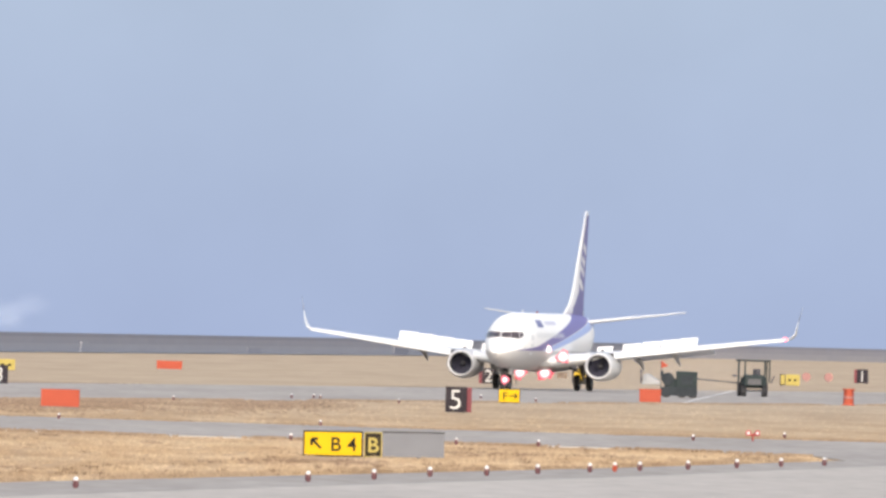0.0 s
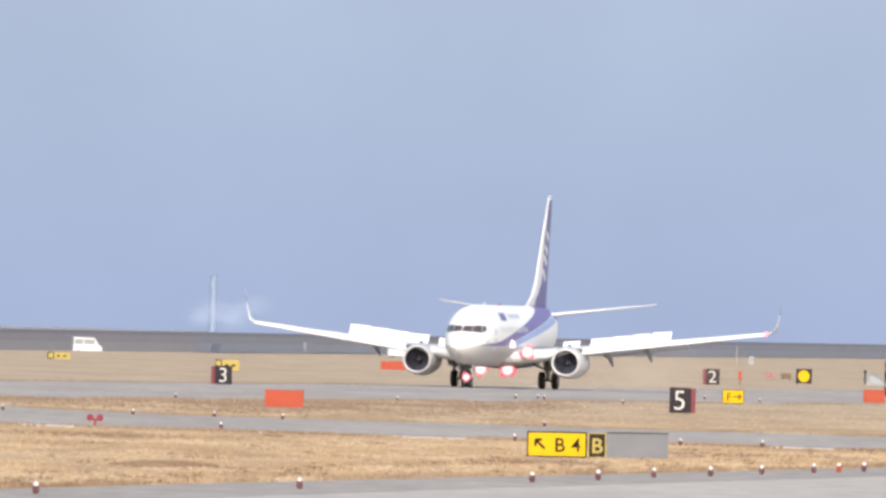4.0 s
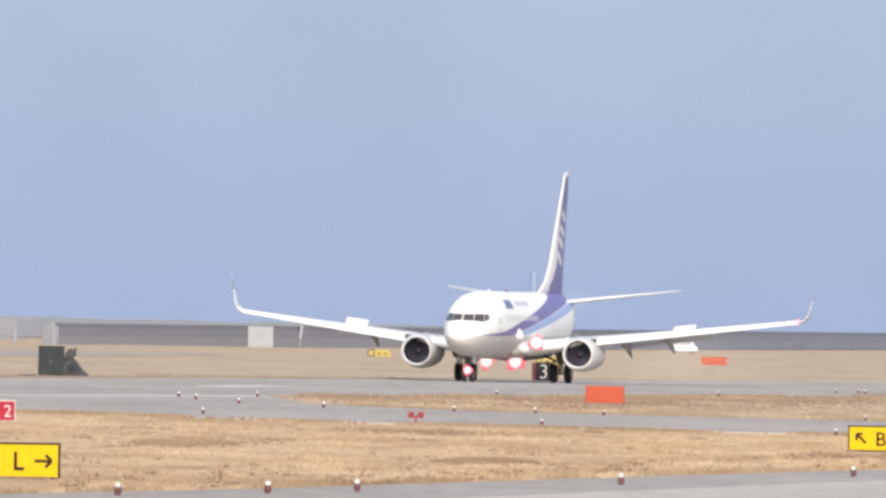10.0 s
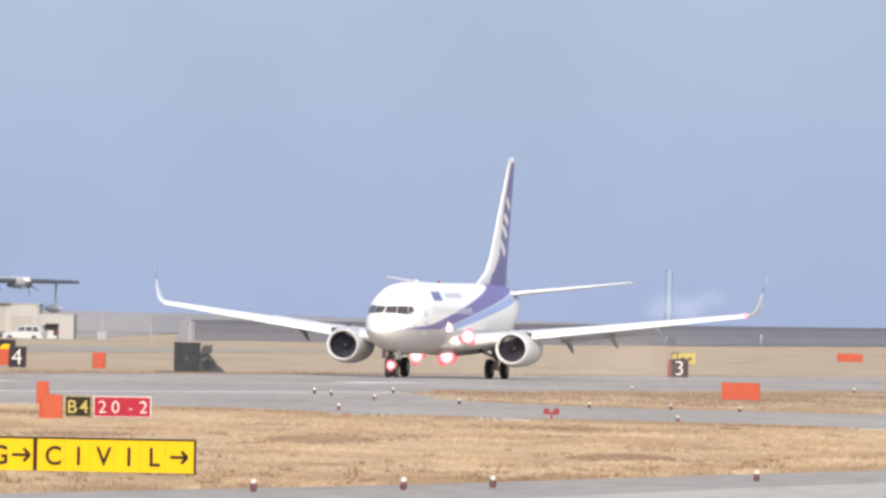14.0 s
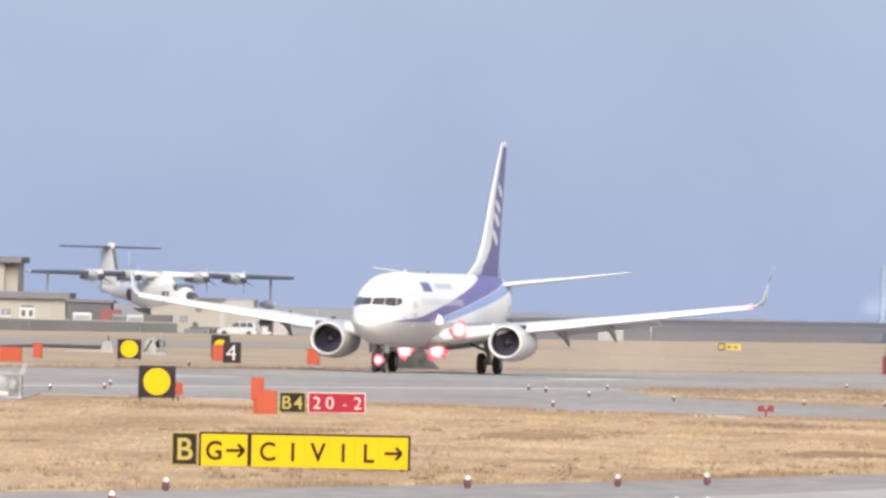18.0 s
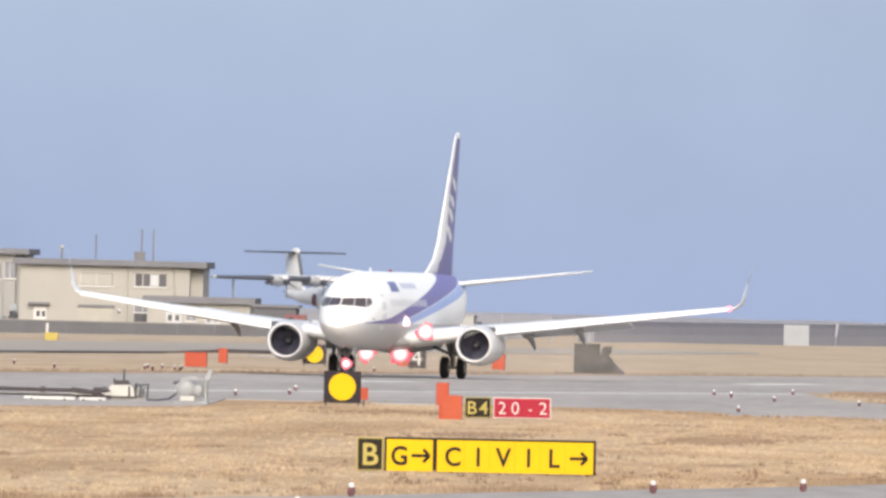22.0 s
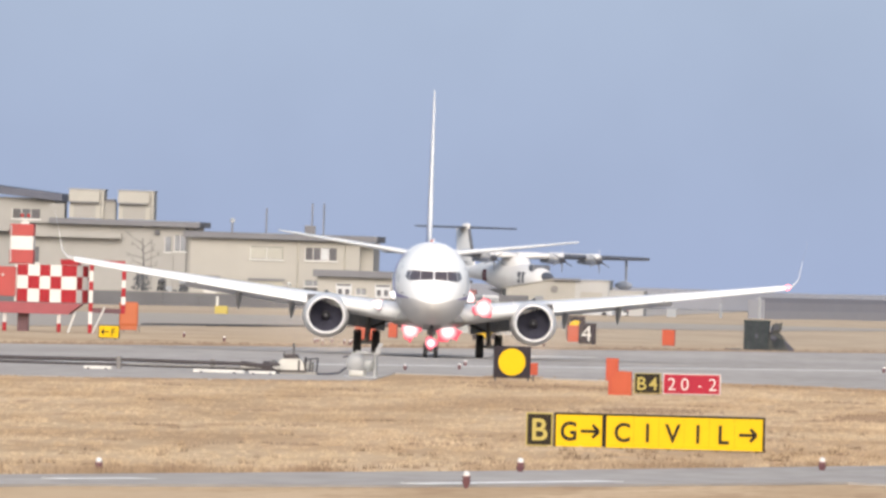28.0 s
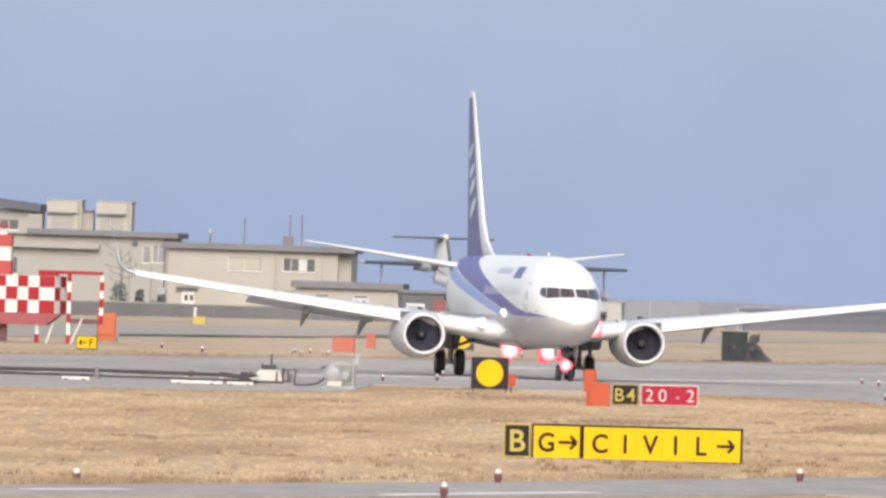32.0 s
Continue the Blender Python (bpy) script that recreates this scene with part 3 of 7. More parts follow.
            bm.faces.new([bm.verts.new(p) for p in ((4.86, side + 0.2 * c1, ez + 0.2 * s1), (4.80, side + 0.2 * c2, ez + 0.2 * s2), (4.79, side + 0.76 * c2, ez + 0.76 * s2 * 0.98), (4.9, side + 0.76 * c1, ez + 0.76 * s1 * 0.98))])
            part("fan_blade", bm, M_FAN, eng)
        part("spinner", loft([[(a, side + r * math.cos(i * math.pi / 8), ez + r * math.sin(i * math.pi / 8)) for i in range(16)] for a, r in ((4.8, 0.22), (5.0, 0.17), (5.16, 0.09), (5.22, 0.01))]), M_DSTEEL, eng, smooth=True)
        part("exhaust_cone", revolve([(2.2, 0.6), (1.0, 0.5), (0.2, 0.3), (-0.3, 0.05)], ez, side, 20), M_DSTEEL, eng, smooth=True)
        la, z, c = wing_at(4.83)
        part("pylon", loft([[(x, side + dy, zz) for x, zz, dy in ((4.6, 2.78, -0.04), (4.6, 2.78, 0.04), (-0.5, z + 0.1, 0.2), (-0.5, z + 0.1, -0.2))],
                            [(x, side + dy, zz) for x, zz, dy in ((4.6, 2.6, -0.12), (4.6, 2.6, 0.12), (-0.5, z - 0.5, 0.2), (-0.5, z - 0.5, -0.2))]]), M_NAC, eng)
        part("pylon_nose", loft([[(a, side + y, zz) for y, zz in ((-w, 2.68), (-w * 0.6, h), (w * 0.6, h), (w, 2.68))] for a, w, h in ((4.75, 0.06, 2.76), (4.55, 0.12, 2.88), (4.0, 0.12, 2.92))]), M_DSTEEL, eng, "dark front of the pylon")
        part("strake", loft([[(a, side - s * r, ez + h) for r, h in ((0.72, 0.78), (0.98, 1.02), (1.0, 0.99), (0.76, 0.74))] for a in (4.4, 3.4)]), M_NAC, eng)
        part("cowl_seam", revolve([(4.82, 1.078), (4.78, 1.084), (4.74, 1.078)], ez, side, 32, 0.93), M_BELLY, eng)
        # main gear
        gear = part("main_gear", tube((0, s * 2.86, 0.55), (0, s * 2.75, 2.1), 0.13), M_STEEL, pl)
        part("side_brace", tube((0.05, s * 2.8, 1.2), (0.1, s * 1.6, 1.7), 0.07), M_DSTEEL, gear)
        part("axle", tube((0, s * 2.86 - 0.5, 0.565), (0, s * 2.86 + 0.5, 0.565), 0.09), M_STEEL, gear)
        part("torque_link", tube((-0.25, s * 2.86, 0.6), (-0.35, s * 2.80, 1.2), 0.05), M_DSTEEL, gear)
        part("torque_link", tube((-0.35, s * 2.80, 1.2), (-0.05, s * 2.78, 1.6), 0.05), M_DSTEEL, gear)
        part("drag_strut", tube((0.0, s * 2.82, 0.9), (0.9, s * 2.6, 1.9), 0.06), M_STEEL, gear)
        part("brake_line", tube((0.14, s * 2.84, 0.6), (0.14, s * 2.74, 1.9), 0.025), M_BLACK, gear)
        part("gear_door", box(-0.5, 0.5, s * 3.3 - 0.02, s * 3.3 + 0.02, 1.0, 1.9), M_BELLY, gear)
        for k in (-0.43, 0.43):
            moving["wheels"].append((wheel(gear, 0, s * 2.86 + k, 0.565, 0.38), 0.565, (0, s * 2.86 + k, 0.565)))
        # tailplane
        rings = [aerofoil(-12.6, s * 0.4, 4.72, 4.2, 0.09), aerofoil(-13.4, s * 1.6, 4.9, 3.6, 0.085), aerofoil(-17.15, s * 7.1, 5.62, 1.35, 0.07), aerofoil(-17.45, s * 7.18, 5.63, 0.9, 0.03)]
        part("tailplane", loft(rings), M_WING, pl, smooth=True)
        # lamps in the wing root, under the belly and on the fuselage; lens size stands for glare
        lamp(pl, 6.5, s * 2.45, 2.36, 0.64 if s > 0 else 0.32)
        lamp(pl, 4.5, s * 0.87, 1.22, 0.74 if s > 0 else 0.66)
        lamp(pl, 8.6, s * 1.74, 2.84, 0.40 if s > 0 else 0.24, name="wing_light")
    # nose gear
    gear = part("nose_gear", tube((15.6, 0, 0.35), (15.9, 0, 1.7), 0.09), M_DSTEEL, pl)
    part("drag_brace", tube((15.7, 0, 1.0), (16.6, 0, 1.6), 0.05), M_DSTEEL, gear)
    part("axle", tube((15.6, -0.3, 0.345), (15.6, 0.3, 0.345), 0.06), M_STEEL, gear)
    for k in (1, -1):
        part("gear_door", box(15.2, 16.4, k * 0.42 - 0.015, k * 0.42 + 0.015, 1.05, 1.55), M_BELLY, gear)
        moving["wheels"].append((wheel(gear, 15.6, k * 0.24, 0.36, 0.2), 0.36, (15.6, k * 0.24, 0.36)))
    part("torque_link", tube((15.4, 0, 0.42), (15.25, 0, 0.8), 0.04), M_DSTEEL, gear)
    part("torque_link", tube((15.25, 0, 0.8), (15.7, 0, 1.15), 0.04), M_DSTEEL, gear)
    part("steering_unit", box(15.65, 15.95, -0.2, 0.2, 1.05, 1.3, 0.03), M_DSTEEL, gear)
    lamp(gear, 15.9, 0, 0.68, 0.44, name="taxi_light", lit=M_TAXI)
    part("beacon", ball((3.0, 0, 5.36), 0.09, 8), M_RED, fus)
    part("aerial", box(9.0, 9.3, -0.02, 0.02, 5.3, 5.5), M_WHITE, fus)
    # fin and rudder
    def fin_ring(a, z, c, th):
        return [(x, y, zz) for x, zz, y in [(p[0], z, (p[2] - z)) for p in aerofoil(a, 0, z, c, th)]]
    fin = part("fin", loft([fin_ring(-6.2, 5.0, 10.6, 0.010), fin_ring(-8.4, 5.5, 8.6, 0.026), fin_ring(-10.1, 6.0, 6.2, 0.042), fin_ring(-11.6, 6.9, 5.0, 0.05), fin_ring(-14.6, 10.3, 2.9, 0.05), fin_ring(-16.55, 12.45, 1.6, 0.05), fin_ring(-16.9, 12.6, 1.2, 0.03)]), M_WHITE, pl, smooth=True)
    for s in (1, -1):
        def flank(x, z, out=0.015):
            c = 5.3 - 0.574 * (z - 6.0)
            return (x, s * (0.5 * 0.05 * 0.92 * c * 0.8 + out), z)

        def decal(q, out=0.015):
            bm = bmesh.new()
            bm.faces.new([bm.verts.new(flank(x, z, out)) for x, z in q])
            return bm
        part("fin_panel", decal([(-11.0, 5.15), (-15.8, 5.15), (-16.3, 7.0), (-12.85, 7.0)]), M_INDIGO, fin, "indigo fin paint")
        part("fin_panel", decal([(-12.85, 7.0), (-16.3, 7.0), (-17.1, 9.6), (-14.9, 9.6)]), M_INDIGO, fin)
        part("fin_panel", decal([(-14.9, 9.6), (-17.1, 9.6), (-17.95, 12.3), (-16.95, 12.3)]), M_INDIGO, fin)
        for z, d in ((10.35, 0.55), (9.45, 0.5), (8.8, 0.6), (7.95, 0.75)):
            x0 = -13.2 - (z - 7.0) * 0.72
            k = 1.0 - (z - 7.0) * 0.12
            part("fin_bar", decal([(x0, z), (x0, z - 0.32), (x0 - 1.6 * k, z - d - 0.3), (x0 - 2.0 * k, z - d), (x0 - 1.2 * k, z - d * 0.35)], 0.028), M_WHITE, fin, "white slanted bars on the fin")
    return pl, moving


AIRLINER, MOVING = make_airliner()

# ---- backdrop of hazy sky ----
def make_backdrop():
    m = bpy.data.materials.new("hazy_sky")
    m.use_nodes = True
    n, l = m.node_tree.nodes, m.node_tree.links
    n.remove(n["Principled BSDF"])
    em = n.new("ShaderNodeEmission")
    geo = n.new("ShaderNodeNewGeometry")
    sep = n.new("ShaderNodeSeparateXYZ")
    l.new(geo.outputs["Position"], sep.inputs[0])
    r = n.new("ShaderNodeMapRange")
    r.inputs[1].default_value, r.inputs[2].default_value = 0, 85
    l.new(sep.outputs[2], r.inputs[0])
    ramp = n.new("ShaderNodeValToRGB")
    ramp.color_ramp.elements[0].color = (0.395, 0.475, 0.690, 1)
    ramp.color_ramp.elements[1].color = (0.455, 0.545, 0.700, 1)
    l.new(r.outputs[0], ramp.inputs[0])
    noise_t = n.new("ShaderNodeTexNoise")
    noise_t.inputs["Scale"].default_value, noise_t.inputs["Detail"].default_value = 0.02, 4
    l.new(geo.outputs["Position"], noise_t.inputs["Vector"])
    r2 = n.new("ShaderNodeMapRange")
    r2.inputs[1].default_value, r2.inputs[2].default_value, r2.inputs[3].default_value, r2.inputs[4].default_value = 0.3, 0.7, 0.97, 1.03
    l.new(noise_t.outputs["Fac"], r2.inputs[0])
    l.new(ramp.outputs[0], em.inputs[0])
    l.new(r2.outputs[0], em.inputs[1])
    l.new(em.outputs[0], n["Material Output"].inputs[0])
    bm = bmesh.new()
    ring = [(4940 * math.sin(radians(w)), 4940 * math.cos(radians(w))) for w in range(-24, 25, 2)]
    lo = [bm.verts.new((x, y, -40)) for x, y in ring]
    hi = [bm.verts.new((x, y, 420)) for x, y in ring]
    for i in range(len(ring) - 1):
        bm.faces.new((lo[i], lo[i + 1], hi[i + 1], hi[i]))
    tagged(link_mesh("backdrop", bm, m), "pale blue-grey hazy sky over the sea", "sky", kind="structure")


make_backdrop()


def make_seawall():
    """A long low sea dyke beyond the airfield: slab courses, a dark cap."""
    line = [Vector(p) for p in ((-99.8, 2333, 0), (-95, 2380, 0), (45, 4150, 0), (170, 4760, 0))]
    root = base("seawall", Matrix.Identity(4), "long low grey concrete sea dyke behind the grass", "seawall", kind="structure")

    def strip(name, z0, z1, off, thick, material, label=""):
        for p, q in zip(line, line[1:]):
            d = (q - p).normalized()
            nrm = Vector((d.y, -d.x, 0))
            k = 24
            rings = []
            for i in range(k + 1):
                f = p + (q - p) * i / k + nrm * off
                w = f - nrm * thick
                rings.append([(f.x, f.y, z0), (f.x, f.y, z1), (w.x, w.y, z1), (w.x, w.y, z0)])
            part(name, loft(rings), material, root, label)
    strip("lower_wall", -2.2, 0.0, 0.5, 0.9, M_DYKE, "pale lower course of slabs")
    strip("middle_wall", 0.0, 0.9, 0.2, 0.6, M_DYKE2, "middle course")
    strip("cap", 0.9, 1.4, 0.0, 0.4, M_DYKE3, "darker top course")
    far = [Vector(p) for p in ((-330, 2820, 0), (-125, 2810, 0), (-60, 2860, 0))]
    for p, q in zip(far, far[1:]):
        bm = loft([[(x, y, -2.2), (x, y + 0.6, 1.0 + lift), (x, y + 1.0, 1.45 + lift), (x, y + 4, 1.45 + lift), (x, y + 4, -2.2)]
                   for x, y, lift in ((p.x + (q.x - p.x) * i / 16, p.y + (q.y - p.y) * i / 16, 0.08 * math.sin(i * 1.7)) for i in range(17))])
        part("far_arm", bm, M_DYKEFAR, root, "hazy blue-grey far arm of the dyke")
    # Added block in a darker colour, to tone down the sunlit end face.
    part("end_cover", box(-100.9, -99.1, 2331.7, 2332.4, -2.2, 1.2, 0.1), M_DYKEFAR, root, "dark block added over the dyke's sunlit end face")
    d = (line[2] - line[1]).normalized()
    nrm = Vector((d.y, -d.x, 0))
    for f, w, z0, z1, paint, say in ((0.252, 13, -1.9, -0.05, M_DYKE3, "darker sloping ramp on the dyke face"), (0.325, 10, -1.9, 0.3, M_DYKE, "pale slab on the dyke face"), (0.10, 3, -1.6, 1.5, M_DYKE2, "low gauge post housing on the dyke"),
                                     (0.47, 22, -1.9, -0.3, M_DYKE2, ""), (0.62, 30, -1.9, 0.1, M_DYKE3, "")):
        p = line[1] + (line[2] - line[1]) * f + nrm * 0.62
        q = p + d * w
        part("face_slab", loft([[(p.x, p.y, z0), (q.x, q.y, z0), (q.x - nrm.x * 0.3, q.y - nrm.y * 0.3, z0), (p.x - nrm.x * 0.3, p.y - nrm.y * 0.3, z0)],
                                [(p.x + d.x * 3, p.y + d.y * 3, z1), (q.x + d.x * 3, q.y + d.y * 3, z1), (q.x + d.x * 3 - nrm.x * 0.3, q.y + d.y * 3, z1), (p.x + d.x * 3 - nrm.x * 0.3, p.y + d.y * 3, z1)]]), paint, root, say)


M_DYKE = mat("dyke_slabs", (0.322, 0.318, 0.350), 0.95, 0, 0.04, 0.04, fine=0.6)
# Haze over the dyke's far arm is put into this base colour.
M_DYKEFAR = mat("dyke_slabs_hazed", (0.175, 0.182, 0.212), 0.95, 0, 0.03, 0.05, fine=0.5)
M_DYKE2 = mat("dyke_slabs_grey", (0.288, 0.285, 0.320), 0.95, 0, 0.045, 0.05, fine=0.6)
M_DYKE3 = mat("dyke_cap", (0.236, 0.236, 0.274), 0.95, 0, 0.05, 0.05, fine=0.6)
make_seawall()


# ---- signs and markers ----
def sign_body(parent, x0, x1, z0, z1, face, border=0.03, rim=M_SBLK, name="panel", foot=None):
    p = part(name, box(x0, x1, 0, 0.22, z0, z1, 0.01), rim, parent)
    part("face", box(x0 + border, x1 - border, -0.008, 0.01, z0 + (border if foot is None else foot), z1 - border), face, p)
    return p


def legs(parent, xs, z, y=0.1):
    for x in xs:
        part("leg", tube((x, y, 0), (x, y, z), 0.03, seg=8), M_DSTEEL, parent)


def place(x, y, rz=0.0, ry=0.0):
    return pose(x, y, 0, 0, ry, rz)


def sign_taxi_b4():
    s = base("taxiway_sign", place(-2.13, 728, 0, -0.6), "yellow and black taxiway sign reading B4 B, blank grey end", "airfield sign")
    legs(s, (-2.2, -1.2, -0.3, 0.6, 1.5, 2.2), 0.1)
    p = sign_body(s, -2.36, -0.36, 0.04, 0.90, M_YEL, 0.05)
    flat_arrow(-1.92, 0.47, 0.44, 135, -0.016, M_SBLK, p, 0.085)
    lettering("B", 0.66, M_SBLK, p, -1.27, -0.016, 0.23, bold=0.008)
    lettering("4", 0.66, M_SBLK, p, -0.72, -0.016, 0.23, bold=0.004)
    p = sign_body(s, -0.32, 0.28, 0.04, 0.88, M_SBLK, 0.035, M_YELFAR)
    lettering("B", 0.70, M_YELFAR, p, -0.02, -0.016, 0.21, bold=0.010)
    p = part("blank_panel", box(0.30, 2.36, 0.02, 0.24, 0.06, 0.88, 0.01), M_SGREY, s, "blank grey panel")
    part("rim", box(0.28, 2.38, 0.0, 0.26, 0.88, 0.91), M_SBLK, p)


def sign_civil():
    s = base("taxiway_sign", place(-26.2, 548, 0, -0.35), "long yellow taxiway sign reading B G CIVIL, with arrows", "airfield sign")
    legs(s, (-2.8, -1.6, -0.6, 0.6, 1.8, 2.8), 0.1)
    p = sign_body(s, -3.01, -2.34, 0.03, 0.87, M_SBLK, 0.032, M_YELFAR)
    lettering("B", 0.78, M_YELFAR, p, -2.68, -0.016, 0.18, bold=0.010)
    p = sign_body(s, -2.31, -1.04, 0.03, 0.89, M_YEL, 0.055, foot=0.004)
    lettering("G", 0.66, M_SBLK, p, -1.93, -0.016, 0.20, bold=0.014, wide=0.92)
    flat_arrow(-1.4, 0.43, 0.46, 0, -0.016, M_SBLK, p, 0.08)
    p = sign_body(s, -1.04, 3.01, 0.03, 0.89, M_YEL, 0.055, foot=0.004)
    for i, ch in enumerate("CIVIL"):
        lettering(ch, 0.66, M_SBLK, p, -0.58 + i * 0.635, -0.016, 0.20, bold=0.012, wide=0.92)
    flat_arrow(2.58, 0.43, 0.44, 0, -0.016, M_SBLK, p, 0.08)
    for i in range(5):
        part("seam", box(-0.297 + i * 0.635, -0.293 + i * 0.635, -0.011, -0.008, 0.08, 0.82), M_SBLK, p)


def sign_holding():
    s = base("holding_sign", place(-36.2, 780, 0, -0.6), "red and black holding sign reading B4 20-2 on dry grass", "airfield sign")
    legs(s, (-1.4, -0.7, 0.2, 1.3), 0.1)
    p = sign_body(s, -1.54, -0.60, 0.04, 0.77, M_SBLK, 0.024, M_YELFAR)
    for ch, x in (("B", -1.29), ("4", -0.86)):
        lettering(ch, 0.66, M_YELFAR, p, x, -0.016, 0.17, bold=0.004)
    p = sign_body(s, -0.52, 1.55, 0.03, 0.78, M_SRED, 0.03, M_SWHITE)
    for ch, x in (("2", -0.20), ("0", 0.27), ("-", 0.81), ("2", 1.27)):
        lettering(ch, 0.50 if ch == "-" else 0.63, M_SWHITE, p, x, -0.016, 0.22 if ch == "-" else 0.185, bold=-0.006)


M_MAROON = mat("dull_maroon_paint", (0.12, 0.04, 0.045), 0.6, 0, 0.1, 1)
M_SIDE = mat("dull_crimson_paint", (0.17, 0.03, 0.042), 0.7, 0, 0.12, 2)


def number_sign(x, y, text, w=1.0, h=1.25, group="distance signs", side=True):
    s = base("distance_sign", place(x, y), "black distance sign with a white number %s" % text, "airfield sign", group)
    legs(s, (-w * 0.35, w * 0.35), 0.12)
    p = part("panel", box(-w / 2, w / 2, 0, 0.3, 0.06, h, 0.015), M_FBLK, s)
    lettering(text, h * 1.06, M_SWHITE, p, -0.03, -0.006, h * 0.16, bold=-0.012)
    if side is None:
        return s
    k = -1 if side else 1
    part("side", box(k * (w / 2 + 0.12) - 0.12, k * (w / 2 + 0.12) + 0.12, 0.12, 0.5, 0.06, h - 0.03, 0.015), M_SIDE, s, "dull red side of the sign")
    return s


def disc_sign(x, y, w, h, group="disc signs"):
    s = base("arresting_gear_marker", place(x, y), "black board with a large yellow disc beside the runway", "airfield sign", group)
    legs(s, (-w * 0.44, w * 0.44), 0.2)
    p = part("board", box(-w / 2, w / 2, 0, 0.2, 0.14, h, 0.015), M_FBLK, s)
    part("disc", tube((0, -0.012, (h + 0.14) / 2), (0, 0.01, (h + 0.14) / 2), w * 0.365, seg=40), M_YEL, p, "yellow disc")
    return s


def arrow_sign(x, y, w, h, text, turn):
    s = base("taxiway_sign", place(x, y), "small yellow taxiway sign with a letter %s and an arrow" % text, "airfield sign")
    legs(s, (-w * 0.3, w * 0.3), 0.15)
    p = sign_body(s, -w / 2, w / 2, 0.08, h, M_YEL, 0.04)
    k = 1 if turn == 0 else -1
    lettering(text, h * 0.72, M_SBLK, p, -k * w * 0.2, -0.016, h * 0.28, bold=0.006)
    flat_arrow(k * w * 0.18, h * 0.54, w * 0.36, turn, -0.016, M_SBLK, p, 0.07)


def bar_sign(x, y, w, h, dark=0.3):
    """A far yellow sign whose writing cannot be read."""
    s = base("taxiway_sign", place(x, y), "far yellow taxiway sign with a dark end panel", "airfield sign", "far signs")
    legs(s, (-w * 0.4, w * 0.4), 0.12)
    p = sign_body(s, -w / 2 + w * dark, w / 2, 0.06, h, M_YELFAR, 0.02, M_YELFAR)
    for i in range(2):
        part("writing_bar", box(-w * 0.08 + i * w * 0.28, w * 0.06 + i * w * 0.28, -0.014, -0.006, h * 0.42, h * 0.62), M_SBLK, p)
    sign_body(s, -w / 2, -w / 2 + w * dark - 0.02, 0.06, h, M_YELFAR, 0.08, M_SBLK, "end_panel")


def orange_box(x, y, w, h, d=0.9):
    s = base("orange_marker", place(x, y), "plain bright orange equipment box on the grass", "marker box", "orange boxes")
    part("plinth", box(-w * 0.46, w * 0.46, 0.05, d - 0.05, 0, 0.1), M_CONC, s)
    p = part("body", box(-w / 2, w / 2, 0, d, 0.08, h, 0.02), M_ORANGE, s)
    part("lid", box(-w / 2 - 0.01, w / 2 + 0.01, -0.01, d + 0.01, h - 0.05, h + 0.01), M_ORANGE, p)
    return s


sign_taxi_b4()
sign_civil()
sign_holding()
number_sign(0.87, 1101, "5", 1.09, 1.34, side=False)
number_sign(-26.57, 1316, "3", 1.02, 1.18)
number_sign(3.66, 1620, "2", 1.01, 1.22)
number_sign(-62.08, 1226, "4", 0.99, 1.22, side=None)
number_sign(38.5, 1985, "1", 1.03, 1.34)
disc_sign(-45.08, 834, 1.42, 1.36)
disc_sign(-67.93, 1227, 1.34, 1.24)
disc_sign(-65.6, 1282, 1.10, 1.46)
disc_sign(10.89, 1693, 1.23, 1.27)
arrow_sign(4.0, 1243, 1.23, 0.87, "F", 0)
arrow_sign(-79.34, 1092, 1.05, 0.74, "F", 180)
bar_sign(-31.99, 1596, 1.78, 0.87)
bar_sign(-49.61, 1786, 1.85, 0.62)
bar_sign(29.37, 1828, 1.66, 1.0)
for x, y, w, h in ((-17.85, 1027, 1.81, 0.88), (-21.82, 1758, 2.05, 0.73), (12.83, 1325, 1.30, 0.86), (-57.73, 1231, 0.70, 0.96), (-70.51, 1159, 1.17, 0.84), (-72.94, 1224, 0.48, 0.89)):
    orange_box(x, y, w, h)


M_FRESH = mat("fresh_orange_paint", (0.37, 0.083, 0.045), 0.5, 0, 0.08, 2.0)
M_FRESH.node_tree.nodes["Principled BSDF"].inputs["Specular IOR Level"].default_value = 0.08


def l_marker():
    s = base("orange_marker", place(-37.83, 770), "orange stepped equipment marker beside the holding sign", "marker box")
    part("foot", loft([[(-0.20, y, 0), (0.46, y, 0), (0.46, y, 0.84), (-0.02, y, 0.86), (-0.24, y, 0.62)] for y in (0, 0.5)]), M_FRESH, s, "brighter orange lower box")
    part("column", box(-0.46, -0.02, 0.05, 0.4, 0.5, 1.30, 0.02), M_ORANGE, s)
    part("bracket", box(-0.36, -0.2, 0.1, 0.3, 0.0, 0.5), M_ORANGE, s)


def small_marker(x, y, w, h, label="small orange marker board on a thin post"):
    s = base("orange_marker", place(x, y), label, "marker board", "small orange markers")
    part("board", box(-w / 2, w / 2, 0, 0.08, h * 0.35, h, 0.015), M_ORANGE, s)
    part("post", tube((0, 0.04, 0), (0, 0.04, h * 0.4), 0.035, seg=8), M_DSTEEL, s)


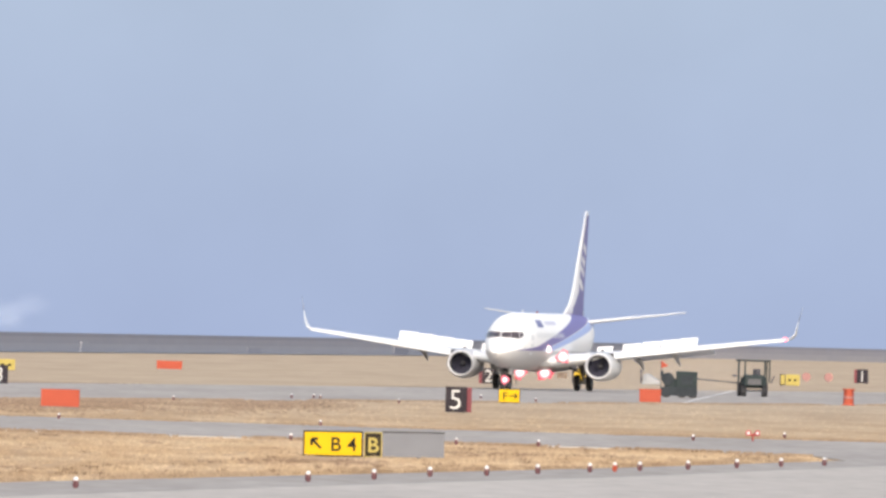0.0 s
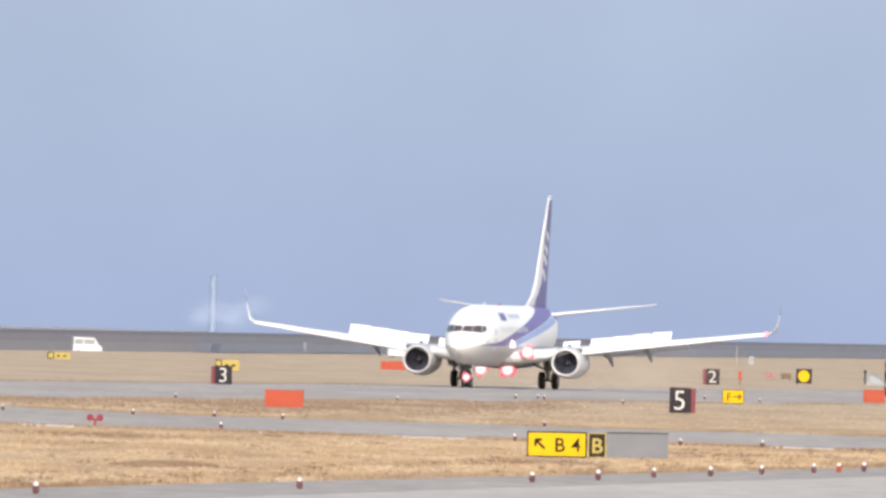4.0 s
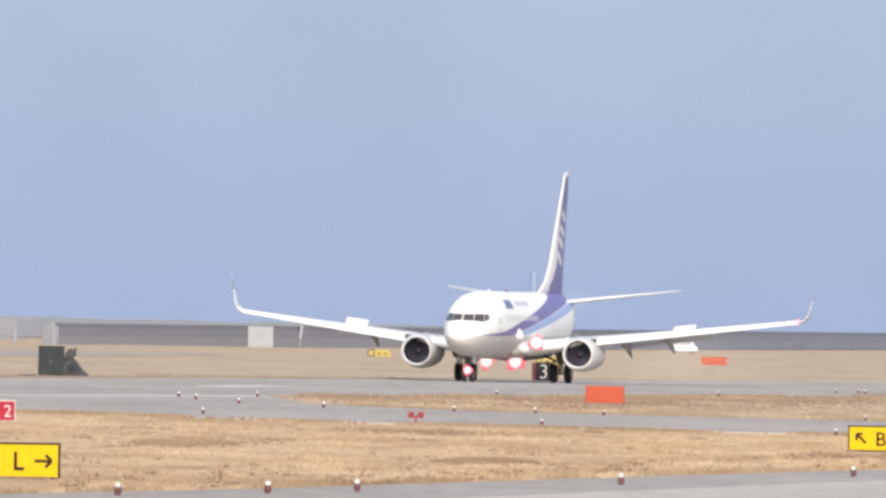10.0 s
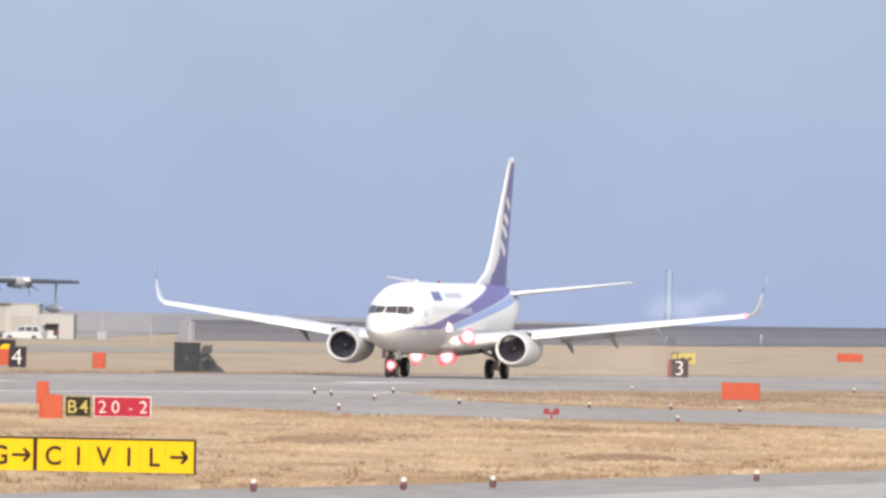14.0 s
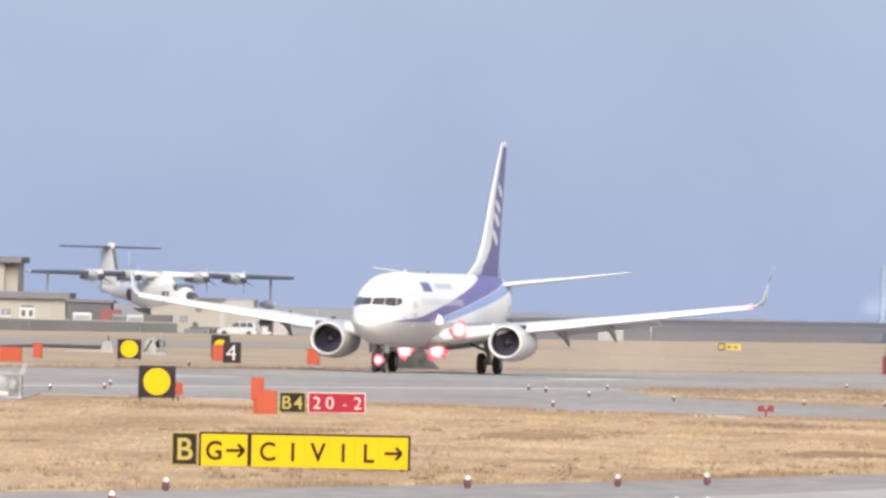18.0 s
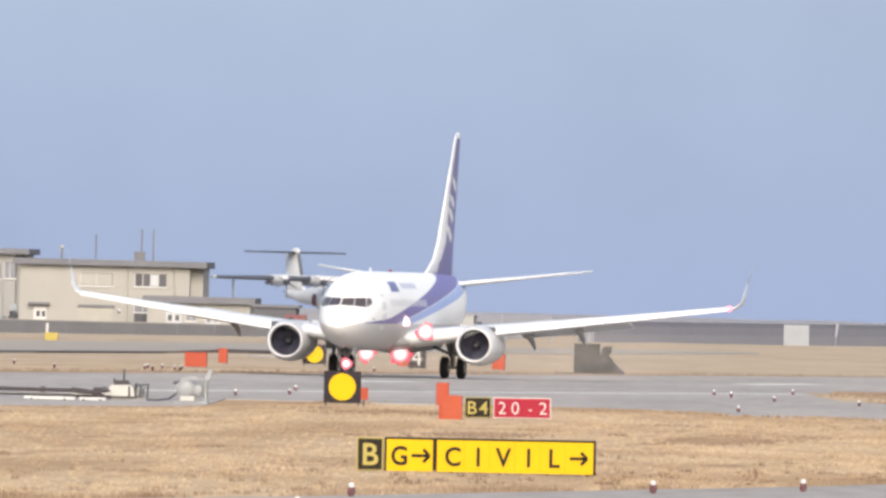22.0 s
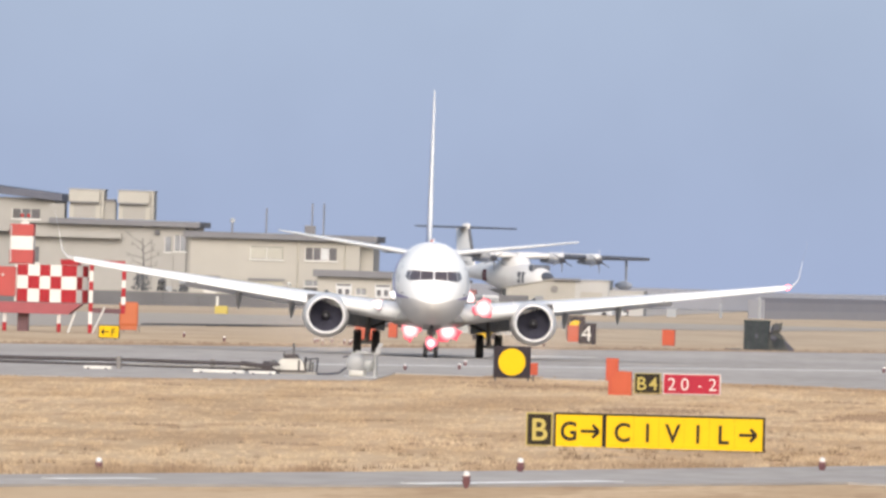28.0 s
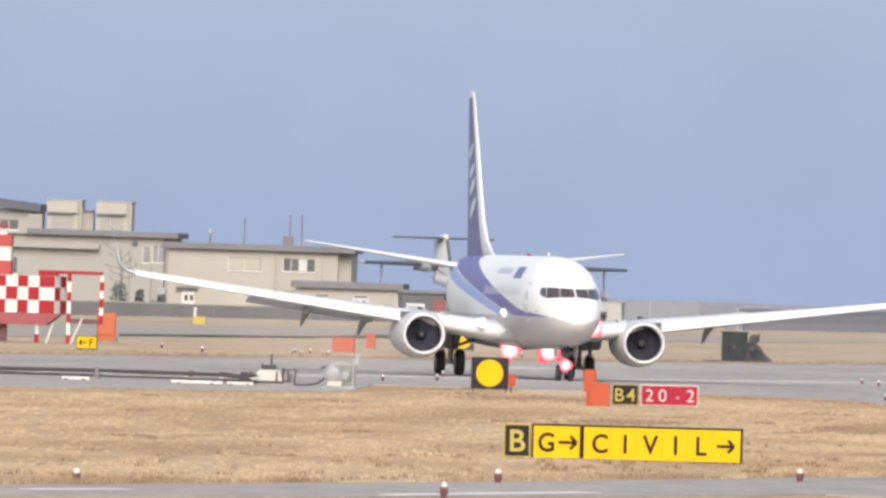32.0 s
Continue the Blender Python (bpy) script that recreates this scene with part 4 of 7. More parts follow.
def t_marker(x, y, lens):
    s = base("obstruction_light", place(x, y), "small red twin-lamp marker on a short red post", "airfield light", "twin-lamp markers")
    part("post", tube((0, 0, 0), (0, 0, 0.3), 0.035, seg=8), M_RED, s)
    part("crossbar", box(-0.30, 0.30, -0.03, 0.03, 0.27, 0.34, 0.01), M_RED, s)
    for k in (-0.19, 0.19):
        p = part("lamp_can", tube((k, -0.10, 0.38), (k, 0.10, 0.38), 0.125, seg=20), M_RED, s)
        part("lens", tube((k, -0.115, 0.38), (k, -0.09, 0.38), 0.065, seg=14), lens, p, "round lamp face")


def orange_drum(x, y):
    s = base("traffic_drum", place(x, y), "orange drum with pale bands on the pavement edge", "drum")
    part("drum", tube((0, 0, 0.05), (0, 0, 1.0), 0.34, 0.32, 20), M_ORANGE, s)
    part("foot", box(-0.42, 0.42, -0.4, 0.4, 0, 0.07), M_ORANGE, s)
    part("rim", tube((0, 0, 0.98), (0, 0, 1.08), 0.4, seg=20), M_ORANGE, s)
    part("band", tube((0, 0, 0.45), (0, 0, 0.58), 0.345, seg=20), M_PALERED, s)


def red_disc(x, y):
    s = base("marker_disc", place(x, y), "red round marker board on a post, paled by painted haze", "marker board", "red discs")
    part("disc", tube((0, 0, 0.48), (0, 0.05, 0.48), 0.4, seg=24), M_PALERED, s)
    part("post", tube((0, 0.05, 0), (0, 0.05, 0.3), 0.04, seg=8), M_DSTEEL, s)


def crate(x, y, w, h, paint, label):
    s = base("equipment_box", place(x, y), label, "equipment box", "far boxes")
    b = part("body", box(-w / 2, w / 2, 0, 0.6, 0.08, h, 0.03), paint, s)
    part("slot", box(-0.03, 0.03, -0.01, 0.0, 0.12, h - 0.05), M_DSTEEL, b)
    for x in (-w * 0.35, w * 0.35):
        part("foot", box(x - 0.05, x + 0.05, 0.1, 0.5, 0, 0.1), M_DSTEEL, s)


def covered_pump():
    """A pale covered unit on a frame with a dark pump at its end."""
    s = base("covered_pump", place(16.55, 1730), "pale covered pump unit with a dark pipe end", "pump")
    rings = []
    for x, w, h in ((-0.42, 0.25, 0.62), (-0.1, 0.42, 0.78), (0.3, 0.45, 0.62), (0.75, 0.4, 0.34), (0.95, 0.3, 0.2)):
        rings.append([(x, w * math.cos(i * math.pi / 6), 0.2 + max(0.0, h * math.sin(i * math.pi / 6))) for i in range(12)])
    part("cover", loft(rings), M_DULL, s, "pale grey rounded cover")
    part("frame", box(-0.5, 0.95, -0.4, 0.4, 0.04, 0.2, 0.02), M_MGREY, s)
    p = part("pipe", tube((-0.56, 0, 0.1), (-0.56, 0, 1.15), 0.07, seg=10), M_BLACK, s)
    part("valve", ball((-0.56, 0, 1.1), 0.14, 10), M_BLACK, p)
    part("valve", ball((-0.56, 0, 0.5), 0.13, 10), M_BLACK, p)


M_RUST = mat("rusty_brown_paint", (0.17, 0.11, 0.07), 0.8, 0, 0.2, 3)


def tractor():
    s = base("tow_tractor", place(21.71, 1509, 4), "dark green airfield tractor with an open cab frame on the runway", "tractor")
    body = part("body", box(-0.8, 0.85, -1.2, 1.0, 0.62, 1.35, 0.08), M_GREEN, s)
    part("hood", box(-0.75, 0.6, -1.7, -0.4, 0.75, 1.55, 0.1), M_GREEN, body)
    part("grille", box(-0.5, 0.4, -1.73, -1.69, 0.85, 1.25), M_DSTEEL, body)
    part("seat", box(0.0, 0.5, 0.1, 0.5, 1.3, 1.95, 0.05), M_BLACK, body)
    part("steering_column", tube((0.2, -0.5, 1.4), (0.2, -0.1, 1.9), 0.05), M_DSTEEL, body)
    for x in (-1.05, -0.62, 0.75, 1.08):
        part("cab_post", box(x - 0.05, x + 0.05, -0.5, -0.4, 1.0, 2.5), M_GREEN, s)
    for x in (-0.95, 1.0):
        part("cab_post", box(x - 0.05, x + 0.05, 0.9, 1.0, 1.0, 2.5), M_GREEN, s)
    part("cab_roof", box(-1.15, 1.15, -0.6, 1.1, 2.46, 2.58, 0.03), M_GREEN, s)
    part("mirror", box(-1.5, -1.25, -0.5, -0.45, 1.38, 1.52), M_BLACK, s)
    part("mirror_arm", tube((-1.3, -0.45, 1.45), (-0.9, -0.4, 1.4), 0.025), M_BLACK, s)
    part("exhaust", tube((1.2, -0.4, 1.0), (1.45, -0.4, 1.5), 0.04), M_BLACK, s)
    for x, y, r in ((-0.72, -1.1, 0.42), (0.68, -1.1, 0.42), (-0.85, 0.7, 0.5), (0.9, 0.7, 0.5)):
        wheel_x(s, x, y, r, 0.3)
    part("axle", tube((-0.8, -1.1, 0.45), (0.8, -1.1, 0.45), 0.07), M_DSTEEL, s)
    part("tow_bar", tube((-1.0, 0.6, 0.95), (-3.9, 1.2, 1.15), 0.05), M_DSTEEL, s)


def wheel_x(parent, x, y, r, w):
    """A wheel that rolls along y."""
    t = part("wheel", tube((x - w / 2, y, r), (x + w / 2, y, r), r, seg=20), M_TYRE, parent)
    part("hub", tube((x - w / 2 - 0.01, y, r), (x + w / 2 + 0.01, y, r), r * 0.45, seg=12), M_DSTEEL, t)


def wheel_y(parent, x, y, r, w):
    """A wheel that rolls along x."""
    t = part("wheel", tube((x, y - w / 2, r), (x, y + w / 2, r), r, seg=20), M_TYRE, parent)
    part("hub", tube((x, y - w / 2 - 0.01, r), (x, y + w / 2 + 0.01, r), r * 0.5, seg=12), M_DSTEEL, t)


def generator():
    s = base("arresting_gear_trailer", place(15.81, 1438), "dark green towed equipment trailer parked on the runway edge", "trailer")
    part("chassis", box(-1.22, 1.22, 0, 1.4, 0.3, 0.62, 0.03), M_DGREEN, s)
    b = part("body", box(-0.2, 1.2, 0.05, 1.35, 0.6, 1.78, 0.06), M_GREEN, s)
    part("louvre", box(0.1, 0.9, 0.02, 0.06, 0.9, 1.5), M_DGREEN, b)
    part("engine_cover", box(-0.95, -0.2, 0.1, 1.3, 0.6, 1.3, 0.12), M_GREEN, s)
    part("reel", tube((-0.75, 0.0, 1.25), (-0.75, 1.0, 1.25), 0.42, seg=20), M_DGREEN, s)
    part("stack", tube((-1.1, 0.5, 1.3), (-1.15, 0.5, 1.78), 0.08), M_DGREEN, s)
    for x in (-0.85, 0.2, 0.85):
        wheel_y(s, x, 0.0, 0.34, 0.24)
    part("skirt", box(-1.2, 1.2, -0.16, 0.0, 0.16, 0.72, 0.02), M_DGREEN, s)
    flag = part("flag_pole", tube((-1.22, 0.3, 0.6), (-1.22, 0.3, 2.4), 0.03, seg=6), M_DSTEEL, s)
    bm = loft([[(-1.2, y, 2.45), (-1.2, y, 1.95), (-0.72, y, 2.12)] for y in (0.29, 0.31)])
    part("flag", bm, M_ORANGE, flag, "small orange warning flag")
    part("jack", tube((1.1, 0.2, 0), (1.1, 0.2, 0.35), 0.06), M_DSTEEL, s)


def tarped_unit():
    s = base("arresting_gear_unit", place(-51.51, 1217), "dark green box unit with a canvas-covered winch beside the runway", "equipment box")
    b = part("box", box(-1.35, 0.05, 0, 1.3, 0.04, 1.66, 0.03), M_DGREEN, s)
    for i in range(4):
        part("rib", box(-1.2 + i * 0.36, -1.14 + i * 0.36, -0.025, 0.0, 0.1, 1.6), M_GREEN, b)
    part("lid", box(-1.38, 0.08, -0.03, 1.33, 1.62, 1.70, 0.02), M_GREEN, b)
    part("latch", box(-0.72, -0.56, -0.05, 0.0, 0.7, 0.95), M_BLACK, b)
    bm = loft([[(x, y, z) for x, z in ((0.05, 0), (0.05, 0.95), (0.22, 1.12), (0.55, 1.08), (0.78, 0.86), (1.0, 0.55), (1.38, 0.2), (1.42, 0))] for y in (0.15, 0.5, 1.2)])
    c = part("canvas_cover", bm, M_TARP, s, "sagging dark canvas cover")
    part("fold", loft([[(0.2 + dx, y, 1.0 - dx * 0.6) for dx, y in ((d, 0.13 - 0.06 * (k % 2)), (d + 0.12, 0.1))] + [(0.3 + d, 0.16, 0.1)] for k, d in enumerate((0.0, 0.3, 0.6))]), M_DGREEN, c)
    w = part("winch_drum", tube((0.48, 0.05, 1.32), (0.48, 0.8, 1.32), 0.26, seg=16), M_TARP, s)
    part("winch_cap", tube((0.48, 0.0, 1.32), (0.48, 0.06, 1.32), 0.13, seg=12), M_BLACK, w)
    part("lever", tube((0.62, 0.2, 1.2), (0.74, 0.2, 1.62), 0.05, seg=8), M_GREEN, s)
    part("strut", tube((0.15, 0.1, 0.95), (0.30, 0.1, 1.5), 0.06, seg=8), M_BLACK, s)
    part("canvas_hole", ball((0.32, 0.10, 0.72), 0.16, 10, squash=(1.2, 0.4, 0.9)), M_BLACK, c)
    part("chute", loft([[(0.9, y, 0.5), (0.98, y, 0.62), (1.5, y, 0.12), (1.46, y, 0.02), (1.2, y, 0.02)] for y in (-0.05, 0.2)]), M_BLACK, s)
    part("rope_end", tube((-2.4, 0.1, 0.04), (-1.4, 0.1, 0.06), 0.05), M_DSTEEL, s)


M_DUCTCLAMP = mat("grey_brown_clamp", (0.16, 0.15, 0.15), 0.7, 0, 0.15, 3)
M_TANK = mat("pale_blue_grey_tank", (0.27, 0.275, 0.29), 0.5, 0, 0.12, 2.5)
M_DUCT = mat("dark_brown_steel", (0.046, 0.037, 0.041), 0.7, 0.0, 0.2, 3)


def arresting_gear():
    s = base("arresting_gear", place(-53.43, 833), "pale arresting gear engine with a hose, beside the runway", "arresting gear")
    b = part("housing", loft([[(-0.66, y, 0.14), (-0.58, y, 0.42), (-0.46, y, 0.60), (0.30, y, 0.62), (0.40, y, 0.5), (0.46, y, 0.14)] for y in (0.0, 0.9)]), M_MACH, s)
    part("top_plate", loft([[(-0.38, y, 0.6), (-0.3, y, 0.78), (0.14, y, 0.80), (0.24, y, 0.6)] for y in (0.1, 0.8)]), M_DUCT, b)
    part("rod", tube((-1.7, 0.1, 0.26), (-0.7, 0.05, 0.22), 0.05, seg=8), M_MACH, b)
    part("rod", tube((-1.5, 0.0, 0.12), (-0.75, 0.0, 0.12), 0.06, seg=8), M_MACH, b)
    part("exhaust", tube((0.0, 0.4, 0.66), (0.0, 0.4, 1.22), 0.04, seg=8), M_DSTEEL, b)
    part("valve", tube((-0.36, 0.4, 0.66), (-0.36, 0.4, 0.85), 0.04, seg=8), M_DSTEEL, b)
    part("side_strap", box(0.2, 0.28, -0.03, 0.0, 0.16, 0.56), M_DUCT, b)
    part("plinth", box(-0.66, 0.5, -0.04, 0.92, 0.1, 0.18), M_DUCT, b)
    part("end_flange", box(0.45, 0.5, -0.02, 0.9, 0.12, 0.68), M_DUCT, b)
    part("coupling", tube((-1.15, 0.2, 0.36), (-0.7, 0.2, 0.36), 0.13, seg=12), M_DUCT, b)
    part("skid", box(-0.9, 0.9, 0.0, 0.9, 0.0, 0.12), M_CONC, s)
    part("roller", tube((-0.75, 0.1, 0.38), (-0.75, 0.7, 0.38), 0.16, seg=16), M_DSTEEL, s)
    part("fence_post", tube((0.72, 0.2, 0.05), (0.78, 0.2, 0.5), 0.03, seg=8), M_DSTEEL, s)
    part("bracket", box(0.45, 0.8, 0.3, 0.5, 0.2, 0.5, 0.03), M_MGREY, s)
    bm = bmesh.new()
    pts = [(0.8, 0.3, 0.06), (1.3, 0.3, 0.07), (1.75, 0.3, 0.12), (2.05, 0.3, 0.35), (2.3, 0.3, 0.70), (2.55, 0.3, 0.86)]
    for p, q in zip(pts, pts[1:]):
        tube(p, q, 0.04, seg=8, bm=bm)
    part("hose", bm, M_BLACK, s, "black hose")
    for x, z in ((0.62, 0.58), (0.9, 0.66)):
        part("guard_post", tube((x, 0.25, 0.0), (x + 0.05, 0.25, z), 0.035, seg=8), M_DSTEEL, s)
    part("guard_bar", tube((0.5, 0.25, 0.6), (0.95, 0.25, 0.66), 0.03, seg=8), M_DSTEEL, s)
    d = base("cable_drum_unit", place(-50.36, 824), "pale grey round tank unit on a frame at the runway edge", "arresting gear")
    part("drum", tube((-0.12, 0.0, 0.56), (-0.12, 0.7, 0.56), 0.37, seg=24), M_TANK, d, smooth=False)
    part("drum_cap", ball((-0.12, 0.0, 0.56), 0.34, 16, squash=(1, 0.35, 1)), M_TANK, d, smooth=True)
    part("end_drum", tube((0.36, 0.1, 0.50), (0.36, 0.8, 0.50), 0.26, seg=20), M_TANK, d)
    part("end_cap", ball((0.36, 0.1, 0.50), 0.24, 14, squash=(1, 0.35, 1)), M_MGREY, d, smooth=True)
    part("rail", box(-0.30, 0.66, -0.02, 0.02, 0.93, 0.98), M_MGREY, d)
    part("rail", box(-0.1, 0.30, 0.0, 0.3, 0.98, 1.04), M_TANK, d)
    part("hose_end", tube((-0.6, 0.2, 0.78), (-0.3, 0.2, 0.84), 0.04, seg=8), M_BLACK, d)
    part("base_plate", box(-0.55, 0.75, -0.05, 0.9, 0.0, 0.10, 0.02), M_TANK, d)
    part("frame", box(0.60, 0.68, 0.0, 0.8, 0.1, 0.98), M_MGREY, d)
    part("brace", tube((0.64, -0.02, 0.95), (0.30, -0.02, 0.1), 0.03, seg=8), M_MGREY, d)
    part("filler_neck", loft([[(x - w, y, z), (x + w, y, z), (x + w, y + 0.2, z), (x - w, y + 0.2, z)] for x, y, z, w in ((0.66, 0.1, 0.9, 0.08), (0.74, 0.1, 1.08, 0.10), (0.73, 0.1, 1.18, 0.06), (0.80, 0.1, 1.24, 0.09), (0.82, 0.1, 1.36, 0.07))]), M_TANK, d, "pale upright filler neck")
    part("cover", box(-0.35, 0.25, -0.12, 0.7, 0.08, 0.30, 0.06), M_MACH, d)
    r = base("tape_duct", place(-60.0, 833), "long dark steel tape duct laid along the runway edge", "pipe")
    part("duct", tube((-13, 0.6, 0.28), (0, 0, 0.36), 0.05, 0.08, 12), M_DUCT, r)
    part("duct", tube((0, 0, 0.37), (4.6, -0.25, 0.36), 0.07, seg=12), M_DUCT, r)
    part("return_pipe", tube((-9, 0.2, 0.16), (5.9, -0.3, 0.19), 0.055, seg=8), M_DUCT, r)
    part("nozzle", tube((4.6, -0.25, 0.36), (5.8, -0.3, 0.28), 0.12, 0.07, 12), M_DUCT, r)
    for k in range(3):
        part("feed_pipe", tube((4.3 + 0.3 * k, -0.3, 0.14 + 0.1 * k), (6.1, -0.2, 0.12 + 0.13 * k), 0.045, seg=8), M_MACH if k == 1 else M_DUCT, r)
    part("tape", box(0.2, 5.4, -0.45, -0.35, 0.2, 0.23), M_CONC, r)
    for x in (-0.1, 3.5):
        part("clamp", box(x - 0.09, x + 0.09, -0.2, 0.12, 0.0, 0.50, 0.02), M_DUCTCLAMP, r)
    for x, w in ((-60.2, 1.05), (-55.6, 1.95), (-53.95, 1.0)):
        k = base("white_plank", place(x, 823.2), "white painted board lying by the duct", "board", "white boards")
        part("board", box(-w / 2, w / 2, 0, 0.5, 0.05, 0.16, 0.01), M_SWHITE, k)
        for f in (-0.34, 0.3):
            part("foot", box(w * f - 0.05, w * f + 0.05, -0.02, 0.4, 0, 0.09), M_BLACK, k)
    f = base("far_tape_duct", place(-76, 1340), "far arresting gear with a long dark duct", "arresting gear")
    part("duct", tube((-9.2, 0.6, 0.14), (-3.6, 0.1, 0.38), 0.02, 0.11, 10), M_DUCT, f)
    part("duct", tube((-3.6, 0.1, 0.38), (0.1, 0, 0.38), 0.11, seg=10), M_DUCT, f)
    part("tape", box(-2.2, 0.2, -0.3, -0.2, 0.10, 0.17), M_TANK, f)
    part("housing", loft([[(0.0, y, 0.05), (0.1, y, 0.55), (0.35, y, 0.80), (0.72, y, 0.74), (0.85, y, 0.05)] for y in (0, 0.8)]), M_MGREY, f)
    part("exhaust", tube((0.5, 0.4, 0.7), (0.5, 0.4, 1.1), 0.05, seg=8), M_DSTEEL, f)
    part("ground_cable", tube((-17, -33, 0.07), (-9.5, 34, 0.09), 0.07, seg=8), M_DUCT, f)
    g = part("drum", tube((3.2, 0, 0.6), (3.2, 0.8, 0.6), 0.45, seg=20), M_MGREY, f)
    part("frame", box(2.6, 4.1, -0.1, 0.9, 0.0, 0.16), M_MGREY, g)
    part("end_drum", tube((3.7, 0, 0.7), (3.7, 0.8, 0.7), 0.30, seg=16), M_DCONC, g)
    part("brace", tube((2.7, 0, 0.1), (3.2, 0, 0.9), 0.06, seg=8), M_DSTEEL, g)
    part("mast", tube((3.8, 0, 0.1), (3.85, 0, 1.4), 0.06, seg=8), M_MGREY, g)


M_BOARD = mat("bright_orange_board", (0.36, 0.085, 0.025), 0.55, 0, 0.1, 1.5)
M_ORRED = mat("orange_red_paint", (0.30, 0.024, 0.024), 0.5, 0, 0.1, 1.5)
M_SKIRT = mat("dull_pink_red_paint", (0.24, 0.045, 0.058), 0.6, 0, 0.12, 1.5)
M_DULLRED = mat("dark_maroon_steel", (0.10, 0.045, 0.055), 0.7, 0, 0.15, 2)


def checker_station():
    s = base("localizer_station", place(-87.7, 1165.5), "red and white chequered equipment hut on striped legs", "equipment hut")
    cols, rows = (-2.0, -1.42, -0.79, -0.22, 0.38, 1.21), (1.60, 2.30, 3.0, 3.60)
    hut = part("hut", box(-2.0, 1.21, 0.03, 2.4, 1.60, 3.60), M_SWHITE, s)
    for i in range(5):
        for j in range(3):
            out = 0.06 if i == 4 else 0.02
            part("panel", box(cols[i] + 0.004, cols[i + 1] - 0.004, -out, 0.03, rows[j] + 0.004, rows[j + 1] - 0.004), M_SWHITE if (i + j) % 2 else M_RED, hut)
    for i, (x0, y0, x1, y1) in enumerate(((1.22, 0.0, 1.47, 0.6), (1.47, 0.6, 1.74, 1.2))):
        for j in range(3):
            z0, z1 = rows[j] + 0.004, rows[j + 1] - 0.004
            part("panel", loft([[(x0, y0, z), (x1, y1, z), (x1 - 0.04, y1 + 0.02, z), (x0 - 0.04, y0 + 0.02, z)] for z in (z0, z1)]), M_RED if (i + j) % 2 else M_SWHITE, hut)
    part("hood", box(0.34, 1.27, -0.14, 2.3, 3.62, 3.80, 0.02), M_RED, hut)
    part("red_box", box(-4.6, -2.06, -0.35, 2.0, 1.87, 3.45, 0.03), M_ORRED, s, "orange-red cabinet beside the chequered hut")
    part("box_lamp", ball((-2.75, -0.38, 3.0), 0.07, 8), M_SWHITE, s)
    part("frame", box(-2.12, -2.02, -0.1, 0.1, 1.6, 3.6), M_SWHITE, s)
    part("skirt", loft([[(-5.0, y, 0.97), (0.78, y, 0.97), (1.5, y, 1.56), (-5.0, y, 1.56)] for y in (-0.1, 2.5)]), M_SKIRT, s, "dull pink-red skirt under the hut")
    mast = part("mast", box(-2.50, -1.24, 0.6, 1.8, 3.6, 5.72, 0.04), M_SWHITE, s)
    for z0, z1 in ((3.62, 4.38), (5.10, 5.75)):
        part("band", box(-2.52, -1.22, 0.58, 1.82, z0, z1, 0.04), M_ORRED, mast)
    part("ladder_rail", tube((-2.44, 0.52, 3.7), (-2.44, 0.52, 5.7), 0.03, seg=6), M_SWHITE, mast)
    lamp_base = part("lamp_bracket", box(-1.95, -1.55, 1.1, 1.3, 5.75, 5.9), M_SWHITE, mast)
    for x in (-1.92, -1.58):
        part("lamp_arm", tube((-1.75, 1.2, 5.8), (x, 1.2, 6.15), 0.03, seg=6), M_SWHITE, lamp_base)
        part("lamp_globe", ball((x, 1.2, 6.2), 0.11, 10), M_RED, lamp_base, "red obstruction lamp")
    for x in (-4.4, -2.62, 0.30):
        leg = part("leg", tube((x, 0.1, 0), (x, 0.1, 1.0), 0.11, seg=10), M_SWHITE, s)
        part("band", tube((x, 0.1, 0.0), (x, 0.1, 0.47), 0.115, seg=10), M_RED, leg)
    part("dark_pillar", box(-1.96, -1.38, 0.5, 1.2, 0, 1.0), M_DULLRED, s)
    part("brace", tube((1.15, 0.2, 1.1), (0.80, 0.2, 0.0), 0.06, seg=8), M_SWHITE, s)
    part("stay", tube((2.74, 0.2, 1.44), (2.1, 0.3, 0.0), 0.05, seg=8), M_SWHITE, s)
    part("beam", box(0.3, 3.75, 0.1, 0.5, 3.74, 3.92), M_RED, s)
    for x, z0, zs in ((1.97, 0.0, (0.0, 1.15, 2.3, 3.35)), (3.72, 1.1, (1.1, 2.0, 2.9))):
        post = part("gantry_post", box(x - 0.10, x + 0.10, 0.22, 0.42, z0, 3.74), M_SWHITE, s)
        for z in zs:
            part("band", box(x - 0.106, x + 0.106, 0.21, 0.43, z, min(z + 0.48, 3.74)), M_RED, post)
    part("cross_tie", box(2.07, 3.72, 0.25, 0.4, 1.10, 1.36), M_DULLRED, s)
    part("tie", tube((1.97, 0.3, 2.9), (1.74, 1.0, 2.9), 0.05, seg=8), M_RED, s)
    o = base("orange_board", place(-86.18, 1202, 12), "rounded orange marker board on a stand", "marker board")
    bm = box(-0.60, 0.46, 0, 0.25, 0.32, 1.66, 0.12)
    part("board", bm, M_BOARD, o)
    part("foot", box(-0.56, 0.42, 0.05, 0.3, 0.1, 0.5, 0.03), M_BOARD, o)
    for x in (-0.35, 0.35, 0.55):
        part("leg", tube((x, 0.1, 0), (x * 0.9, 0.1, 0.3), 0.03, seg=8), M_DSTEEL, o)


l_marker()
small_marker(-44.46, 838, 0.34, 0.72)
small_marker(5.75, 1641, 0.26, 1.06)
orange_box(-63.75, 1244, 0.72, 1.0)
small_marker(42.6, 1990, 0.4, 1.2)
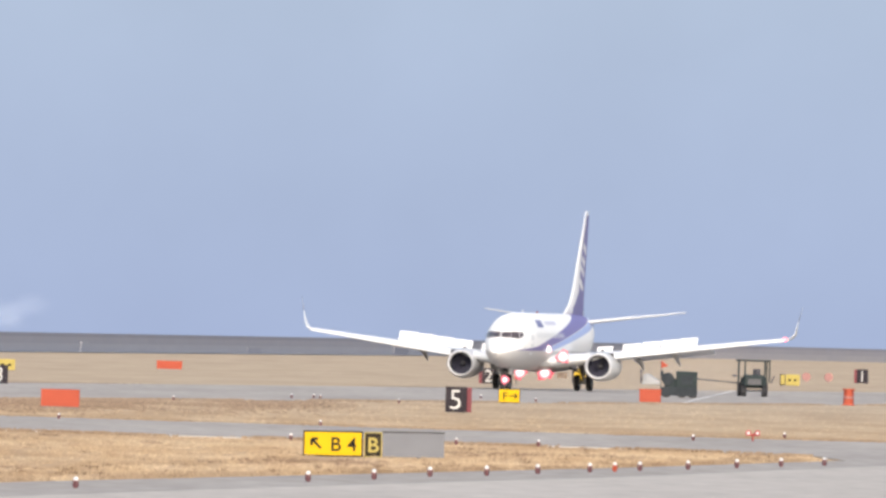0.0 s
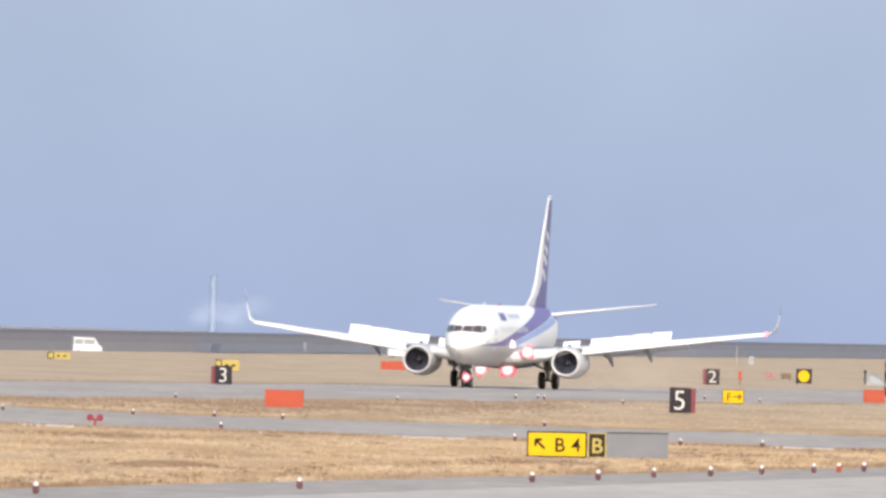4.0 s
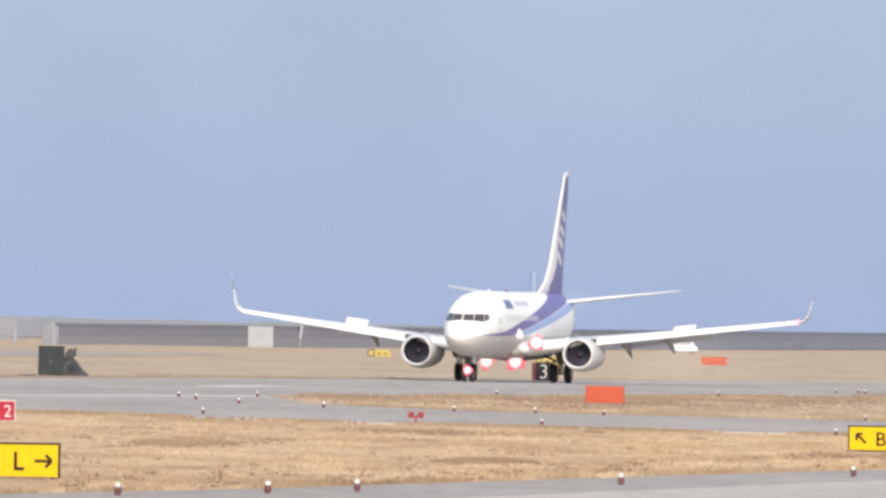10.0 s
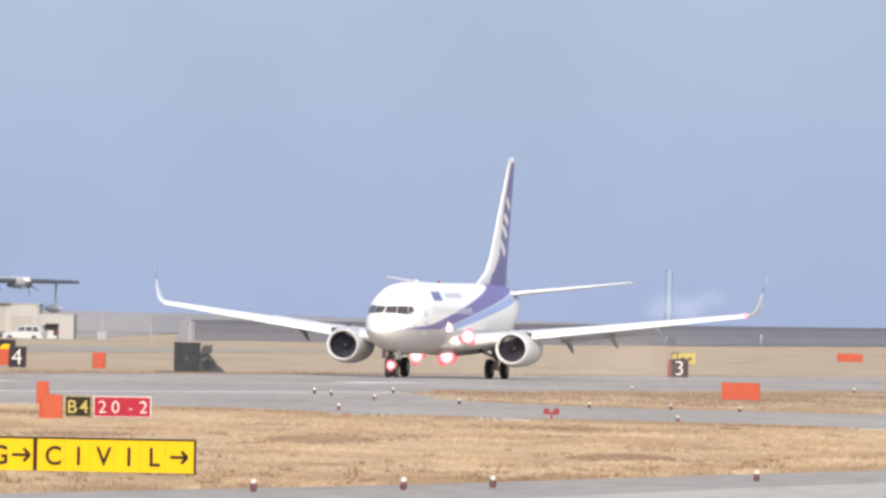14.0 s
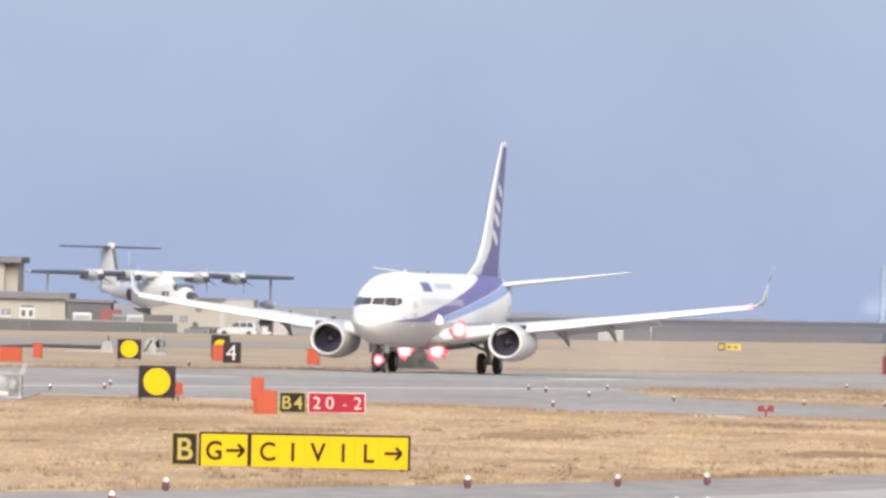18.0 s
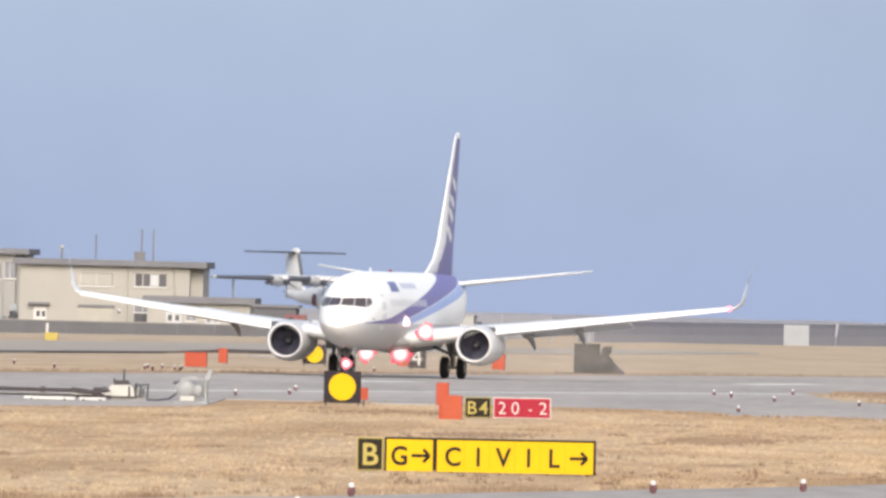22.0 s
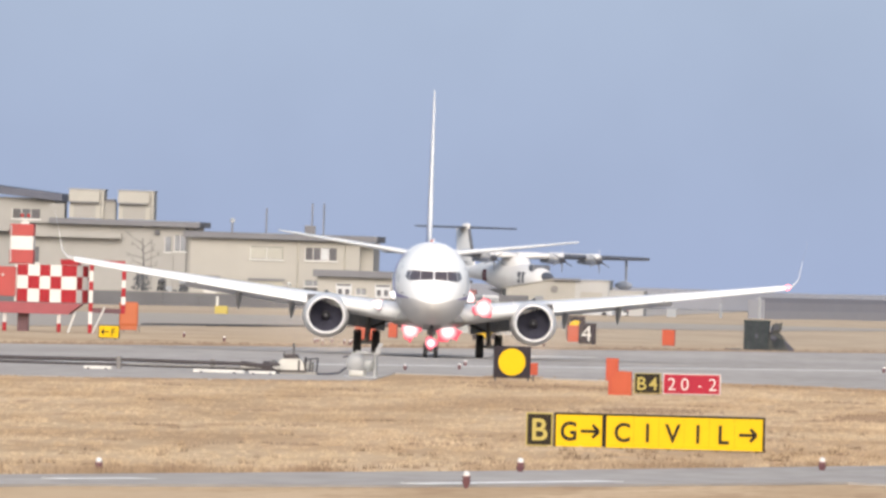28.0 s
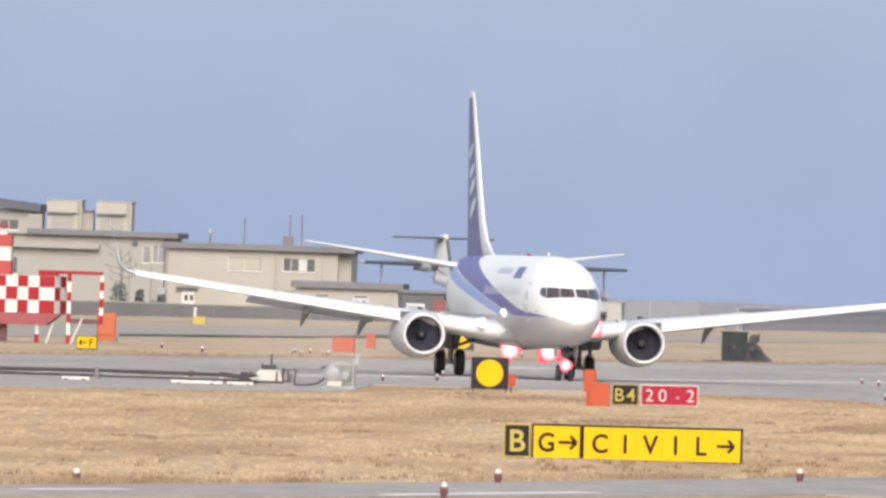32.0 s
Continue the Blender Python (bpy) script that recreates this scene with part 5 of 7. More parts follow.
t_marker(-21.5, 826, M_MAROON)
t_marker(13.09, 906, M_LENS)
orange_drum(26.19, 1394)
red_disc(33.65, 2000)
red_disc(35.75, 2003)
crate(9.0, 1840, 0.8, 0.6, M_PALERED, "pale red equipment box on the far grass")
crate(10.34, 1842, 0.85, 0.55, M_RUST, "rusty brown equipment box on the far grass")
tractor()
covered_pump()
generator()
tarped_unit()
arresting_gear()
checker_station()


# ---- pavement edge lights ----
def edge_light(x, y, size=1.0, red=False):
    s = base("edge_light", pose(x, y, 0), "short airfield edge light, white dome on a dark red cone", "airfield light", "edge lights")
    m = M_ORANGE if red else M_EDGE
    part("cone", tube((0, 0, 0), (0, 0, 0.17), 0.035, 0.10, 12), m, s)
    part("stem", tube((0, 0, 0.16), (0, 0, 0.22), 0.07, seg=10), m, s)
    part("collar", tube((0, 0, 0.2), (0, 0, 0.25), 0.085, seg=12), m, s)
    part("dome", ball((0, 0, 0.285), 0.07, 12, squash=(1, 1, 1.05)), M_LENS, s)
    s.scale = (size, size, size)
    return s


M_EDGE = mat("light_cone_maroon", (0.15, 0.062, 0.072), 0.6, 0, 0.15, 8)
FIRST = edge_light(-32.6, 447)
for x, y in ((-25.5, 476.5), (-19.9, 502), (-16.9, 516), (-15.1, 527), (-9.35, 565), (-3.6, 611), (-1.8, 627), (-0.2, 644), (1.5, 656), (3.1, 670), (4.8, 684), (6.5, 698), (8.2, 712),
             (10.0, 727), (11.7, 741), (13.4, 754), (-24.8, 443), (-13.9, 463), (-13.3, 465),
             (-28.1, 928), (-22.4, 922), (-19.0, 924), (-16.0, 919), (-16.9, 835), (-5.5, 815), (-5.0, 926), (0.7, 818), (3.8, 822), (-30.8, 860), (-36.8, 996), (-35.4, 979), (-32.4, 948), (-34.0, 1020),
             (10.5, 896), (14.9, 937), (-8.3, 1228), (-7.1, 1236), (-6.7, 1231), (-2.2, 1200), (2.5, 1305), (5.7, 1282), (-51.0, 948), (-52.6, 936), (-24.6, 1100), (-14.0, 1150),
             (-70.8, 1121), (-69.9, 1113), (-70.9, 1137), (-69.2, 1120), (-69.4, 1129), (-71.6, 1136), (-68.5, 1113), (-61.6, 1171), (-52.3, 887), (-51.1, 905), (-79.5, 1149), (-74.8, 1111)):
    copy_thing(FIRST, pose(x, y, 0) @ Matrix.Scale(1.0 if y < 800 else 0.85, 4))
edge_light(5.64, 691, 1.0, True)


# ---- far side: low wall, buildings, flying boat, vehicles, stack ----
LOW = -1.6          # the base of the far buildings
ROAD = -1.2         # the perimeter road and the ground beyond the grass


def low_wall():
    w = base("low_wall", pose(0, 0, 0), "long low dark concrete boundary wall before the buildings", "wall", kind="structure")
    n = 30
    for i in range(n):
        x0, x1 = -214 + i * 3.5, -214 + (i + 1) * 3.5
        part("wall_panel", box(x0, x1 - 0.03, 2050, 2050.3, LOW, 0.52), M_DCONC, w)
    part("coping", box(-214, -109, 2049.95, 2050.35, 0.52, 0.62), M_CONC, w)


def window(parent, x0, x1, z0, z1, y, panes=2, name="window", glass=None):
    w = part(name, box(x0, x1, y - 0.05, y + 0.1, z0, z1), M_DSTEEL, parent)
    part("sill", box(x0 - 0.1, x1 + 0.1, y - 0.18, y + 0.05, z0 - 0.16, z0), M_SWHITE, w)
    step = (x1 - x0) / panes
    for i in range(panes):
        part("pane", box(x0 + i * step + 0.06, x0 + (i + 1) * step - 0.06, y - 0.07, y - 0.04, z0 + 0.06, z1 - 0.06), (glass[i % len(glass)] if isinstance(glass, tuple) else glass) or M_PANE, w)
        part("frame", box(x0 + i * step - 0.03, x0 + i * step + 0.04, y - 0.09, y - 0.02, z0, z1), M_SWHITE, w)
    return w


M_PANE = mat("office_glass", (0.235, 0.25, 0.29), 0.12, 0, 0.25, 0.6)
M_BLIND = mat("drawn_blind_behind_glass", (0.30, 0.295, 0.27), 0.3, 0, 0.08, 0.6)
M_DPANE = mat("dark_office_glass", (0.10, 0.105, 0.13), 0.12, 0, 0.3, 0.6)
M_CURTAIN = mat("white_curtain_behind_glass", (0.42, 0.43, 0.46), 0.4, 0, 0.1, 1.0)
M_SHUT = mat("shutter_cream", (0.33, 0.315, 0.275), 0.6, 0, 0.08, 0.8)


def barracks():
    b = base("office_building", pose(0, 2420, LOW), "two-storey cream office block with a flat grey roof", "building")
    wall = part("wall", box(-167, -148.1, 0, 14, 0, 7.6), M_CREAM, b)
    part("end_wall", box(-148.1, -146.7, 1.5, 13, 0, 7.6), M_CREAM, b)
    part("roof", box(-167.8, -146.2, -0.9, 14.8, 7.6, 8.3, 0.05), M_ROOF, b)
    window(wall, -160.3, -156.7, 5.4, 6.8, 0, 2, glass=M_BLIND)
    window(wall, -154.2, -150.7, 5.45, 6.85, 0, 4, glass=(M_DPANE, M_DPANE, M_CURTAIN, M_DPANE))
    window(wall, -154.2, -152.3, 2.6, 3.2, 0, 2)
    door = part("door", box(-165.4, -164.0, -0.06, 0.1, 0.4, 2.9), M_SWHITE, wall)
    for x in (-165.1, -164.5):
        part("pane", box(x, x + 0.4, -0.09, -0.05, 1.8, 2.45), M_DPANE, door)
    part("door_hood", box(-166, -163.6, -0.9, 0, 3.15, 3.4), M_ROOF, wall)
    part("shutter", box(-160.3, -156.6, -0.06, 0.1, 0.2, 3.0), M_SHUT, wall, "cream roller shutter")
    part("shutter_head", box(-160.5, -156.4, -0.25, 0, 3.0, 3.25), M_ROOF, wall)
    part("entrance", box(-154.2, -152.4, -0.06, 0.1, 0.2, 2.5), M_DSTEEL, wall)
    for x in (-155.0, -149.8):
        part("downpipe", tube((x, -0.12, 0), (x, -0.12, 7.6), 0.08, seg=8), M_SHUT, wall)
    part("lamp", ball((-155.9, -0.2, 2.7), 0.22, 8), M_SWHITE, wall)
    for x, z in ((-158.9, 11.1), (-153.8, 11.8), (-152.5, 11.8)):
        part("aerial_mast", tube((x, 4, 8.2), (x, 4, z), 0.09, seg=6), M_ROOF, b)
    part("aerial_box", box(-154.6, -153.4, 3.8, 4.2, 8.3, 9.3), M_ROOF, b)
    dish = part("dish", ball((-162.7, 4, 9.6), 0.3, 10, squash=(1, 0.4, 1)), M_DULL, b)
    part("dish_mast", tube((-162.7, 4, 8.2), (-162.7, 4, 9.3), 0.12, seg=6), M_ROOF, dish)
    a = base("annex_building", pose(0, 2405, LOW), "low cream annex with a grey roof edge", "building")
    wall = part("wall", box(-151.8, -140.4, 0, 10, 0, 3.7), M_CREAM, a)
    part("roof", box(-152.3, -139.8, -0.8, 10.5, 3.7, 4.45, 0.04), M_ROOF, a)
    for x in (-149.7, -145.4):
        door = part("double_door", box(x, x + 1.7, -0.06, 0.1, 0.2, 3.0), M_CURTAIN, wall, "white double door with dark panes")
        part("transom", box(x + 0.1, x + 1.6, -0.09, -0.05, 2.75, 2.95), M_DPANE, door)
        for i in (0, 1):
            part("pane", box(x + 0.22 + 0.8 * i, x + 0.66 + 0.8 * i, -0.09, -0.05, 1.75, 2.4), M_DPANE, door)
    window(wall, -147.5, -146.4, 1.8, 2.5, 0, 2)
    part("wall_post", box(-141.6, -141.2, -0.25, 0, 0, 3.7), M_CREAM, wall)


def old_block():
    b = base("barracks_building", pose(0, 2470, LOW), "large cream barracks block with stepped roof towers", "building")
    wall = part("wall", box(-190, -171.0, 0, 16, 0, 8.7), M_BEIGE, b)
    part("end_wall", box(-171.0, -170.0, 1.5, 15, 0, 8.7), M_BEIGE, b)
    part("roof", box(-186.6, -169.4, -1.0, 17, 8.7, 9.35, 0.05), M_ROOF, b)
    part("lower_roof", box(-190, -186.6, -0.6, 16.5, 8.7, 9.0, 0.03), M_BEIGE, b)
    window(wall, -173.4, -172.7, 5.9, 7.6, 0, 1)
    window(wall, -172.3, -171.0, 6.0, 7.8, 0, 2)
    window(wall, -184.5, -182.8, 1.8, 3.4, 0, 2)
    window(wall, -188.6, -187.7, 4.2, 6.0, 0, 1, glass=M_DPANE)
    part("vent_box", box(-174.6, -174.0, -0.3, 0, 7.75, 8.3, 0.03), M_DCONC, wall)
    for x, h in ((-172.4, 5.4), (-169.9, 4.6)):
        part("downpipe", tube((x, -0.15, 0), (x, -0.15, h), 0.07, seg=8), M_CONC, wall)
    for x, z in ((-173.3, 1.2), (-171.6, 1.2), (-171.6, 2.3)):
        part("cooling_unit", box(x, x + 0.9, -0.5, 0, z, z + 0.8, 0.03), M_DULL, wall)
    part("ledge", box(-190, -178.3, -1.2, 0, 7.2, 7.8), M_BEIGE, wall)
    part("downpipe", tube((-174.9, -0.2, 0), (-174.9, -0.2, 7.2), 0.06, seg=8), M_CONC, wall)
    for x in (-172.5, -175.9):
        part("wall_box", box(x, x + 0.6, -0.4, 0, 0.3, 1.6), M_DCONC, wall)
    for x0, x1 in ((-184.7, -180.8), (-179.1, -175.1)):
        t = part("roof_tower", box(x0, x1, 4, 9, 9.4, 12.6), M_TOWER, b)
        part("tower_roof", box(x0 - 0.1, x1 + 0.1, 3.9, 9.1, 12.6, 12.75), M_BEIGE, t)
        part("tower_hood", box(x0 + 0.1, x1 - 0.6, 3.4, 4.0, 11.15, 11.3), M_ROOF, t)
        part("tower_door", box(x0 + 0.5, x1 - 0.9, 3.93, 4.02, 9.4, 11.1), M_BEIGE, t)
        part("tower_pipe", tube((x1 - 0.3, 3.9, 9.4), (x1 - 0.3, 3.9, 12.4), 0.07, seg=6), M_CONC, t)
        part("tower_face", box(x0 - 0.05, x1 - 0.5, 3.5, 4.0, 11.3, 12.55), M_TOWER, t)
    part("roof_gear", box(-181.1, -179.5, 5, 7, 9.35, 11.4), M_BEIGE, b)
    part("roof_gear_cap", box(-181.2, -179.6, 4.8, 7.2, 11.4, 11.65), M_ROOF, b)
    part("roof_gear", box(-187.0, -185.3, 4.5, 7, 9.3, 11.0), M_BEIGE, b)
    h = base("hangar_building", pose(0, 2500, ROAD), "cream hall with a dark curved roof edge", "building")
    wall = part("wall", box(-215, -188.4, 0, 20, 0, 11.2), M_BEIGE, h)
    bm = loft([[(x, y, z) for x, z in ((-216, 11.6), (-200, 12.0), (-187.4, 10.9), (-187.4, 11.7), (-200, 13.0), (-216, 12.7))] for y in (-1.2, 21)])
    part("roof", bm, M_DARKROOF, h, "dark blue-grey curved roof edge")
    window(wall, -193.2, -190.0, 8.8, 9.9, 0, 3, glass=M_DPANE)
    window(wall, -199.2, -195.9, 8.8, 9.9, 0, 3, glass=M_DPANE)
    part("balcony", box(-196, -187.6, -1.4, 0, 7.3, 8.4), M_BEIGE, wall)
    window(wall, -196.4, -195.2, 3.4, 5.6, 0, 1)
    window(wall, -192.4, -191.0, 3.4, 5.6, 0, 1)




def flying_boat():
    s = base("flying_boat", pose(-140.4, 2590, LOW, 0, 0, -90 + 23), "white four-engined flying boat with dark wings and a T-tail, parked", "seaplane")
    st = [(12.8, 2.9, 0.1, 0.1), (12.4, 2.8, 0.7, 0.9), (11, 2.7, 1.3, 1.5), (9, 2.75, 1.65, 1.9), (6, 2.8, 1.75, 2.05), (0, 2.85, 1.75, 2.1), (-4, 3.1, 1.65, 1.8), (-9, 3.5, 1.3, 1.35), (-14, 4.1, 0.75, 0.85), (-18, 4.5, 0.4, 0.5), (-20, 4.7, 0.15, 0.2)]
    hullp = part("hull", loft([[(a, w * math.cos(i * math.pi / 12), z + 1.25 * (a > -12) + 0.5 * (a <= -12) + h * 0.86 * math.sin(i * math.pi / 12)) for i in range(24)] for a, z, w, h in st]), M_BOAT, s, smooth=True)
    part("nose_cap", loft([[(a, r * math.cos(i * math.pi / 8), z + 0.85 * r * math.sin(i * math.pi / 8)) for i in range(16)] for a, r, z in ((12.0, 0.72, 4.28), (12.6, 0.66, 4.27), (13.4, 0.5, 4.24), (14.2, 0.28, 4.2), (14.8, 0.04, 4.18))]), M_BOATG, hullp, "dark pointed radome", smooth=True)
    part("windscreen", box(9.0, 10.4, -1.15, 1.15, 4.7, 5.7, 0.2), M_BOATG, hullp)
    part("keel_step", loft([[(a, y, z) for y, z in ((-w, 2.7), (0, d + 1.0), (w, 2.7))] for a, w, d in ((11.5, 0.4, 1.5), (8, 1.3, 0.9), (0, 1.5, 0.8), (-5, 1.2, 1.2))]), M_MGREY, hullp)
    part("hump", loft([[(a, w * math.cos(i * math.pi / 8), 5.3 + h * 0.8 * math.sin(i * math.pi / 8)) for i in range(16)] for a, w, h in ((5.5, 0.4, 0.3), (4, 1.1, 1.8), (-1, 1.2, 1.9), (-5, 0.4, 0.5))]), M_BOAT, s, smooth=True)
    for k in (1, -1):
        part("wing_root", loft([aerofoil(2.7, k * b, 6.75, 4.7, 0.2) for b in (0.2, 4.6)]), M_BOAT, s, smooth=True)
        rings = [aerofoil(2.6, k * b, 6.75, c, 0.17) for b, c in ((4.6, 4.6), (9, 4.3), (16.57, 2.6))]
        wing = part("wing", loft(rings), M_BOATG, s, "dark grey wing")
        part("wing_top", loft([aerofoil(1.6, k * b, 7.05, c, 0.1) for b, c in ((4.7, 3.2), (9.5, 3.0))]), M_BOAT, wing)
        part("wing_tip", ball((1.4, k * 16.5, 6.8), 0.35, 10, squash=(2.4, 0.6, 0.5)), M_BOAT, wing)
        for b in (4.3, 9.0):
            e = part("engine", loft([[(a, k * b + r * math.cos(i * math.pi / 8), 6.72 + r * 1.1 * math.sin(i * math.pi / 8)) for i in range(16)] for a, r in ((5.6, 0.25), (5.3, 0.40), (4, 0.48), (1.5, 0.46), (-1.2, 0.3))]), M_BOAT, s, smooth=True)
            part("intake", loft([[(a, k * b + r * math.cos(i * math.pi / 8), 6.2 + r * math.sin(i * math.pi / 8)) for i in range(16)] for a, r in ((5.65, 0.2), (5.3, 0.28), (4.0, 0.36), (1.0, 0.34), (-1.5, 0.2))]), M_FLOAT, e)
            part("spinner", loft([[(a, k * b + r * math.cos(i * math.pi / 6), 6.35 + r * math.sin(i * math.pi / 6)) for i in range(12)] for a, r in ((5.5, 0.42), (5.9, 0.36), (6.3, 0.03))]), M_BOATD, e)
            for i in range(6):
                w = 2 * math.pi * i / 6 + math.pi / 2
                c, sn = math.cos(w), math.sin(w)
                bm = bmesh.new()
                bm.faces.new([bm.verts.new(p) for p in ((5.75, k * b + 0.25 * c - 0.1 * sn, 6.35 + 0.25 * sn + 0.1 * c), (5.7, k * b + 0.25 * c + 0.1 * sn, 6.35 + 0.25 * sn - 0.1 * c),
                                                        (5.68, k * b + 1.5 * c + 0.02 * sn, 6.35 + 1.5 * sn - 0.02 * c), (5.78, k * b + 1.5 * c - 0.02 * sn, 6.35 + 1.5 * sn + 0.02 * c))])
                part("propeller_blade", bm, M_VAN if i == 0 else M_BOATG, e)
        fl = part("float", loft([[(a, k * 14.1 + r * math.cos(i * math.pi / 6), 3.55 + r * 1.3 * math.sin(i * math.pi / 6)) for i in range(12)] for a, r in ((3.4, 0.08), (2.2, 0.34), (0, 0.42), (-2.2, 0.16))]), M_FLOAT, s, smooth=True)
        part("float_pylon", loft([aerofoil(1.6, k * 14.1, z, c, 0.16, (0, 1, 0)) for z, c in ((3.9, 0.7), (6.5, 0.9))]), M_FLOAT, fl)
        g = part("beaching_gear", tube((1, k * 1.9, 0.5), (1, k * 1.5, 2.6), 0.15, seg=8), M_DSTEEL, s)
        part("wheel", tube((1, k * 2.0 - 0.2, 0.5), (1, k * 2.0 + 0.2, 0.5), 0.5, seg=16), M_TYRE, g)
        rings = [aerofoil(-15.6, k * b, 9.9, c, 0.10) for b, c in ((0.1, 3.0), (6.2, 2.2))]
        part("tailplane", loft(rings), M_BOATG, s, "dark grey tailplane")
        part("roundel", tube((-5.0, k * 1.2, 4.3), (-5.0, k * 1.68, 4.3), 0.7, seg=20), M_MAROON, hullp, "dull red disc on the hull")
        for i in range(2):
            part("number_bar", box(8.9 - i * 1.2, 8.3 - i * 1.2 - 0.3 * i, k * 1.5 - 0.2, k * 1.5 + 0.26, 3.5, 4.8), M_BOATG, hullp)

    def ring(a, z, c, th):
        return [(p[0], p[2] - z, z) for p in aerofoil(a, 0, z, c, th)]
    part("fin", loft([ring(-11.6, 4.4, 8.0, 0.07), ring(-13.2, 6.0, 6.2, 0.08), ring(-15.2, 9.9, 4.8, 0.08)]), M_BOAT, s, smooth=True)
    part("leading_edge", loft([ring(-13.0, 5.9, 1.0, 0.42), ring(-15.05, 9.75, 0.9, 0.42)]), M_BOATG, s, "dark strip along the front of the fin")
    part("fin_cap", ball((-16.3, 0, 10.1), 0.5, 10, squash=(2.4, 0.8, 0.7)), M_BOAT, s)


def boxy_van(name, m, label, length=3.4, width=1.48, height=1.9, paint=None, nose=0.55):
    """A small van whose nose points along +X."""
    v = base(name, m, label, "van")
    h = length / 2
    prof = [(-h, 0.32), (-h, height - 0.1), (-h + 0.12, height), (h - nose - 0.35, height), (h - nose + 0.12, 1.05), (h - 0.06, 0.86), (h, 0.6), (h, 0.32)]
    bm = loft([[(x, y, z) for x, z in prof] for y in (-width / 2, width / 2)])
    body = part("body", bm, paint or M_CAR, v)
    for k in (1, -1):
        for x0, x1 in ((-h + 0.15, -h + 1.15), (-h + 1.25, h - nose - 0.35)):
            part("side_window", box(x0, x1, k * width / 2 - 0.01, k * width / 2 + 0.012, 1.12, height - 0.22), M_CABIN, body)
        part("headlight", box(h - 0.03, h + 0.015, k * 0.5 - 0.12, k * 0.5 + 0.12, 0.66, 0.8), M_LENS, body)
    bm = bmesh.new()
    w = width / 2 - 0.1
    bm.faces.new([bm.verts.new(p) for p in ((h - nose + 0.12, -w, 1.1), (h - nose + 0.12, w, 1.1), (h - nose - 0.3, w, height - 0.1), (h - nose - 0.3, -w, height - 0.1))])
    for q in bm.verts:
        q.co.x += 0.03
    part("windscreen", bm, M_CABIN, body)
    part("rear_window", box(-h - 0.012, -h + 0.01, -w, w, 1.15, height - 0.25), M_CABIN, body)
    part("bumper", box(h - 0.05, h + 0.05, -width / 2, width / 2, 0.28, 0.48, 0.03), M_MGREY, body)
    wheels = []
    for x in (-h + 0.6, h - 0.55):
        for k in (1, -1):
            wheels.append(x)
            wheel_y(v, x, k * (width / 2 - 0.1), 0.28, 0.18)
    return v


def estate_car():
    """A low hood, a long glazed cabin and a sloping tail; the nose points along +X."""
    v = base("estate_car", pose(-113.8, 2262, ROAD + 0.06, 0, 0, 162), "white estate car parked before a white shed", "car")
    low = [(-2.15, 0.3), (-2.2, 0.62), (-2.12, 0.95), (1.0, 0.98), (1.9, 0.84), (2.16, 0.66), (2.2, 0.3)]
    body = part("body", loft([[(x * k, y, z) for x, z in low] for y, k in ((-0.86, 0.97), (-0.78, 1.0), (0.78, 1.0), (0.86, 0.97))]), M_CAR, v)
    part("cabin", loft([[(-2.1 + t, y, 0.95), (-1.75 + t, y * 0.84, 1.58), (0.15 - t, y * 0.84, 1.6), (1.05 - t, y, 0.97)] for y, t in ((-0.82, 0.06), (-0.7, 0.0), (0.7, 0.0), (0.82, 0.06))]), M_CAR, v)
    for k in (1, -1):
        for x0, x1, lean0, lean1 in ((-1.85, -1.15, 0.22, 0.0), (-1.05, -0.35, 0.0, 0.0), (-0.25, 0.72, 0.0, -0.55)):
            bm = loft([[(x0, k * (0.825 + o), 1.02), (x1, k * (0.825 + o), 1.02), (x1 + lean1, k * (0.70 + o), 1.5), (x0 + lean0, k * (0.70 + o), 1.5)] for o in (-0.03, 0.012)])
            part("side_window", bm, M_DPANE, body)
        part("headlight", box(2.08, 2.19, k * 0.62 - 0.17, k * 0.62 + 0.17, 0.62, 0.78, 0.02), M_LENS, body)
        part("tail_light", box(-2.2, -2.1, k * 0.72 - 0.08, k * 0.72 + 0.08, 0.7, 0.95, 0.02), M_SRED, body)
        part("mirror", box(0.62, 0.78, k * 0.98 - 0.1, k * 0.98 + 0.04, 1.0, 1.14, 0.03), M_CAR, body)
    part("windscreen", loft([[(1.06, y, 1.02), (0.28, y * 0.86, 1.54), (0.24, y * 0.86, 1.5), (1.0, y, 0.98)] for y in (-0.7, 0.7)]), M_DPANE, body)
    part("bumper", box(2.12, 2.26, -0.8, 0.8, 0.28, 0.5, 0.04), M_CAR, body)
    for x in (-1.35, 1.38):
        for k in (1, -1):
            wheel_y(v, x, k * 0.78, 0.31, 0.18)


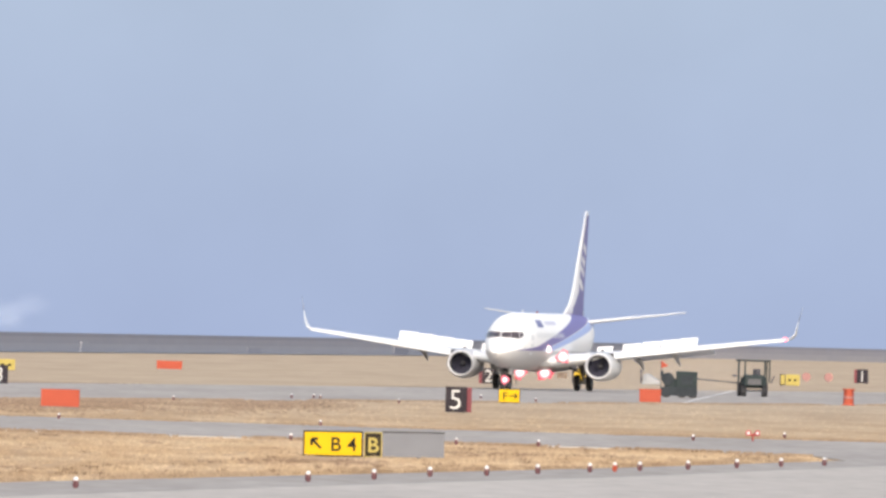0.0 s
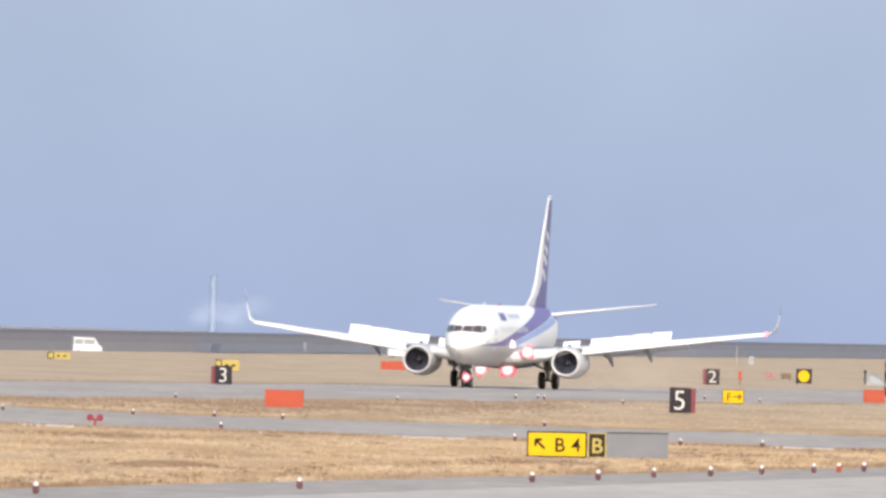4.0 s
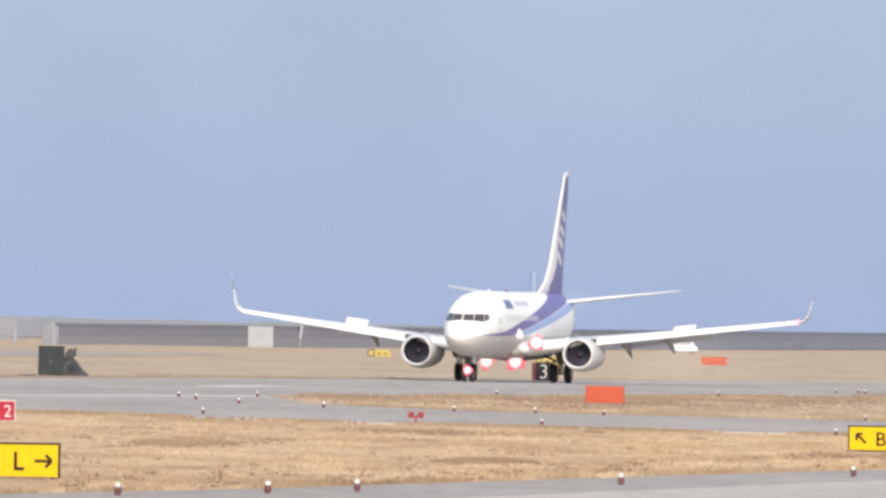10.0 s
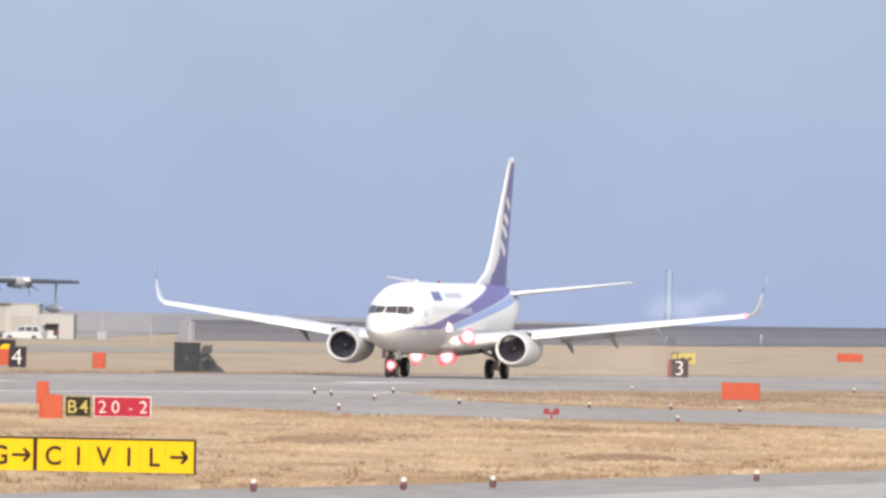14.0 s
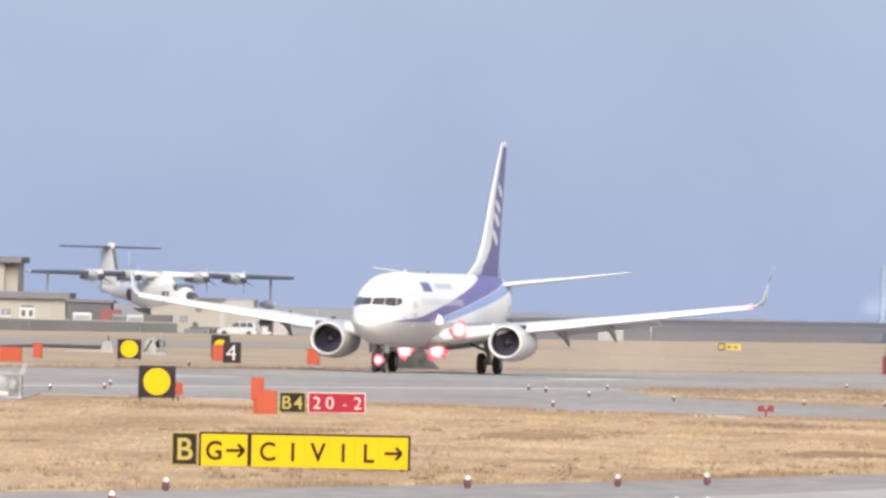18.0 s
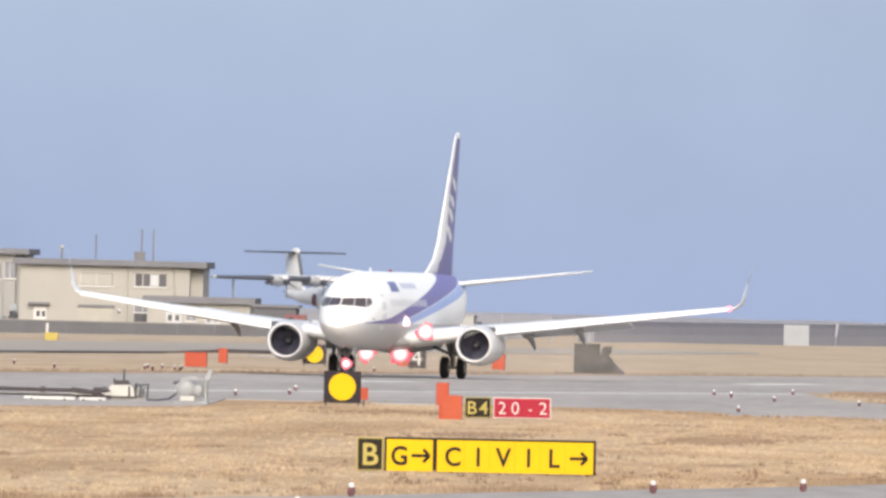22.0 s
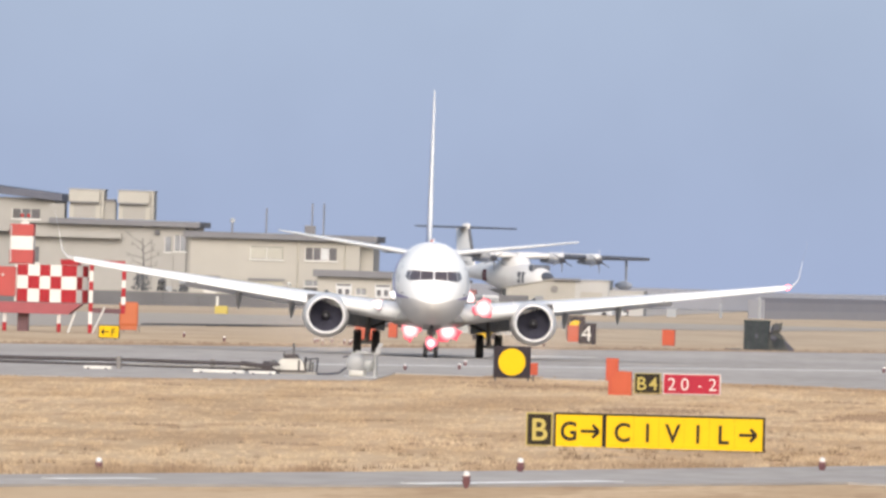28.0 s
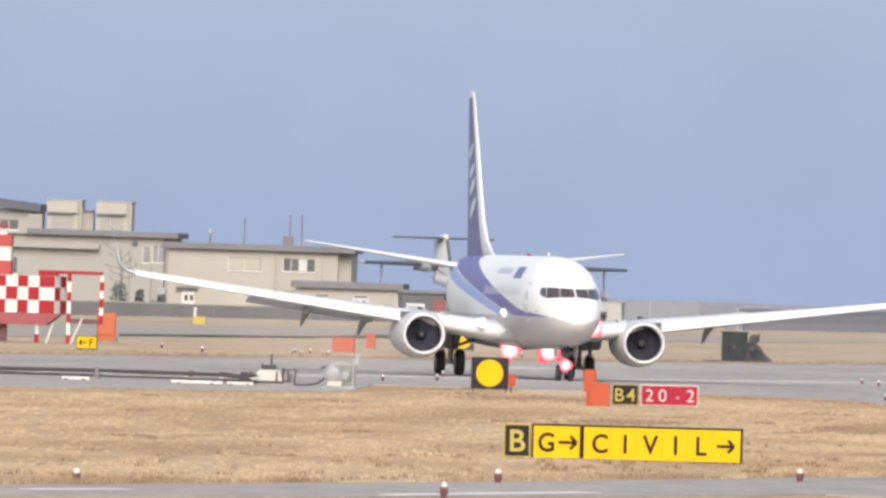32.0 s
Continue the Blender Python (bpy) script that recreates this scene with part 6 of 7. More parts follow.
def shrub(x, y, w, h):
    """Dark bushy growth before a wall: stems and many small leaf clumps."""
    rng = random.Random(int(-x * 10))
    s = base("shrub", pose(x, y, ROAD + 0.06), "dark straggly shrub standing before the cream building", "shrub", "shrubs by the building")
    for i in range(3):
        part("stem", tube((w * 0.2 * (i - 1), 0, 0), (w * 0.3 * (i - 1), 0.1, h * 0.8), 0.05, 0.02, 6), M_STEM, s)
    bm = bmesh.new()
    for i in range(260):
        a, r = rng.uniform(0, 6.28), rng.uniform(0, 1) ** 0.6
        z = rng.uniform(0.15, 1.0)
        c = Vector((r * math.cos(a) * w / 2 * (1.15 - z * 0.6), r * math.sin(a) * 0.6, z * h))
        q = 0.16 * rng.uniform(0.6, 1.4)
        d = Vector((rng.gauss(0, 1), rng.gauss(0, 1), rng.gauss(0, 1))).normalized()
        e = d.orthogonal().normalized()
        f = d.cross(e)
        bm.faces.new([bm.verts.new(c + p * q) for p in (e, f * 0.7, -e, -f * 0.7)])
    part("crown", bm, M_LEAF, s, "small dark leaves")


def bare_tree(x, y):
    """A leafless young tree: a leaning stem with limbs and twigs."""
    rng = random.Random(8)
    s = base("bare_tree", pose(x, y, LOW), "slender leafless tree before the cream barracks", "tree")
    t = part("trunk", tube((0, 0, 0), (0.1, 0, 4.4), 0.13, 0.10, 8), M_STEM, s)
    part("trunk_top", tube((0.1, 0, 4.4), (-0.1, 0, 7.3), 0.10, 0.05, 8), M_STEM, t)
    for i in range(9):
        z, k = 3.6 + i * 0.38, 1 if i % 2 else -1
        e = (k * rng.uniform(0.7, 1.7), rng.uniform(-0.4, 0.4), z + rng.uniform(0.2, 0.9))
        limb = part("limb", tube((0, 0, z), e, 0.05, 0.025, 6), M_STEM, s)
        bm = bmesh.new()
        for _ in range(5):
            tube(e, (e[0] + rng.uniform(-0.5, 0.5) + k * 0.2, e[1], e[2] + rng.uniform(-0.2, 0.7)), 0.022, 0.01, 5, bm=bm)
        part("twigs", bm, M_STEM, limb)


M_STEM = mat("shrub_stem", (0.13, 0.125, 0.13), 0.9, 0, 0.2, 4)
M_LEAF = mat("dark_shrub_leaves", (0.13, 0.135, 0.15), 0.8, 0, 0.3, 2)
low_wall()
barracks()
bare_tree(-172.0, 2416)
shrub(-171.0, 2400, 2.6, 3.0)
shrub(-168.9, 2403, 1.4, 2.4)
shrub(-166.4, 2402, 1.5, 1.7)
old_block()
flying_boat()
VAN_A = boxy_van("van", pose(-50, 2590, ROAD), "small white van on the perimeter road", paint=M_VAN)
VAN_B = boxy_van("delivery_van", pose(-72, 2550, ROAD), "small white delivery van on the perimeter road", paint=M_VAN)
estate_car()
boxy_van("parked_van", pose(-120.3, 2088, ROAD + 0.06, 0, 0, 96), "white van parked behind the low wall", 4.4, 1.75, 2.4)
boxy_van("parked_van", pose(-116.1, 2090, ROAD + 0.06, 0, 0, 118), "white van parked behind the low wall", 4.2, 1.7, 2.3)


M_CRATE = mat("faded_red_steel", (0.20, 0.07, 0.07), 0.7, 0, 0.15, 1.2)
M_CRATE2 = mat("blue_grey_steel", (0.12, 0.14, 0.17), 0.7, 0, 0.15, 1.2)


M_SHED = mat("off_white_shed_wall", (0.32, 0.315, 0.315), 0.8, 0, 0.07, 0.4)
M_SHEDWARM = mat("cream_shed_wall", (0.285, 0.272, 0.25), 0.8, 0, 0.09, 0.4)


def shed():
    s = base("white_shed", pose(0, 2400, LOW), "long pale shed with a gabled part and a lower white end", "shed")
    wall = part("gable_wall", loft([[(-130.6, y, 0), (-130.6, y, 3.1), (-125.4, y, 4.15), (-123.0, y, 4.2), (-123.0, y, 0)] for y in (0, 8)]), M_SHEDWARM, s, "cream gabled part")
    part("gable_roof", loft([[(-131.0, y, 3.04), (-125.4, y, 4.17), (-123.0, y, 4.22), (-123.0, y, 4.34), (-125.4, y, 4.29), (-131.0, y, 3.14)] for y in (-0.2, 8.2)]), M_SHEDWARM, s)
    part("roof_edge", box(-125.4, -122.4, -0.5, -0.2, 4.12, 4.34), M_ROOF, s, "dark roof edge")
    mid = part("middle_wall", box(-123.0, -119.2, 0.05, 8, 0, 4.15), M_SHED, s)
    part("middle_roof", box(-122.4, -119.1, -0.1, 8.1, 4.15, 4.25), M_SHED, s)
    end = part("low_wall", box(-119.2, -115.4, 0.02, 7, 0, 3.1), M_SHED, s, "lower white end")
    part("low_roof", box(-119.2, -115.3, -0.1, 7.1, 3.1, 3.2), M_SHED, s)
    part("vent", tube((-125.3, -0.1, 3.1), (-125.3, 0.1, 3.1), 0.42, seg=14), M_DUCTCLAMP, wall)
    for x in (-129.2, -127.4):
        part("window", box(x, x + 0.9, -0.05, 0.1, 1.5, 2.3), M_PANE, wall)
    part("door", box(-122.4, -120.0, -0.02, 0.1, 0.1, 2.9), M_SHEDWARM, mid)
    part("drain_pipe", tube((-119.3, -0.1, 0), (-119.3, -0.1, 4.1), 0.06, seg=8), M_DULL, mid)
    part("side_door", box(-118.2, -117.2, -0.04, 0.1, 0.1, 2.1), M_DULL, end)
    t = base("small_van", pose(-111.15, 2264, ROAD + 0.06, 0, 0, 8), "dark small van parked with its tailgate open", "van")
    shell = part("body", box(-0.74, 0.74, 0.3, 3.2, 0.35, 1.62, 0.08), M_BOATD, t)
    for x in (-0.66, 0.66):
        part("rear_pillar", box(x - 0.1, x + 0.1, -0.1, 0.3, 0.35, 1.6, 0.04), M_BOATD, shell)
        part("tail_light", box(x - 0.07, x + 0.07, -0.14, -0.1, 0.85, 1.2), M_SRED, shell)
        for y in (0.5, 2.6):
            wheel_x(t, x, y, 0.3, 0.2)
    part("load_floor", box(-0.56, 0.56, -0.1, 0.3, 0.35, 0.6), M_CAR, shell)
    part("load", box(-0.5, 0.2, 0.0, 0.3, 0.6, 1.15, 0.05), M_CAR, shell, "white boxes in the open boot")
    part("tailgate", loft([[(x, -0.95, 1.78), (x, 0.3, 1.56), (x, 0.3, 1.66), (x, -0.95, 1.9)] for x in (-0.7, 0.7)]), M_BOATD, t, "raised tailgate")
    k = base("ground_trolley", pose(-121.2, 2335, ROAD + 0.06) @ Matrix.Scale(0.7, 4), "dark ground trolley parked by the shed", "trolley")
    part("deck", box(-2.4, 2.4, -0.8, 0.8, 0.8, 1.1), M_DSTEEL, k)
    for x in (-1.9, -1.1, 1.0, 1.8):
        wheel_y(k, x, -0.8, 0.4, 0.2)
    part("reel", tube((-1.5, -0.4, 1.4), (-1.5, 0.4, 1.4), 0.45, seg=14), M_DSTEEL, k)
    d = base("dark_shed", pose(26.6, 2300, LOW), "dark grey storage shed with a flat roof", "shed")
    part("wall", box(-160.5, -156.0, 0, 6, 0, 3.6), M_DCONC, d)
    part("roof", box(-160.8, -155.7, -0.3, 6.3, 3.6, 3.9), M_ROOF, d)
    for x0, x1, y, h, paint, say in ((-119.2, -117.2, 2100, 2.75, M_CRATE, "faded red container"), (-116.4, -113.2, 2118, 2.3, M_DCONC, "dark grey crate"), (-112.6, -110.4, 2130, 1.0, M_CRATE2, "dull blue-grey crate")):
        q = base("storage_crate", pose(x0, y, ROAD + 0.06), say + " standing behind the low wall", "crate", "crates behind the wall")
        part("body", box(0, x1 - x0, 0, 1.8, 0, h, 0.04), paint, q)
        for i in range(5):
            part("rib", box((x1 - x0) * (0.1 + 0.2 * i) - 0.04, (x1 - x0) * (0.1 + 0.2 * i) + 0.04, -0.04, 0.0, 0.1, h - 0.1), paint, q)
    b = base("white_cabinet", pose(-76.45, 2300, ROAD), "plain white equipment cabinet on the far grass edge", "cabinet")
    c = part("body", box(-1.35, 1.35, 0, 2, 0, 2.8, 0.04), M_DULL, b)
    for i in range(3):
        part("door", box(-1.28 + i * 0.86, -0.46 + i * 0.86, -0.04, 0.0, 0.2, 2.6), M_DULL, c)
    for x, y, w, h, off in ((-113, 2415, 1.05, 1.3, 0.0), (10.8, 2700, 0.6, 2.2, -1.8)):
        p = base("white_cabinet", pose(x, y, LOW), "small white cabinet with a thin mast", "cabinet")
        part("body", box(-w / 2, w / 2, 0, w, 0, h, 0.03), M_DULL, p)
        part("mast", tube((off, w, 0), (off, w, 3.4), 0.05, seg=6), M_SHED, p)
        part("plinth", box(min(off, 0) - 0.2, 0.2, w - 0.15, w + 0.15, 0, 0.12), M_CONC, p)
    y = base("yellow_marker", place(-106.7, 1580), "small yellow marker box with a white post", "marker box")
    part("body", box(-0.45, 0.5, 0, 0.4, 0.05, 0.62, 0.03), M_YELFAR, y)
    part("post", tube((-0.3, 0.3, 0), (-0.3, 0.3, 1.3), 0.1, seg=8), M_SWHITE, y)


shed()
for x, y, h in ((-102.4, 2300, 1.75), (-98.4, 2302, 2.6)):
    q = base("marker_post", pose(x, y, ROAD), "short pale marker post before the sea dyke", "post", "marker posts")
    part("post", tube((0, 0, 0), (0, 0, h), 0.16, 0.12, 8), M_DULL, q)
    part("cap", ball((0, 0, h), 0.14, 8), M_DULL, q)
# Chimney haze is painted: its base colour lies close to the sky's.
M_HAZE = mat("hazed_white_works", (0.212, 0.268, 0.376), 0.9, 0, 0.04, 0.05)


def soft_air(name, color, most, grain):
    """Thin drifting dust or steam: densest at a puff's middle, torn by noise, gone at its edge."""
    m = bpy.data.materials.new(name)
    m.use_nodes = True
    n, l = m.node_tree.nodes, m.node_tree.links
    n.remove(n["Principled BSDF"])
    tc, ln, r = n.new("ShaderNodeTexCoord"), n.new("ShaderNodeVectorMath"), n.new("ShaderNodeMapRange")
    ln.operation = "LENGTH"
    l.new(tc.outputs["Object"], ln.inputs[0])
    l.new(ln.outputs["Value"], r.inputs[0])
    r.interpolation_type = "SMOOTHSTEP"
    r.inputs[1].default_value, r.inputs[2].default_value, r.inputs[3].default_value, r.inputs[4].default_value = 0.1, 1.0, most, 0.0
    t, k, mul = n.new("ShaderNodeTexNoise"), n.new("ShaderNodeMapRange"), n.new("ShaderNodeMath")
    t.inputs["Scale"].default_value, t.inputs["Detail"].default_value = grain, 3
    l.new(tc.outputs["Object"], t.inputs["Vector"])
    k.inputs[1].default_value, k.inputs[2].default_value, k.inputs[3].default_value, k.inputs[4].default_value = 0.35, 0.65, 0.45, 1.0
    l.new(t.outputs["Fac"], k.inputs[0])
    mul.operation = "MULTIPLY"
    l.new(r.outputs[0], mul.inputs[0])
    l.new(k.outputs[0], mul.inputs[1])
    clear, body, mix = n.new("ShaderNodeBsdfTransparent"), n.new("ShaderNodeBsdfDiffuse"), n.new("ShaderNodeMixShader")
    body.inputs["Color"].default_value = (*color, 1)
    l.new(mul.outputs[0], mix.inputs[0])
    l.new(clear.outputs[0], mix.inputs[1])
    l.new(body.outputs[0], mix.inputs[2])
    l.new(mix.outputs[0], n["Material Output"].inputs[0])
    return m


def puff(parent, at, size, material, axis):
    """One slice through a cloud, a round sheet of size (half width, half height), across X or Y."""
    bm = bmesh.new()
    rim = [(math.cos(i * math.pi / 12), math.sin(i * math.pi / 12)) for i in range(24)]
    bm.faces.new([bm.verts.new((0, c, d) if axis == "X" else (c, 0, d)) for c, d in rim])
    p = part("puff", bm, material, parent)
    p.location = at
    p.scale = (1, size[0], size[1]) if axis == "X" else (size[0], 1, size[1])
    return p


M_STEAM = soft_air("white_steam", (0.54, 0.60, 0.72), 0.10, 1.3)
M_DUST = soft_air("jet_blown_dust", (0.42, 0.37, 0.33), 0.15, 1.6)


def jet_dust():
    """Dust and warm exhaust blown back behind the two engines, in slices that ride along."""
    d = base("exhaust_dust", pose(-22.6, 1324.5, 0, 0, 0, -99), "thin brown dust and warm exhaust behind the engines", "dust", kind="stuff")
    rng = random.Random(12)
    for s in (1, -1):
        for a, w, h, z in ((-10, 1.9, 1.5, 0.9), (-22, 3.4, 2.0, 1.1), (-38, 5.2, 2.3, 1.2)):
            puff(d, (a, s * (4.83 + rng.uniform(-0.3, 0.6)), z), (w, h), M_DUST, "X")
    return d


DUST = jet_dust()


def works():
    """A pale stack far across the bay with steam beside it."""
    s = base("chimney_stack", pose(-91, 4380, -2), "very pale far chimney beyond the dyke", "chimney")
    part("shaft", tube((0, 0, 0), (0, 0, 12.8), 0.8, 0.65, 16), M_HAZE, s)
    part("cap", tube((0, 0, 12.6), (0, 0, 13.0), 0.72, seg=16), M_HAZE, s)
    st = base("steam_cloud", pose(-89.5, 4350, 0), "faint white steam drifting beside the far chimney", "steam", kind="stuff")
    rng = random.Random(4)
    for i in range(5):
        puff(st, (-2.5 + 2.2 * i + rng.uniform(-1, 1), 6 * i, 2.4 + rng.uniform(0, 3.6)), (3.4 + rng.uniform(0, 2), 2.6 + rng.uniform(0, 1.4)), M_STEAM, "Y")


works()


# ---- painted lines and grass ----
def stripe(name, p, q, w, z, label):
    """A painted line from p to q, w wide."""
    d = (Vector((*q, 0)) - Vector((*p, 0))).normalized()
    nrm = Vector((-d.y, d.x, 0)) * w / 2
    bm = bmesh.new()
    a, c = Vector((*p, z)), Vector((*q, z))
    f = bm.faces.new([bm.verts.new(k) for k in (a - nrm, c - nrm, c + nrm, a + nrm)])
    r = bmesh.ops.extrude_face_region(bm, geom=[f])
    for v in [e for e in r["geom"] if isinstance(e, bmesh.types.BMVert)]:
        v.co.z += 0.006
    tagged(link_mesh(name, bm, M_LINE), label, "road marking", kind="structure")


stripe("edge_line", (-100, 690), (-34.0, 1031), 0.9, 0.032, "worn white runway edge line")
stripe("threshold_bar", (-40.0, 1128), (-37.4, 1150), 1.6, 0.032, "white painted runway bar")
stripe("threshold_bar", (-56.2, 1048), (-53.8, 1058), 1.6, 0.032, "white painted runway bar")
stripe("edge_line", (14.84, 1334), (22.2, 1640), 0.16, 0.032, "thin worn white runway line")
stripe("hold_line", (-32.4, 432), (-31.0, 438), 0.5, 0.052, "white taxiway line")
stripe("hold_line", (-25.9, 444), (-22.8, 462), 0.6, 0.052, "white taxiway line")


def grass_tufts():
    rng = np.random.default_rng(5)
    nx = [-62, -33.8, -26, -17, -9, -1.2, 6, 14.8]
    ny = [330, 437, 477, 533, 597, 655, 711, 788]
    fx = [-75, -59.8, -56.1, -52.8, -50.2, -48.8, -48.2, -46, -36, -25, -8, 8, 14]
    fy = [725, 769, 775, 786, 797, 806, 850, 859, 850, 828, 822, 826, 812]

    def scatter(n, x0, x1, low, high, pad=0.6):
        x = rng.uniform(x0, x1, n)
        lo, hi = low(x) + pad, high(x) - pad
        return x, lo + (hi - lo) * rng.uniform(0, 1, n) ** 1.15

    def blades(name, x, y, h0, h1, wide, material, label, rank=None):
        n = len(x)
        k = 3
        base_xy = np.repeat(np.stack([x, y], 1), k, 0) + rng.normal(0, 0.05, (n * k, 2))
        h = rng.uniform(h0, h1, n * k) * (1.0 if rank is None else np.repeat(rank, k))
        lean = rng.normal(0, 0.35, n * k) * h
        w = rng.uniform(0.5, 1.0, n * k) * wide
        v = np.zeros((n * k, 3, 3))
        v[:, 0, :2] = base_xy - np.stack([w, 0 * w], 1)
        v[:, 1, :2] = base_xy + np.stack([w, 0 * w], 1)
        v[:, 2, :2] = base_xy + np.stack([lean, 0.3 * lean], 1)
        v[:, :2, 2] = -0.02
        v[:, 2, 2] = h
        me = bpy.data.meshes.new(name)
        me.from_pydata(v.reshape(-1, 3).tolist(), [], np.arange(n * k * 3).reshape(-1, 3).tolist())
        me.materials.append(material)
        me.polygons.foreach_set("use_smooth", [True] * len(me.polygons))
        me.normals_split_custom_set_from_vertices([(0, -0.25, 0.97)] * (n * k * 3))
        tagged(new(name, me), label, "grass", kind="stuff")

    near, far = (lambda x: np.interp(x, nx, ny)), (lambda x: np.interp(x, fx, fy))
    x, y = scatter(15000, -62, 14, near, far)
    blades("grass_tufts", x, y, 0.012, 0.05, 0.11, M_TUFT, "short dry straw grass beside the taxiway")
    x, y = scatter(5200, -62, 14, near, far)
    rank = 0.55 + 0.45 * np.sin(x * 0.9 + y * 0.05) * np.sin(x * 0.31 - y * 0.021 + 1.3) + rng.normal(0, 0.25, len(x))
    k = 9
    cx, cy, hc = np.repeat(x, k), np.repeat(y, k), np.repeat(np.clip(rank, 0.25, 1.3) * np.clip((far(x) - y) / 45, 0.3, 1), k)
    blades("grass_clumps", cx + rng.normal(0, 0.22, len(cx)), cy + rng.normal(0, 0.3, len(cx)), 0.03, 0.13, 0.028, M_TUFT, "taller clumps of dry straw grass beside the taxiway", hc)
    x = rng.uniform(-40, 14, 9000)
    y = near(x) + 0.2 + rng.exponential(2.2, len(x))
    keep = np.sin(x * 2.1) + np.sin(x * 0.77 + 1) + rng.normal(0, 0.6, len(x)) > 0.2
    blades("edge_weeds", x[keep], y[keep], 0.06, 0.22, 0.035, M_WEED, "ragged brown weeds along the pavement edge")
    x = np.repeat(rng.uniform(-60, 13, 520), 5) + rng.normal(0, 0.14, 2600)
    y = np.repeat(near(x[::5]) + 1.0 + rng.exponential(45, 520), 5) + rng.normal(0, 0.3, 2600)
    keep = y < far(x) - 1.0
    x, y = x[keep], y[keep]
    blades("weed_stalks", x, y, 0.05, 0.15, 0.026, M_STALK, "scattered dark withered weed stalks in the grass")
    px, py = [], []
    for cx, cy, rx, ry, n in ((-14.6, 643, 0.9, 9, 1800), (-25.3, 688, 1.3, 11, 2400), (-33.0, 690, 1.5, 9, 600), (-4.0, 700, 2.0, 8, 500), (-41, 800, 3.0, 12, 350), (-20, 780, 4.0, 14, 300), (4, 770, 4.0, 10, 250)):
        px.append(rng.normal(cx, rx * 0.5, n))
        py.append(rng.normal(cy, ry * 0.5, n))
    for i in range(75):
        cx = rng.uniform(-60, 13)
        lo, hi = near(cx), far(cx)
        cy = lo + (hi - lo) * rng.uniform(0.02, 0.95)
        px.append(rng.normal(cx, rng.uniform(0.2, 0.7), 18))
        py.append(rng.normal(cy, rng.uniform(0.5, 2.5), 18))
    blades("withered_patches", np.concatenate(px), np.concatenate(py), 0.03, 0.10, 0.09, M_REDWEED, "withered reddish-brown weed patches in the grass")
    low2 = lambda x: np.interp(x, [-30, -25, -20, -9, 9, 40], [968, 945, 935, 931, 927, 940])
    high2 = lambda x: np.interp(x, [-34.5, -22, -6, 7.4, 40], [1045, 1112, 1214, 1282, 1480])
    for name, low, span in (("runway_edge_weeds", lambda x: far(x) - 1.0, (-62, 14)), ("island_edge_weeds", lambda x: low2(x) + 1.5, (-29, 30)), ("island_far_weeds", lambda x: high2(x) - 3.0, (-33, 30))):
        x = rng.uniform(*span, 5200)
        y = low(x) + rng.normal(0, 2.2, len(x)) + 1.5 * np.sin(x * 0.7)
        keep = np.sin(x * 0.9) + np.sin(x * 0.37 + 2) + rng.normal(0, 0.5, len(x)) > -0.5
        blades(name, x[keep], y[keep], 0.05, 0.13, 0.10, M_WEED, "low brown weeds along a pavement edge", np.where(x[keep] < -47, 0.4, 1.0))
    f = rng.uniform(0, 1, 9000)
    x = np.interp(f, [0, 0.35, 0.7, 1], [-78, -52, -36, -22]) + rng.normal(0, 1.2, len(f))
    y = np.interp(x, [-78, -52, -30, 16], [1012, 1190, 1325, 1600]) + 1.0 + rng.exponential(14, len(f)) * (1 - f)
    blades("runway_soil", x, y, 0.02, 0.08, 0.2, M_REDWEED, "bare brown strip with withered weeds beyond the runway")
    x, y = scatter(2600, -29, 30, low2, high2)
    blades("island_grass", x, y, 0.02, 0.07, 0.08, M_TUFT, "dry grass between runway and taxiway")
    x = rng.triangular(-33, -18, -3, 6000)
    y = low2(x) + (high2(x) - low2(x)) * rng.beta(4, 1.6, len(x))
    keep = np.sin(x * 0.6) + np.sin(y * 0.09 + x * 0.3) + rng.normal(0, 0.7, len(x)) > -0.6
    x, y = x[keep], y[keep]
    blades("island_weeds", x, y, 0.02, 0.08, 0.16, M_REDWEED, "brown weeds between runway and taxiway")


M_TUFT = grass_material("straw_tufts", (0.74, 1.16, (1, 0.99, 0.97)))
M_WEED = grass_material("brown_weeds", (0.48, 0.84, (1, 0.96, 0.96)))
M_STALK = grass_material("dark_stalks", (0.34, 0.62, (1, 0.93, 0.93)))
M_REDWEED = grass_material("reddish_weeds", (0.44, 0.72, (1, 0.95, 1.0)))
grass_tufts()


